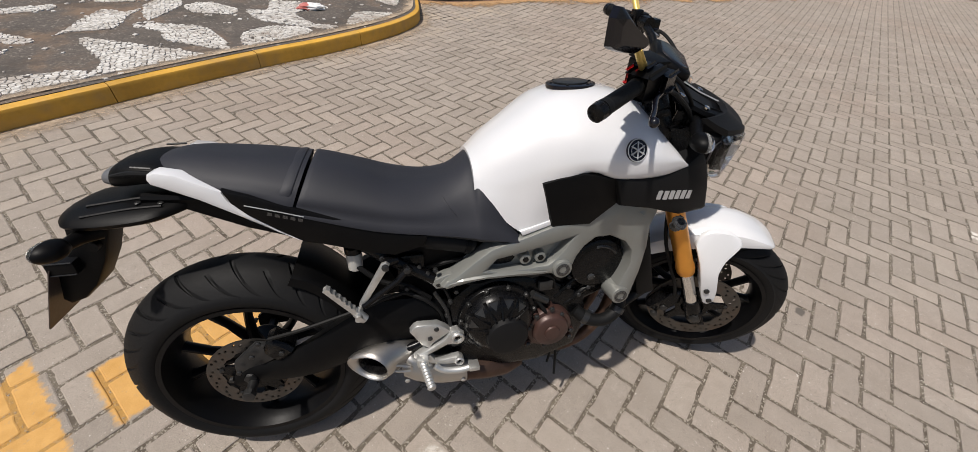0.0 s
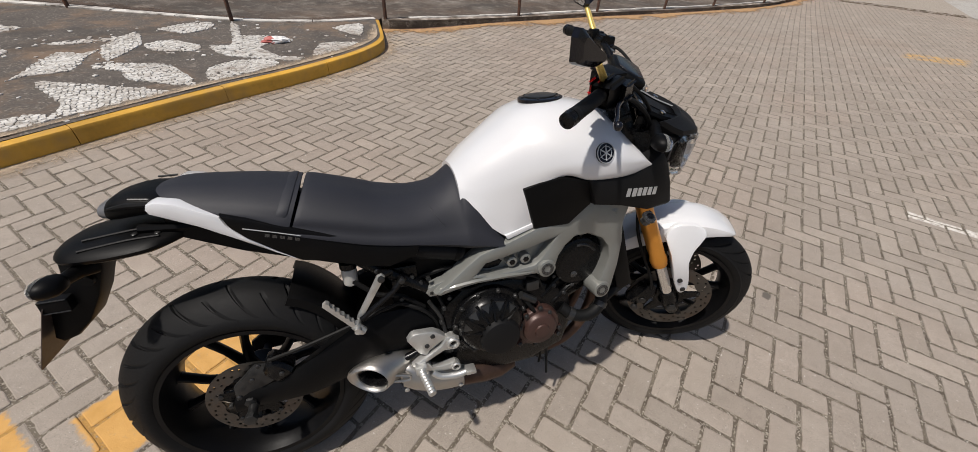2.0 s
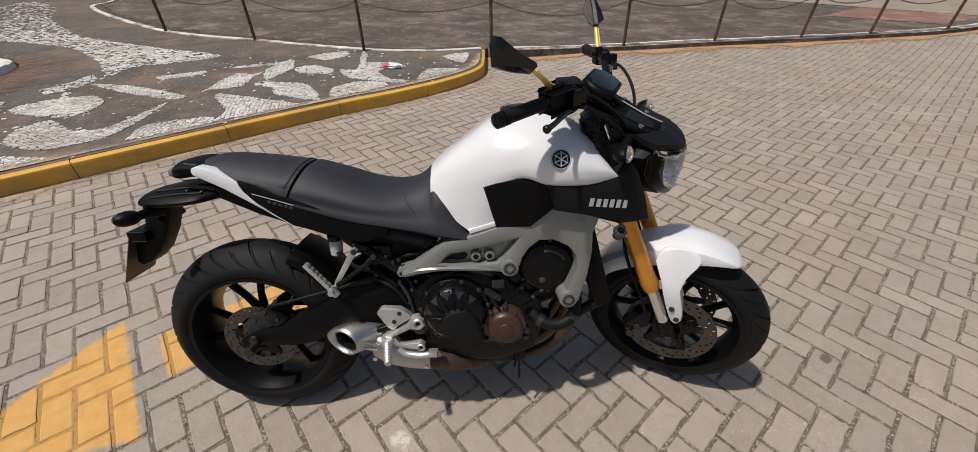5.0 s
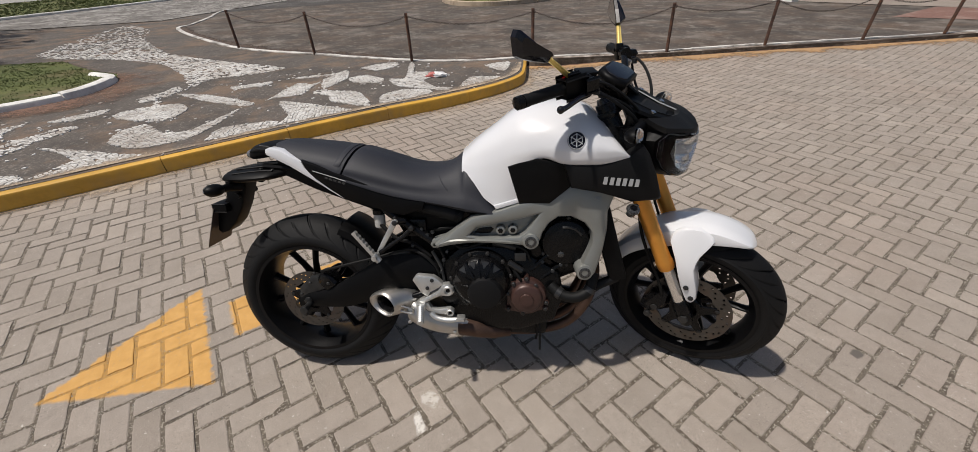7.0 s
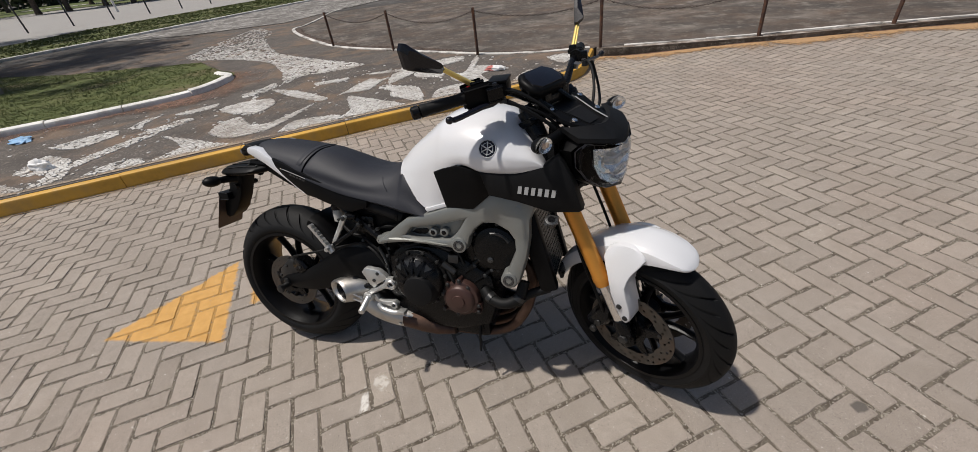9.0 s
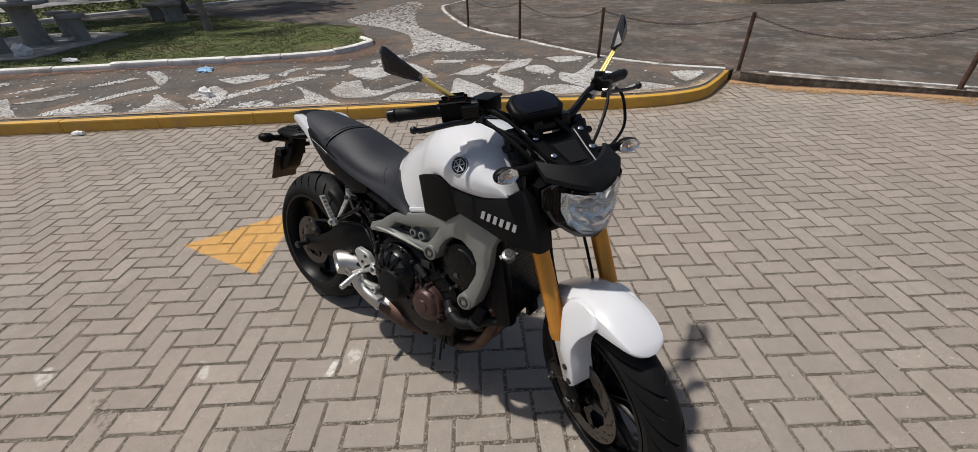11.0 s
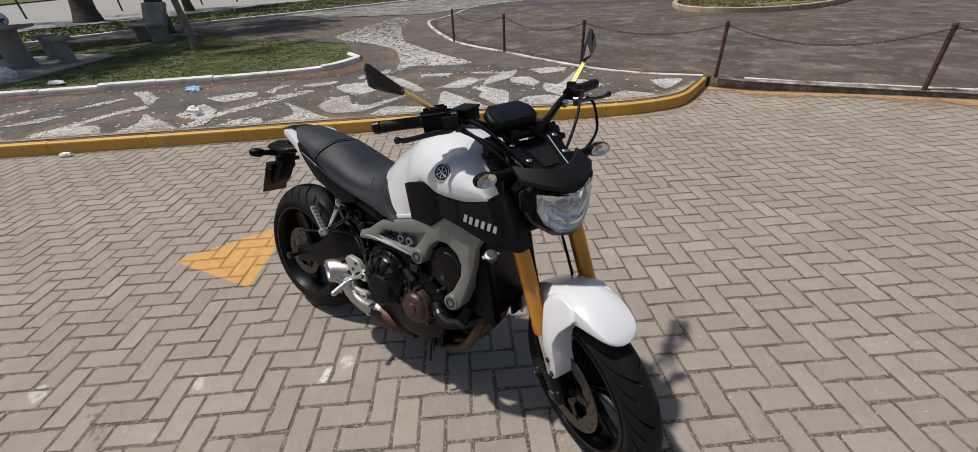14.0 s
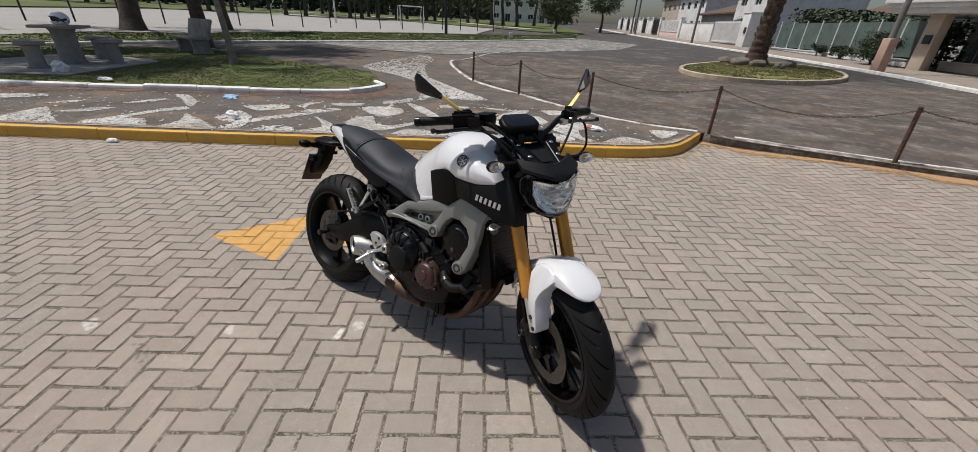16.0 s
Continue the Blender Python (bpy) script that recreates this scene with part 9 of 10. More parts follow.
# -- concrete table, stools and bench on the lawn --
flat_poly("concrete_pad", [(-6.35, -9.8), (-6.75, -6.75), (-9.5, -7.0), (-10.0, -7.6), (-10.2, -9.9)], ZP + 0.085, CONCRETE, 0.12)


def round_loop(r, z, n=20, x=0.0, y=0.0):
    return [(x + r * math.cos(6.2832 * k / n), y + r * math.sin(6.2832 * k / n), z) for k in range(n)]


def concrete_table(x, y):
    root = thing("concrete_table", "grey cast concrete table on a pedestal", "table", pose(x, y, ZP + 0.085, 0, 0, 30))
    bm = bmesh.new()
    box(bm, -0.42, 0.42, -0.42, 0.42, 0.70, 0.755, 0.012)
    part("tabletop", bm, CONCRETE, root)
    bm = bmesh.new()
    rings(bm, [round_loop(0.24, 0.0), round_loop(0.24, 0.05), round_loop(0.215, 0.07), round_loop(0.195, 0.4), round_loop(0.20, 0.62), round_loop(0.24, 0.702)])
    part("pedestal", bm, CONCRETE, root)


def concrete_stool(x, y):
    root = thing("concrete_stool", "grey round cast concrete stool", "stool", pose(x, y, ZP + 0.085), "stools round the concrete table")
    bm = bmesh.new()
    rings(bm, [round_loop(0.205, 0.42), round_loop(0.225, 0.435), round_loop(0.225, 0.495), round_loop(0.21, 0.508)])
    part("seat", bm, CONCRETE, root)
    bm = bmesh.new()
    rings(bm, [round_loop(0.18, 0.0), round_loop(0.18, 0.03), round_loop(0.135, 0.04), round_loop(0.125, 0.27), round_loop(0.13, 0.422)])
    part("pedestal", bm, CONCRETE, root)


concrete_table(-8.45, -8.1)
for sx, sy in ((-7.45, -7.9), (-8.75, -7.42), (-9.55, -8.35)):
    concrete_stool(sx, sy)


def concrete_bench(x, y, yaw):
    root = thing("concrete_bench", "grey cast concrete bench with a curved back", "bench", pose(x, y, ZP + 0.05, 0, 0, yaw))
    bm = bmesh.new()
    box(bm, -0.75, 0.75, -0.28, 0.22, 0.40, 0.47, 0.02)
    part("seat", bm, CONCRETE, root)
    bm = bmesh.new()
    rings(bm, [[(-0.75, yy, zz) for yy, zz in prof] for prof in ([(0.17, 0.44), (0.24, 0.44), (0.31, 0.70), (0.40, 0.93), (0.37, 0.97), (0.31, 0.96), (0.24, 0.72)],)] + [[(0.75, yy, zz) for yy, zz in ((0.17, 0.44), (0.24, 0.44), (0.31, 0.70), (0.40, 0.93), (0.37, 0.97), (0.31, 0.96), (0.24, 0.72))]])
    part("backrest", bm, CONCRETE, root)
    for s in (-1, 1):
        bm = bmesh.new()
        prof = [(-0.26, 0.41), (-0.20, 0.25), (-0.24, 0.0), (0.30, 0.0), (0.22, 0.2), (0.24, 0.41)]
        rings(bm, [[(s * 0.55 - 0.06, yy, zz) for yy, zz in prof], [(s * 0.55 + 0.06, yy, zz) for yy, zz in prof]])
        part("leg", bm, CONCRETE, root)


concrete_bench(-12.5, -8.0, 52)


def helmet(x, y, z):
    """A closed helmet with chin bar, opening, print and visor."""
    root = thing("motorcycle_helmet", "white helmet with black and violet print on the concrete table", "helmet", pose(x, y, z, 0, 0, 318))
    bm = bmesh.new()
    bmesh.ops.create_uvsphere(bm, u_segments=32, v_segments=20, radius=1.0)
    cut = []
    for f in bm.faces:
        c = f.calc_center_median()
        if c.x > 0.45 and -0.35 < c.z < 0.30 or c.z < -0.86:
            cut.append(f)
    bmesh.ops.delete(bm, geom=cut, context='FACES')
    for v in bm.verts:
        chin = max(0.0, -v.co.z) * max(0.0, v.co.x)
        v.co = Vector((v.co.x * 0.155 + chin * 0.05, v.co.y * 0.122, v.co.z * 0.135 + 0.118))
    part("shell", bm, WHITEPLASTIC, root)
    bm = bmesh.new()
    bmesh.ops.create_uvsphere(bm, u_segments=24, v_segments=14, radius=1.0)
    for v in bm.verts:
        v.co = Vector((v.co.x * 0.145, v.co.y * 0.113, v.co.z * 0.115 + 0.118))
    part("lining", bm, PLASTIC, root)
    for s in (-1, 1):
        bm = bmesh.new()
        outline = [(-0.13, 0.075), (-0.05, 0.045), (0.07, 0.050), (0.12, 0.10), (0.11, 0.165), (0.05, 0.160), (0.00, 0.115), (-0.09, 0.135)]
        loops = []
        for k in (1.0, 0.5):
            loops.append([(px_ * k, s * (0.004 + 0.122 * math.sqrt(max(0.05, 1 - (px_ * k / 0.16) ** 2 - ((0.118 + (pz_ - 0.118) * k - 0.118) / 0.14) ** 2))), 0.118 + (pz_ - 0.118) * k) for px_, pz_ in outline])
        rings(bm, loops, True, False, True)
        part("print", bm, PURPLEPRINT, root)
    bm = bmesh.new()
    loops = []
    for r, dz in ((1.0, 0.20), (1.0, 0.34)):
        loops.append([(0.158 * r * math.cos(a), 0.126 * r * math.sin(a), 0.118 + 0.135 * dz) for a in (radians(-70 + 140 * k / 14) for k in range(15))])
    rings(bm, loops, False)
    part("visor", bm, WINDOWGLASS, root)


helmet(-8.42, -8.02, ZP + 0.842)

# -- tree island --
ISLAND = [(-16.0 + (4.9 * math.cos(a)) * 0.80 - 1.6 * math.sin(a), 12.7 + 4.1 * math.sin(a) - 1.2 * math.cos(a)) for a in (6.2832 * k / 28 for k in range(28))]
flat_poly("island_lawn", ISLAND, ZP + 0.12, DRYLAWN, 0.10)
ISLANDKERB = surface("cream painted island kerb", (0.52, 0.42, 0.31), 0.8, var=0.15, big=2.0, fine=40.0, bump=0.4, dist=0.004, dirt=(0.24, 0.17, 0.11), dirt_amount=0.6, dirt_scale=3.0, where="world")
kerb_run("island_kerb", ISLAND[::-1] + ISLAND[-1:], 0.14, 0.15, ISLANDKERB, base=ZP, length=1.2, rounded=0.03, label="cream painted kerb round the tree island")
tagged(blades("island_grass", ISLAND, 16000, 0.035, DRYGRASS, 8, 0.12, width=0.010), "short yellowish grass on the tree island", "grass")


def palm(x, y):
    root = thing("palm_tree", "thick rough brown palm trunk with a flared base", "palm tree", pose(x, y, ZP + 0.15))
    bm = bmesh.new()
    loops = []
    n = 20
    for k in range(60):
        z = 0.06 * k * (1 + k / 60)
        r = 0.34 + 0.42 * math.exp(-z / 0.35) + 0.02 * math.sin(k * 1.9)
        lean = 0.07 * z
        loops.append([(lean + r * (1 + 0.14 * noise.noise(Vector((math.cos(6.2832 * j / n) * 2.2, math.sin(6.2832 * j / n) * 2.2, z * 2.6)))) * math.cos(6.2832 * j / n),
                       r * (1 + 0.14 * noise.noise(Vector((math.sin(6.2832 * j / n) * 2.2, z * 2.6, 5.0 + math.cos(6.2832 * j / n) * 2.2)))) * math.sin(6.2832 * j / n), z - 0.1) for j in range(n)])
    rings(bm, loops)
    trunk = part("trunk", bm, PALMBARK, root)
    rnd = random.Random(31)
    for k in range(70):
        a, z = rnd.uniform(0, 6.2832), rnd.uniform(0.7, 6.2)
        r = 0.33 + 0.42 * math.exp(-z / 0.35)
        p = Vector((0.07 * z + r * math.cos(a), r * math.sin(a), z))
        o = Vector((math.cos(a), math.sin(a), 0))
        t = Vector((-math.sin(a), math.cos(a), 0))
        bm = bmesh.new()
        rings(bm, [[p - t * 0.09 - o * 0.03, p + t * 0.09 - o * 0.03, p + t * 0.08 + o * 0.03, p - t * 0.08 + o * 0.03],
                   [p - t * 0.04 + o * 0.03 + Vector((0, 0, 0.16)), p + t * 0.04 + o * 0.03 + Vector((0, 0, 0.16)), p + t * 0.035 + o * 0.07 + Vector((0, 0, 0.15)), p - t * 0.035 + o * 0.07 + Vector((0, 0, 0.15))]])
        part("leaf_stub", bm, PALMBARK, trunk)
    for k in range(16):
        a = 6.2832 * k / 16
        d = Vector((math.cos(a), math.sin(a), 0))
        side = Vector((-d.y, d.x, 0))
        spine = smooth_path([Vector((0.48, 0, 6.9)), Vector((0.48, 0, 7.5)) + d * 1.0, Vector((0.48, 0, 7.4)) + d * 2.2, Vector((0.48, 0, 6.4)) + d * 3.2], 8)
        verts, faces = [], []
        for i, p in enumerate(spine[2:]):
            for s in (-1, 1):
                n0 = len(verts)
                l = 0.55 * math.sin(3.0 * (i + 1) / len(spine)) + 0.15
                verts += [p, p + d * 0.06, p + side * s * l + d * 0.25 - Vector((0, 0, 0.25 * l))]
                faces.append((n0, n0 + 1, n0 + 2))
        ob_from("frond", verts, faces, FOLIAGE, root)


palm(-18.9, 14.1)


def boulder(x, y, z, a, b, h, seed):
    bm = bmesh.new()
    bmesh.ops.create_icosphere(bm, subdivisions=3, radius=1.0)
    for v in bm.verts:
        f = 1 + 0.30 * noise.noise(v.co * 1.4 + Vector((seed, seed, 0))) + 0.1 * noise.noise(v.co * 4)
        v.co = Vector((v.co.x * a * f, v.co.y * b * f, v.co.z * h * f))
    tagged(part("boulder", bm, ROCK, None, m=pose(x, y, z + h * 0.55, 0, 0, seed * 40)), "rough grey stone at the foot of the palm", "stone", "stones round the palm")


for bx, by, ba, bs in ((-18.3, 13.0, 0.42, 1), (-17.75, 13.55, 0.36, 2), (-18.1, 15.2, 0.40, 3), (-17.6, 14.5, 0.30, 4), (-19.4, 12.9, 0.34, 5)):
    boulder(bx, by, ZP + 0.15, ba, ba * 0.75, ba * 0.5, bs)

# -- sports court: fence posts, goal, lamp poles --
for k in range(17):
    t = k / 16
    fx, fy = -22.8 - 25.2 * t, -23.0 + 25.5 * t ** 1.12
    root = thing("fence_post", "thin dark steel post of the sports court fence", "fence post", pose(fx, fy, ground_z(fx, fy)), "posts of the sports court fence")
    bm = bmesh.new()
    tube(bm, [(0, 0, 0), (0, 0, 4.2)], 0.045, 8)
    part("shaft", bm, DARKMETAL, root)
    bm = bmesh.new()
    box(bm, -0.08, 0.08, -0.08, 0.08, 0.0, 0.03)
    part("base_plate", bm, DARKMETAL, root)
for k in range(14):
    fx, fy = -17.6 - 0.22 * k, -19.4 - 0.30 * k
    root = thing("gate_bar", "dark blue upright bar of a court gate", "gate bar", pose(fx, fy, ground_z(fx, fy) + 0.05), "bars of the court gate")
    bm = bmesh.new()
    tube(bm, [(0, 0, 0), (0, 0, 3.0)], 0.025, 6)
    part("shaft", bm, BLUEMETAL, root)


def goal_frame(x, y, yaw):
    root = thing("goal_frame", "white steel goal frame on the sports court", "goal", pose(x, y, ground_z(x, y) + 0.07, 0, 0, yaw))
    for s in (-1, 1):
        bm = bmesh.new()
        tube(bm, [(0, s * 1.5, 0), (0, s * 1.5, 2.04)], 0.05, 8)
        part("post", bm, WHITEPAINT, root)
        bm = bmesh.new()
        tube(bm, [(0, s * 1.5, 2.0), (-0.5, s * 1.5, 2.0), (-1.0, s * 1.5, 0.02)], 0.03, 6)
        part("brace", bm, WHITEPAINT, root)
    bm = bmesh.new()
    tube(bm, [(0, -1.55, 2.0), (0, 1.55, 2.0)], 0.05, 8)
    part("crossbar", bm, WHITEPAINT, root)


def lamp_pole(x, y, height, r, material, label):
    root = thing("lamp_pole", label, "pole", pose(x, y, ground_z(x, y)))
    bm = bmesh.new()
    tube(bm, [(0, 0, 0), (0, 0, height)], [r, r * 0.7], 10)
    part("shaft", bm, material, root)
    bm = bmesh.new()
    tube(bm, [(0, 0, height - 0.1), (0.5, 0, height + 0.25), (1.0, 0, height + 0.25)], 0.04, 6, 3)
    part("arm", bm, material, root)
    bm = bmesh.new()
    box(bm, 0.9, 1.45, -0.1, 0.1, height + 0.2, height + 0.3, 0.03)
    part("lamp_head", bm, material, root)
    return root


# -- street frontage --


def wall_panel(name, label, a, b, height, thick, material, coping=None, base=0.0):
    """A straight garden wall between two points, with a coping."""
    l = math.hypot(b[0] - a[0], b[1] - a[1])
    z = min(ground_z(*a), ground_z(*b))
    root = thing(name, label, "wall", pose(a[0], a[1], z, 0, 0, math.degrees(math.atan2(b[1] - a[1], b[0] - a[0]))))
    bm = bmesh.new()
    box(bm, 0.002, l - 0.002, -thick / 2, thick / 2, -0.3, height, 0.01)
    part("wall_body", bm, material, root)
    bm = bmesh.new()
    box(bm, 0.004, l - 0.004, -thick / 2 - 0.04, thick / 2 + 0.04, height, height + 0.07, 0.01)
    part("coping", bm, coping or material, root)
    return root


def slat_gate(label, a, b, height, material, step=0.16, group=""):
    """A gate of upright slats between two rails."""
    l = math.hypot(b[0] - a[0], b[1] - a[1])
    z = max(ground_z(*a), ground_z(*b)) + 0.08
    root = thing("slat_fence", label, "fence", pose(a[0], a[1], z, 0, 0, math.degrees(math.atan2(b[1] - a[1], b[0] - a[0]))))
    for zz in (0.12, height - 0.12):
        bm = bmesh.new()
        box(bm, 0.0, l, -0.03, 0.03, zz - 0.04, zz + 0.04)
        part("rail", bm, material, root)
    for k in range(int(l / step)):
        bm = bmesh.new()
        box(bm, k * step + 0.01, k * step + step * 0.62, -0.02, 0.02, 0.0, height)
        part("slat", bm, material, root)
    return root


def gate_pillar(x, y, w, height, material, label, yaw=0, cap=0.05):
    root = thing("gate_pillar", label, "pillar", pose(x, y, min(ground_z(x, y), ZP + 1.5), 0, 0, yaw))
    bm = bmesh.new()
    box(bm, -w / 2, w / 2, -w / 2, w / 2, -0.3, height, 0.015)
    part("shaft", bm, material, root)
    bm = bmesh.new()
    box(bm, -w / 2 - cap, w / 2 + cap, -w / 2 - cap, w / 2 + cap, height, height + 0.09, 0.015)
    part("cap", bm, material, root)
    return root


def shrub(label, x, y, r, h, count, seed, z=None, stem=0.3):
    root = thing("shrub", label, "shrub", pose(x, y, ground_z(x, y) if z is None else z))
    bm = bmesh.new()
    tube(bm, [(0, 0, -0.05), (0.03, 0, stem), (0, 0.02, stem + h * 0.5)], [0.07, 0.055, 0.02], 8)
    part("stem", bm, BARK, root)
    vs, fs = leaf_cloud((0, 0, stem + h * 0.45), (r, r, h * 0.5), count * 2, 0.06, seed)
    ob_from("crown", vs, fs, DARKLEAF, root)
    return root


def house(label, x, y, yaw, w, d, h, wall, roof_h, storeys=1, openings=3, roof=None):
    """A house with a band of openings towards the street and a low roof with eaves."""
    root = thing("house", label, "house", pose(x, y, ground_z(x, y), 0, 0, yaw))
    t = 0.2
    # front wall in strips round its openings

    def strip(*edges):
        bm = bmesh.new()
        box(bm, *edges)
        part("wall", bm, wall, root, smooth=False)

    step = w / openings
    for s in range(storeys):
        z0, z1 = s * h, (s + 1) * h
        for k in range(openings):
            a = -w / 2 + k * step
            o0, o1 = a + step * 0.28, a + step * 0.72
            s0, s1 = z0 + (0.0 if k % 3 == 1 and s == 0 else 0.9), z0 + 2.1
            strip(a, o0, 0, t, z0, z1)
            strip(o1, a + step, 0, t, z0, z1)
            strip(o0, o1, 0, t, s1, z1)
            if s0 > z0:
                strip(o0, o1, 0, t, z0, s0)
    for nm, bb in (("wall", (-w / 2, -w / 2 + t, t, d)), ("wall", (w / 2 - t, w / 2, t, d)), ("wall", (-w / 2 + t, w / 2 - t, d - t, d))):
        bm = bmesh.new()
        box(bm, *bb, 0, h * storeys)
        part(nm, bm, wall, root)
    for s in range(storeys):
        for k in range(openings):
            a = -w / 2 + k * step
            o0, o1 = a + step * 0.28, a + step * 0.72
            z0 = s * h + (0.0 if k % 3 == 1 and s == 0 else 0.9)
            z1 = s * h + 2.1
            bm = bmesh.new()
            for bx0, bx1, bz0, bz1 in ((o0, o0 + 0.07, z0, z1), (o1 - 0.07, o1, z0, z1), (o0 + 0.07, o1 - 0.07, z1 - 0.07, z1), (o0 + 0.07, o1 - 0.07, z0, z0 + 0.07), ((o0 + o1) / 2 - 0.03, (o0 + o1) / 2 + 0.03, z0 + 0.07, z1 - 0.07)):
                box(bm, bx0, bx1, 0.06, 0.14, bz0, bz1)
            win = part("window", bm, WHITEWALL, root)
            bm = bmesh.new()
            box(bm, o0 + 0.05, o1 - 0.05, 0.095, 0.105, z0 + 0.05, z1 - 0.05)
            part("pane", bm, WINDOWGLASS, win)
    top = h * storeys
    bm = bmesh.new()
    e = 0.6
    base = [(-w / 2 - e, -e, top), (w / 2 + e, -e, top), (w / 2 + e, d + e, top), (-w / 2 - e, d + e, top)]
    lip = [(px_, py_, top + 0.18) for px_, py_, pz_ in base]
    ridge = [(-w / 2 + d * 0.4, d * 0.5 - 0.05, top + roof_h), (w / 2 - d * 0.4, d * 0.5 - 0.05, top + roof_h), (w / 2 - d * 0.4, d * 0.5 + 0.05, top + roof_h), (-w / 2 + d * 0.4, d * 0.5 + 0.05, top + roof_h)]
    rings(bm, [base, lip, ridge])
    part("roof", bm, roof or ROOFTILE, root, smooth=False)
    return root


def utility_pole(x, y, height, r, sleeve=0.0):
    root = thing("utility_pole", "grey utility pole" + (" with a pinkish concrete footing" if sleeve else " beside the street"), "pole", pose(x, y, ground_z(x, y)))
    bm = bmesh.new()
    tube(bm, [(0, 0, -0.2), (0, 0, height)], [r, r * 0.7], 12)
    part("shaft", bm, POLEWOOD, root)
    if sleeve:
        bm = bmesh.new()
        box(bm, -r * 1.6, r * 1.6, -r * 1.6, r * 1.6, -0.1, sleeve, 0.04)
        part("footing", bm, SLEEVE, root)
    bm = bmesh.new()
    box(bm, -0.9, 0.9, -0.06, 0.06, height - 0.8, height - 0.68)
    part("cross_arm", bm, POLEWOOD, root)


def build_park_things():
    goal_frame(-51.5, -7.0, 35)
    lamp_pole(-47.0, -14.5, 6.0, 0.09, WHITEWALL, "white lamp pole beyond the sports court")
    lamp_pole(-36.3, -1.9, 7.0, 0.13, DARKMETAL, "dark steel floodlight pole on the verge")
    for wx, wy in ((-34.6, 3.5), (-50.1, 9.7), (-56.6, 4.0)):
        root = thing("marker_stone", "small whitewashed stone marker on the verge", "stone", pose(wx, wy, ground_z(wx, wy) + 0.05))
        bm = bmesh.new()
        box(bm, -0.14, 0.14, -0.14, 0.14, -0.1, 0.42, 0.03)
        part("block", bm, WHITEWALL, root)


build_park_things()


def build_frontage():
    # near house: planter, beige pillar, covered terrace
    wall_panel("planter_wall", "low beige planter wall before the terrace", (-20.6, 25.3), (-9.0, 23.1), 0.55, 0.35, BEIGEWALL)
    gate_pillar(-20.3, 23.7, 0.62, 2.55, BEIGEWALL, "beige plastered gate pillar with a small letter box", 10)
    bm = bmesh.new()
    box(bm, -0.16, 0.16, -0.05, 0.05, -0.2, 0.2, 0.01)
    tagged(part("letter_box", bm, DARKMETAL, None, m=pose(-20.18, 23.35, 1.75, 0, 0, 10)), "small dark letter box on the beige pillar", "letter box")
    gate_pillar(-15.3, 24.6, 0.40, 2.55, BEIGEWALL, "beige terrace pillar", 10)
    gate_pillar(-10.2, 23.6, 0.40, 2.55, BEIGEWALL, "beige terrace pillar", 10)
    root = thing("terrace_roof", "white flat terrace roof with stepped fascia boards", "roof", pose(-15.5, 26.3, ground_z(-16, 25), 0, 0, -169))
    for k, (o, z0, z1) in enumerate(((0.0, 2.62, 2.86), (0.14, 2.86, 3.06), (0.26, 3.06, 3.30))):
        bm = bmesh.new()
        box(bm, -9.0 - o, 7.0 + o, -5.0, 2.6 + o, z0, z1, 0.01)
        part("fascia", bm, WHITEWALL, root)
    house("white house behind a covered terrace", -15.0, 29.3, 11, 15.0, 8.0, 3.0, GREYWALL, 1.6, 1, 5)
    slat_gate("dark metal railing before the terrace", (-19.8, 25.5), (-9.6, 23.6), 1.9, DARKMETAL, 0.42)
    wall_panel("front_wall", "beige front wall beside the driveway", (-9.0, 23.0), (-5.6, 22.4), 1.2, 0.25, BEIGEWALL)
    shrub("dense dark green shrub beside the driveway", -7.1, 22.0, 1.0, 1.5, 2600, 41, stem=0.15)
    shrub("round clipped dark green bush by the fence", -22.8, 23.4, 0.95, 1.5, 2800, 42, stem=0.25)
    shrub("low dark green shrub at the fence", -26.5, 24.6, 0.6, 0.8, 900, 43, stem=0.1)
    shrub("low dark green shrub at the fence", -29.5, 25.4, 0.5, 0.7, 800, 44, stem=0.1)
    # green panel fence
    wall_panel("fence_footing", "low white footing wall of the green fence", (-21.2, 24.6), (-37.2, 27.4), 0.35, 0.25, WHITEWALL)
    fence = thing("panel_fence", "green mesh panel fence with pale posts", "fence", pose(-21.2, 24.6, ground_z(-30, 26) + 0.30, 0, 0, math.degrees(math.atan2(2.8, -16.0))))
    for k in range(9):
        bm = bmesh.new()
        tube(bm, [(k * 2.0 + 0.05, 0, -0.1), (k * 2.0 + 0.05, 0, 2.0)], 0.05, 8)
        part("post", bm, WHITEWALL, fence)
        if k < 8:
            bm = bmesh.new()
            box(bm, k * 2.0 + 0.12, k * 2.0 + 1.98, -0.015, 0.015, 0.05, 1.85)
            part("panel", bm, GREENMESH, fence)
    hedge("garden_hedge", "dark green garden plants behind the fence", [(-23.0, 27.2), (-36.5, 29.2)], 3.3, 0.6, 15000, 0.10, 47, DARKLEAF)
    house("grey house with a dark tiled roof", -30.0, 33.5, -10, 17.0, 9.0, 2.9, GREYWALL, 2.4, 1, 4)
    # white gate house wall
    gate_pillar(-38.9, 26.0, 1.5, 2.75, WHITEWALL, "wide white gate pillar with a meter box", -8)
    bm = bmesh.new()
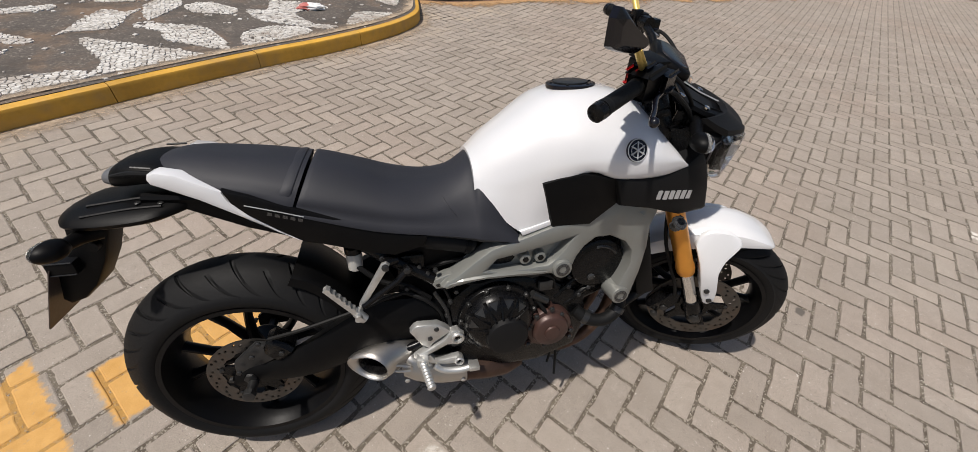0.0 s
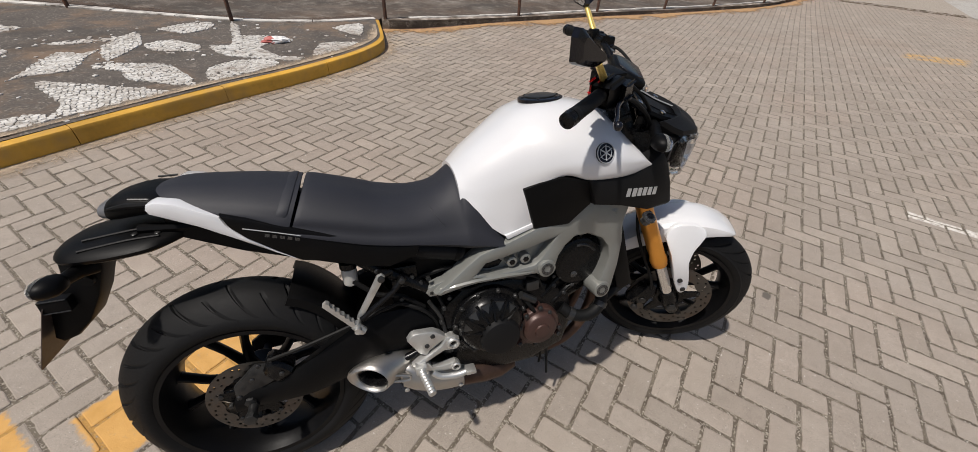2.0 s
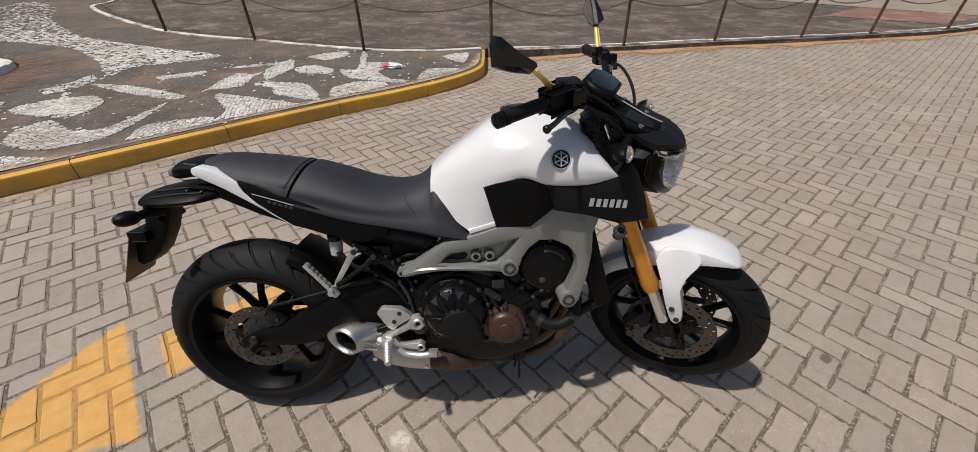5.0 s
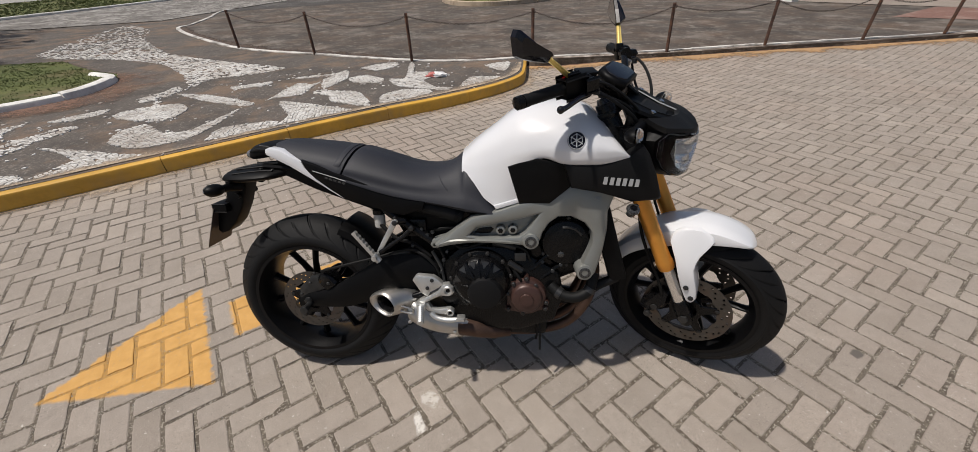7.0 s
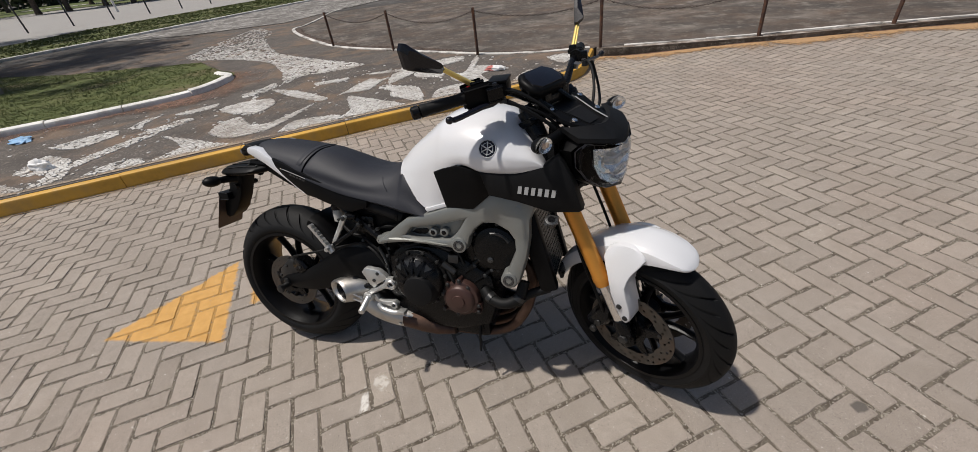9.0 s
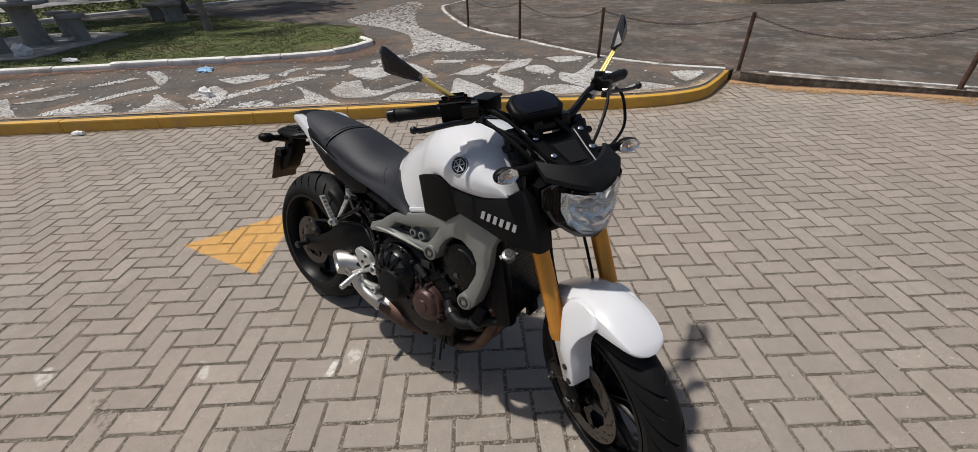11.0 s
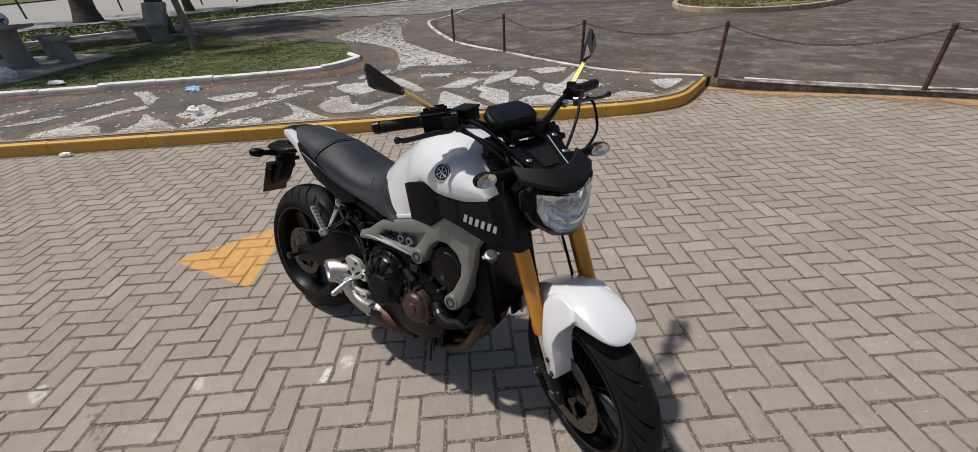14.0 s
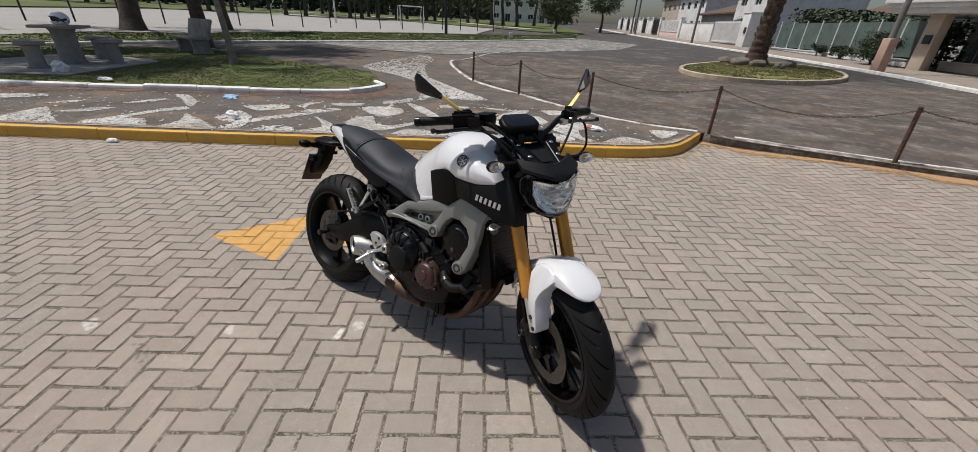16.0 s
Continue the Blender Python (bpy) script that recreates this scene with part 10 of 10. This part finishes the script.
    box(bm, -0.2, 0.2, -0.06, 0.06, -0.25, 0.25, 0.01)
    tagged(part("meter_box", bm, DARKMETAL, None, m=pose(-38.6, 25.2, 2.0, 0, 0, -8)), "dark electricity meter box on the white pillar", "meter box")
    slat_gate("white slatted vehicle gate", (-45.5, 26.0), (-39.9, 25.8), 1.95, WHITEWALL, 0.12)
    wall_panel("front_wall", "white plastered street wall", (-53.5, 26.2), (-45.6, 26.0), 1.85, 0.2, WHITEWALL)
    gate_pillar(-53.8, 26.2, 0.5, 2.3, WHITEWALL, "white gate pillar")
    wall_panel("front_wall", "faded pink low street wall", (-61.5, 26.9), (-54.2, 26.3), 0.7, 0.2, PINKWALL)
    slat_gate("white picket railing on the pink wall", (-61.5, 26.86), (-54.2, 26.26), 1.9, WHITEWALL, 0.22)
    gate_pillar(-61.9, 27.0, 0.5, 2.3, WHITEWALL, "white gate pillar")
    slat_gate("dark street gate between white walls", (-66.0, 27.5), (-62.2, 27.1), 2.0, DARKMETAL, 0.2)
    # further on, walls and dark gates take turns between white pillars
    for k in range(9):
        a, b = Vector((-66.2 - 3.3 * k, 27.55 + 0.44 * k)), Vector((-69.3 - 3.3 * k, 27.96 + 0.44 * k))
        gate_pillar(a.x, a.y, 0.4, 2.3, WHITEWALL, "white gate pillar")
        if k % 2:
            slat_gate("dark street gate between white walls", (b.x, b.y), (a.x - 0.2, a.y), 2.0, DARKMETAL, 0.2)
        else:
            wall_panel("front_wall", "white plastered street wall", (b.x, b.y), (a.x - 0.2, a.y), 1.95, 0.2, WHITEWALL)
    house("white house behind the slatted gate", -50.5, 33.0, -3, 9.0, 9.0, 3.0, WHITEWALL, 2.0, 2, 3)
    house("grey house behind the pink wall", -60.5, 34.5, -4, 12.0, 9.0, 3.0, GREYWALL, 1.8, 1, 4)
    house("white two-storey house behind a street wall", -75.0, 37.0, -6, 12.0, 9.0, 3.0, WHITEWALL, 1.5, 2, 4)
    house("pale house at the end of the street", -92.0, 41.0, -8, 14.0, 9.0, 3.0, BEIGEWALL, 1.8, 2, 4)
    house("pale grey apartment block beyond the park", -124.0, 12.0, 82, 16.0, 9.0, 3.0, WHITEWALL, 0.8, 4, 5)
    shrub("bushy palm-like shrub behind the white gate", -44.0, 28.0, 1.1, 1.6, 1400, 49, stem=0.9)
    utility_pole(-18.4, 19.8, 8.5, 0.13, 1.45)
    utility_pole(-42.0, 22.2, 8.5, 0.12)
    utility_pole(-63.5, 24.0, 8.5, 0.14)
    utility_pole(-66.5, 24.4, 8.5, 0.14)


build_frontage()

# -- driveway gate at the end of the paving --


def build_gate():
    gate_pillar(0.42, 15.75, 0.42, 2.6, WHITEWALL, "white square gate pillar at the court corner", 0, 0.02)
    gate_pillar(4.60, 15.35, 0.48, 2.6, WHITEWALL, "white square gate pillar on the driveway", -8, 0.02)
    gate_pillar(5.78, 14.75, 0.48, 2.6, WHITEWALL, "white square gate pillar on the driveway", -8, 0.02)
    bm = bmesh.new()
    box(bm, 0.64, 0.74, 15.62, 15.90, -0.02, 2.3, 0.01)
    tagged(part("gate_channel", bm, DARKMETAL, None), "dark grey steel gate channel beside the white pillar", "gate channel")
    bm = bmesh.new()
    box(bm, 0.8, 4.28, 16.25, 16.36, -0.02, 0.022, 0.004)
    box(bm, 0.8, 4.28, 16.42, 16.46, -0.02, 0.035, 0.004)
    tagged(part("gate_track", bm, GREYKERB, None), "grey steel sliding gate track set in the driveway", "gate track")
    bm = bmesh.new()
    box(bm, 4.95, 5.55, 15.05, 15.15, -0.02, 0.12, 0.01)
    tagged(part("gate_sill", bm, GREYKERB, None), "dark concrete sill between the gate pillars", "sill")
    flat_poly("driveway", [(0.30, 16.5), (4.8, 16.5), (5.4, 27.0), (5.4, 32.0), (-1.0, 32.0), (0.30, 19.0)], 0.004, DRIVEPAVE)
    flat_poly("gravel_garden", [(4.45, 16.45), (4.7, 15.2), (9.5, 13.5), (14.0, 32.0), (5.0, 32.0), (5.0, 27.0)], 0.006, GRAVEL)
    flat_poly("red_paving", [(-2.3, 12.4), (-0.35, 12.9), (0.20, 15.5), (0.20, 18.5), (-2.0, 18.5)], ZP + 0.006, PINKEARTH)
    wall_panel("ribbed_wall", "low white ribbed wall across the driveway", (0.9, 29.2), (9.5, 26.6), 1.1, 0.3, WHITEWALL)
    house("house with a dark red door front", 4.0, 31.5, -14, 12.0, 6.0, 3.0, REDDOOR, 1.5, 1, 3)
    shrub("dark green garden shrub beyond the gate", 6.4, 25.2, 0.9, 1.1, 1500, 61, z=0.0, stem=0.1)
    shrub("dark green garden shrub beyond the gate", 5.6, 25.6, 0.7, 1.0, 1200, 62, z=0.0, stem=0.1)
    shrub("small round clipped bush in white gravel", 7.0, 21.6, 0.36, 0.5, 900, 63, z=0.0, stem=0.12)
    shrub("dark green garden shrub beyond the gate", 8.4, 25.0, 0.9, 1.2, 1500, 64, z=0.0, stem=0.1)
    shrub("tall dark green shrub beside the white pillar", 0.05, 20.4, 0.55, 1.6, 1500, 65, z=ZP, stem=0.1)


DRIVEPAVE = patchy_ground("beige driveway paving", (0.36, 0.315, 0.265), [((0.30, 0.26, 0.22), 0.8, 0.5, 0.62, 0.5)], fine=30.0)
PINKEARTH = patchy_ground("reddish paving", (0.22, 0.125, 0.10), [((0.30, 0.22, 0.18), 1.5, 0.5, 0.62, 0.6)])
build_gate()

# ---- herringbone paving ----
PITCH, PX0, PY0 = 0.0998, 0.0805, 0.357


def paving_cells():
    """Corner boxes of the bricks of a right-angled herringbone."""
    for r in range(-50, 96):
        for m in range(-36, 52):
            v = r + 1 + 4 * m
            yield (PX0 + r * PITCH, PX0 + (r + 1) * PITCH, PY0 + v * PITCH, PY0 + (v + 2) * PITCH)
            v = r + 4 + 4 * m
            yield (PX0 + r * PITCH, PX0 + (r + 2) * PITCH, PY0 + v * PITCH, PY0 + (v + 1) * PITCH)


def brick_shape(w, h, top, rnd, tilt=0.0010, joint=0.0114):
    """Vertices and faces of one paver, centred, with a worn rounded rim."""
    a, b, r = w / 2 - joint / 2, h / 2 - joint / 2, 0.0045
    j = [rnd.uniform(-0.0012, 0.0012) for _ in range(8)]
    tx, ty = rnd.uniform(-tilt, tilt), rnd.uniform(-tilt, tilt)
    verts = []
    for inset, z in ((r, 0.0), (r * 0.25, -0.0022), (0.0, -0.02)):
        for k, (sx, sy) in enumerate(((-1, -1), (1, -1), (1, 1), (-1, 1))):
            x, y = sx * (a - inset) + j[2 * k], sy * (b - inset) + j[2 * k + 1]
            verts.append((x, y, top + z + tx * x / a + ty * y / b))
    faces = [(0, 1, 2, 3)]
    for l in (0, 4):
        for k in range(4):
            n = (k + 1) % 4
            faces.append((l + k, l + 4 + k, l + 4 + n, l + n))
    return verts, faces


GRIT = surface("pale sand grains", (0.52, 0.48, 0.42), 0.9, var=0.3, big=60.0, fine=300.0, bump=0.0, where="world")


def near_path(x, y):
    return -2.9 < x < 2.4 and -3.2 < y < 3.4


def grains(cx, cy, w, h, rnd, verts, faces):
    """Small pale grains along two sides of a brick."""
    for _ in range(rnd.randrange(2, 10)):
        if rnd.random() < w / (w + h):
            x, y = cx + rnd.uniform(-0.5, 0.5) * w, cy - h / 2 + rnd.gauss(0, 0.0030)
        else:
            x, y = cx - w / 2 + rnd.gauss(0, 0.0030), cy + rnd.uniform(-0.5, 0.5) * h
        r = rnd.uniform(0.0010, 0.0034)
        a = rnd.uniform(0, 6.3)
        z = rnd.uniform(-0.002, 0.0015)
        n = len(verts)
        verts += [(x + r * math.cos(a + q), y + r * math.sin(a + q) * rnd.uniform(0.6, 1.6), z - 0.002) for q in (0, 2.1, 4.2)] + [(x, y, z + r * 0.9)]
        faces += [(n, n + 1, n + 3), (n + 1, n + 2, n + 3), (n + 2, n, n + 3)]


def worn_brick(w, h, top, rnd, tilt=0.0012, joint=0.0082):
    """One paver with uneven, chipped and rounded edges."""
    a, b = w / 2 - joint / 2, h / 2 - joint / 2
    line = []
    for k in range(4):
        (sx, sy), (ex, ey) = ((-1, -1), (1, -1), (1, 1), (-1, 1))[k], ((1, -1), (1, 1), (-1, 1), (-1, -1))[k]
        long_side = (w if k % 2 == 0 else h) > 0.15
        for t in ((0.03, 0.28, 0.52, 0.76, 0.97) if long_side else (0.06, 0.36, 0.66, 0.94)):
            chip = rnd.uniform(0.0, 0.0022) + (rnd.uniform(0.001, 0.005) if rnd.random() < 0.12 else 0.0)
            x, y = a * (sx + (ex - sx) * t), b * (sy + (ey - sy) * t)
            line.append((x - chip * (x / a if k % 2 else 0.0), y - chip * (0.0 if k % 2 else y / b)))
    tx, ty = rnd.uniform(-tilt, tilt), rnd.uniform(-tilt, tilt)
    n, verts = len(line), []
    for inset_, z in ((0.0052, 0.0), (0.0016, -0.0016), (0.0, -0.014)):
        for x, y in line:
            verts.append((x * (1 - inset_ / a), y * (1 - inset_ / b), top + z + tx * x / a + ty * y / b))
    faces = [tuple(range(n))]
    for l in (0, n):
        for k in range(n):
            m = (k + 1) % n
            faces.append((l + k, l + n + k, l + n + m, l + m))
    return verts, faces


def build_paving():
    rnd = random.Random(11)
    pavement = tagged(new("pavement"), "grey-beige concrete pavers in herringbone with sandy joints", kind="structure")
    meshes = {}
    for upright in (0, 1):
        for k in range(14):
            w, h = (2 * PITCH, PITCH) if upright else (PITCH, 2 * PITCH)
            vs, fs = worn_brick(w, h, 0.0, rnd)
            me = bpy.data.meshes.new("brick")
            me.from_pydata(vs, [], fs)
            me.materials.append(PAVER)
            meshes[upright, k] = me
    verts, faces, near = [], [], 0
    gv, gf = [], []
    for x0, x1, y0, y1 in paving_cells():
        cx, cy = (x0 + x1) / 2, (y0 + y1) / 2
        if cx < -4.9 or cx > 9.6 or cy < -9.3 or cy > 16.6:
            continue
        if inside(cx - 0.13, cy, court_outline) and inside(cx, cy - 0.13, court_outline) and inside(cx - 0.2, cy + 0.1, court_outline):
            continue
        upright = 1 if x1 - x0 > y1 - y0 else 0
        top = rnd.uniform(-0.0016, 0.0016)
        swell = cy > 4.0 and cx < 1.6 and line_gap(cx, cy, edge_line) < 1.1
        if -1.35 < cx < 0.95 and -0.45 < cy < 2.35 and near < 300 and (cx + 0.3) ** 2 / 1.2 + (cy - 0.85) ** 2 / 1.7 < 1.0:
            ob = new("brick", meshes[upright, rnd.randrange(14)])
            ob.parent = pavement
            ob.matrix_basis = pose(cx, cy, top)
            near += 1
            grains(cx, cy, x1 - x0, y1 - y0, rnd, gv, gf)
            continue
        vs, fs = (worn_brick if near_path(cx, cy) else brick_shape)(x1 - x0, y1 - y0, top, rnd)
        n = len(verts)
        verts += [(cx + x, cy + y, z + (paving_lift(cx + x, cy + y) if swell else 0.0)) for x, y, z in vs]
        faces += [tuple(n + i for i in f) for f in fs]
        if near_path(cx, cy):
            grains(cx, cy, x1 - x0, y1 - y0, rnd, gv, gf)
    tagged(ob_from("joint_grit", gv, gf, GRIT), "pale sand grains lying in the paving joints", "grit", kind="stuff")
    rest = ob_from("brick_field", verts, faces, PAVER, pavement)
    tagged(rest, kind="stuff")


build_paving()
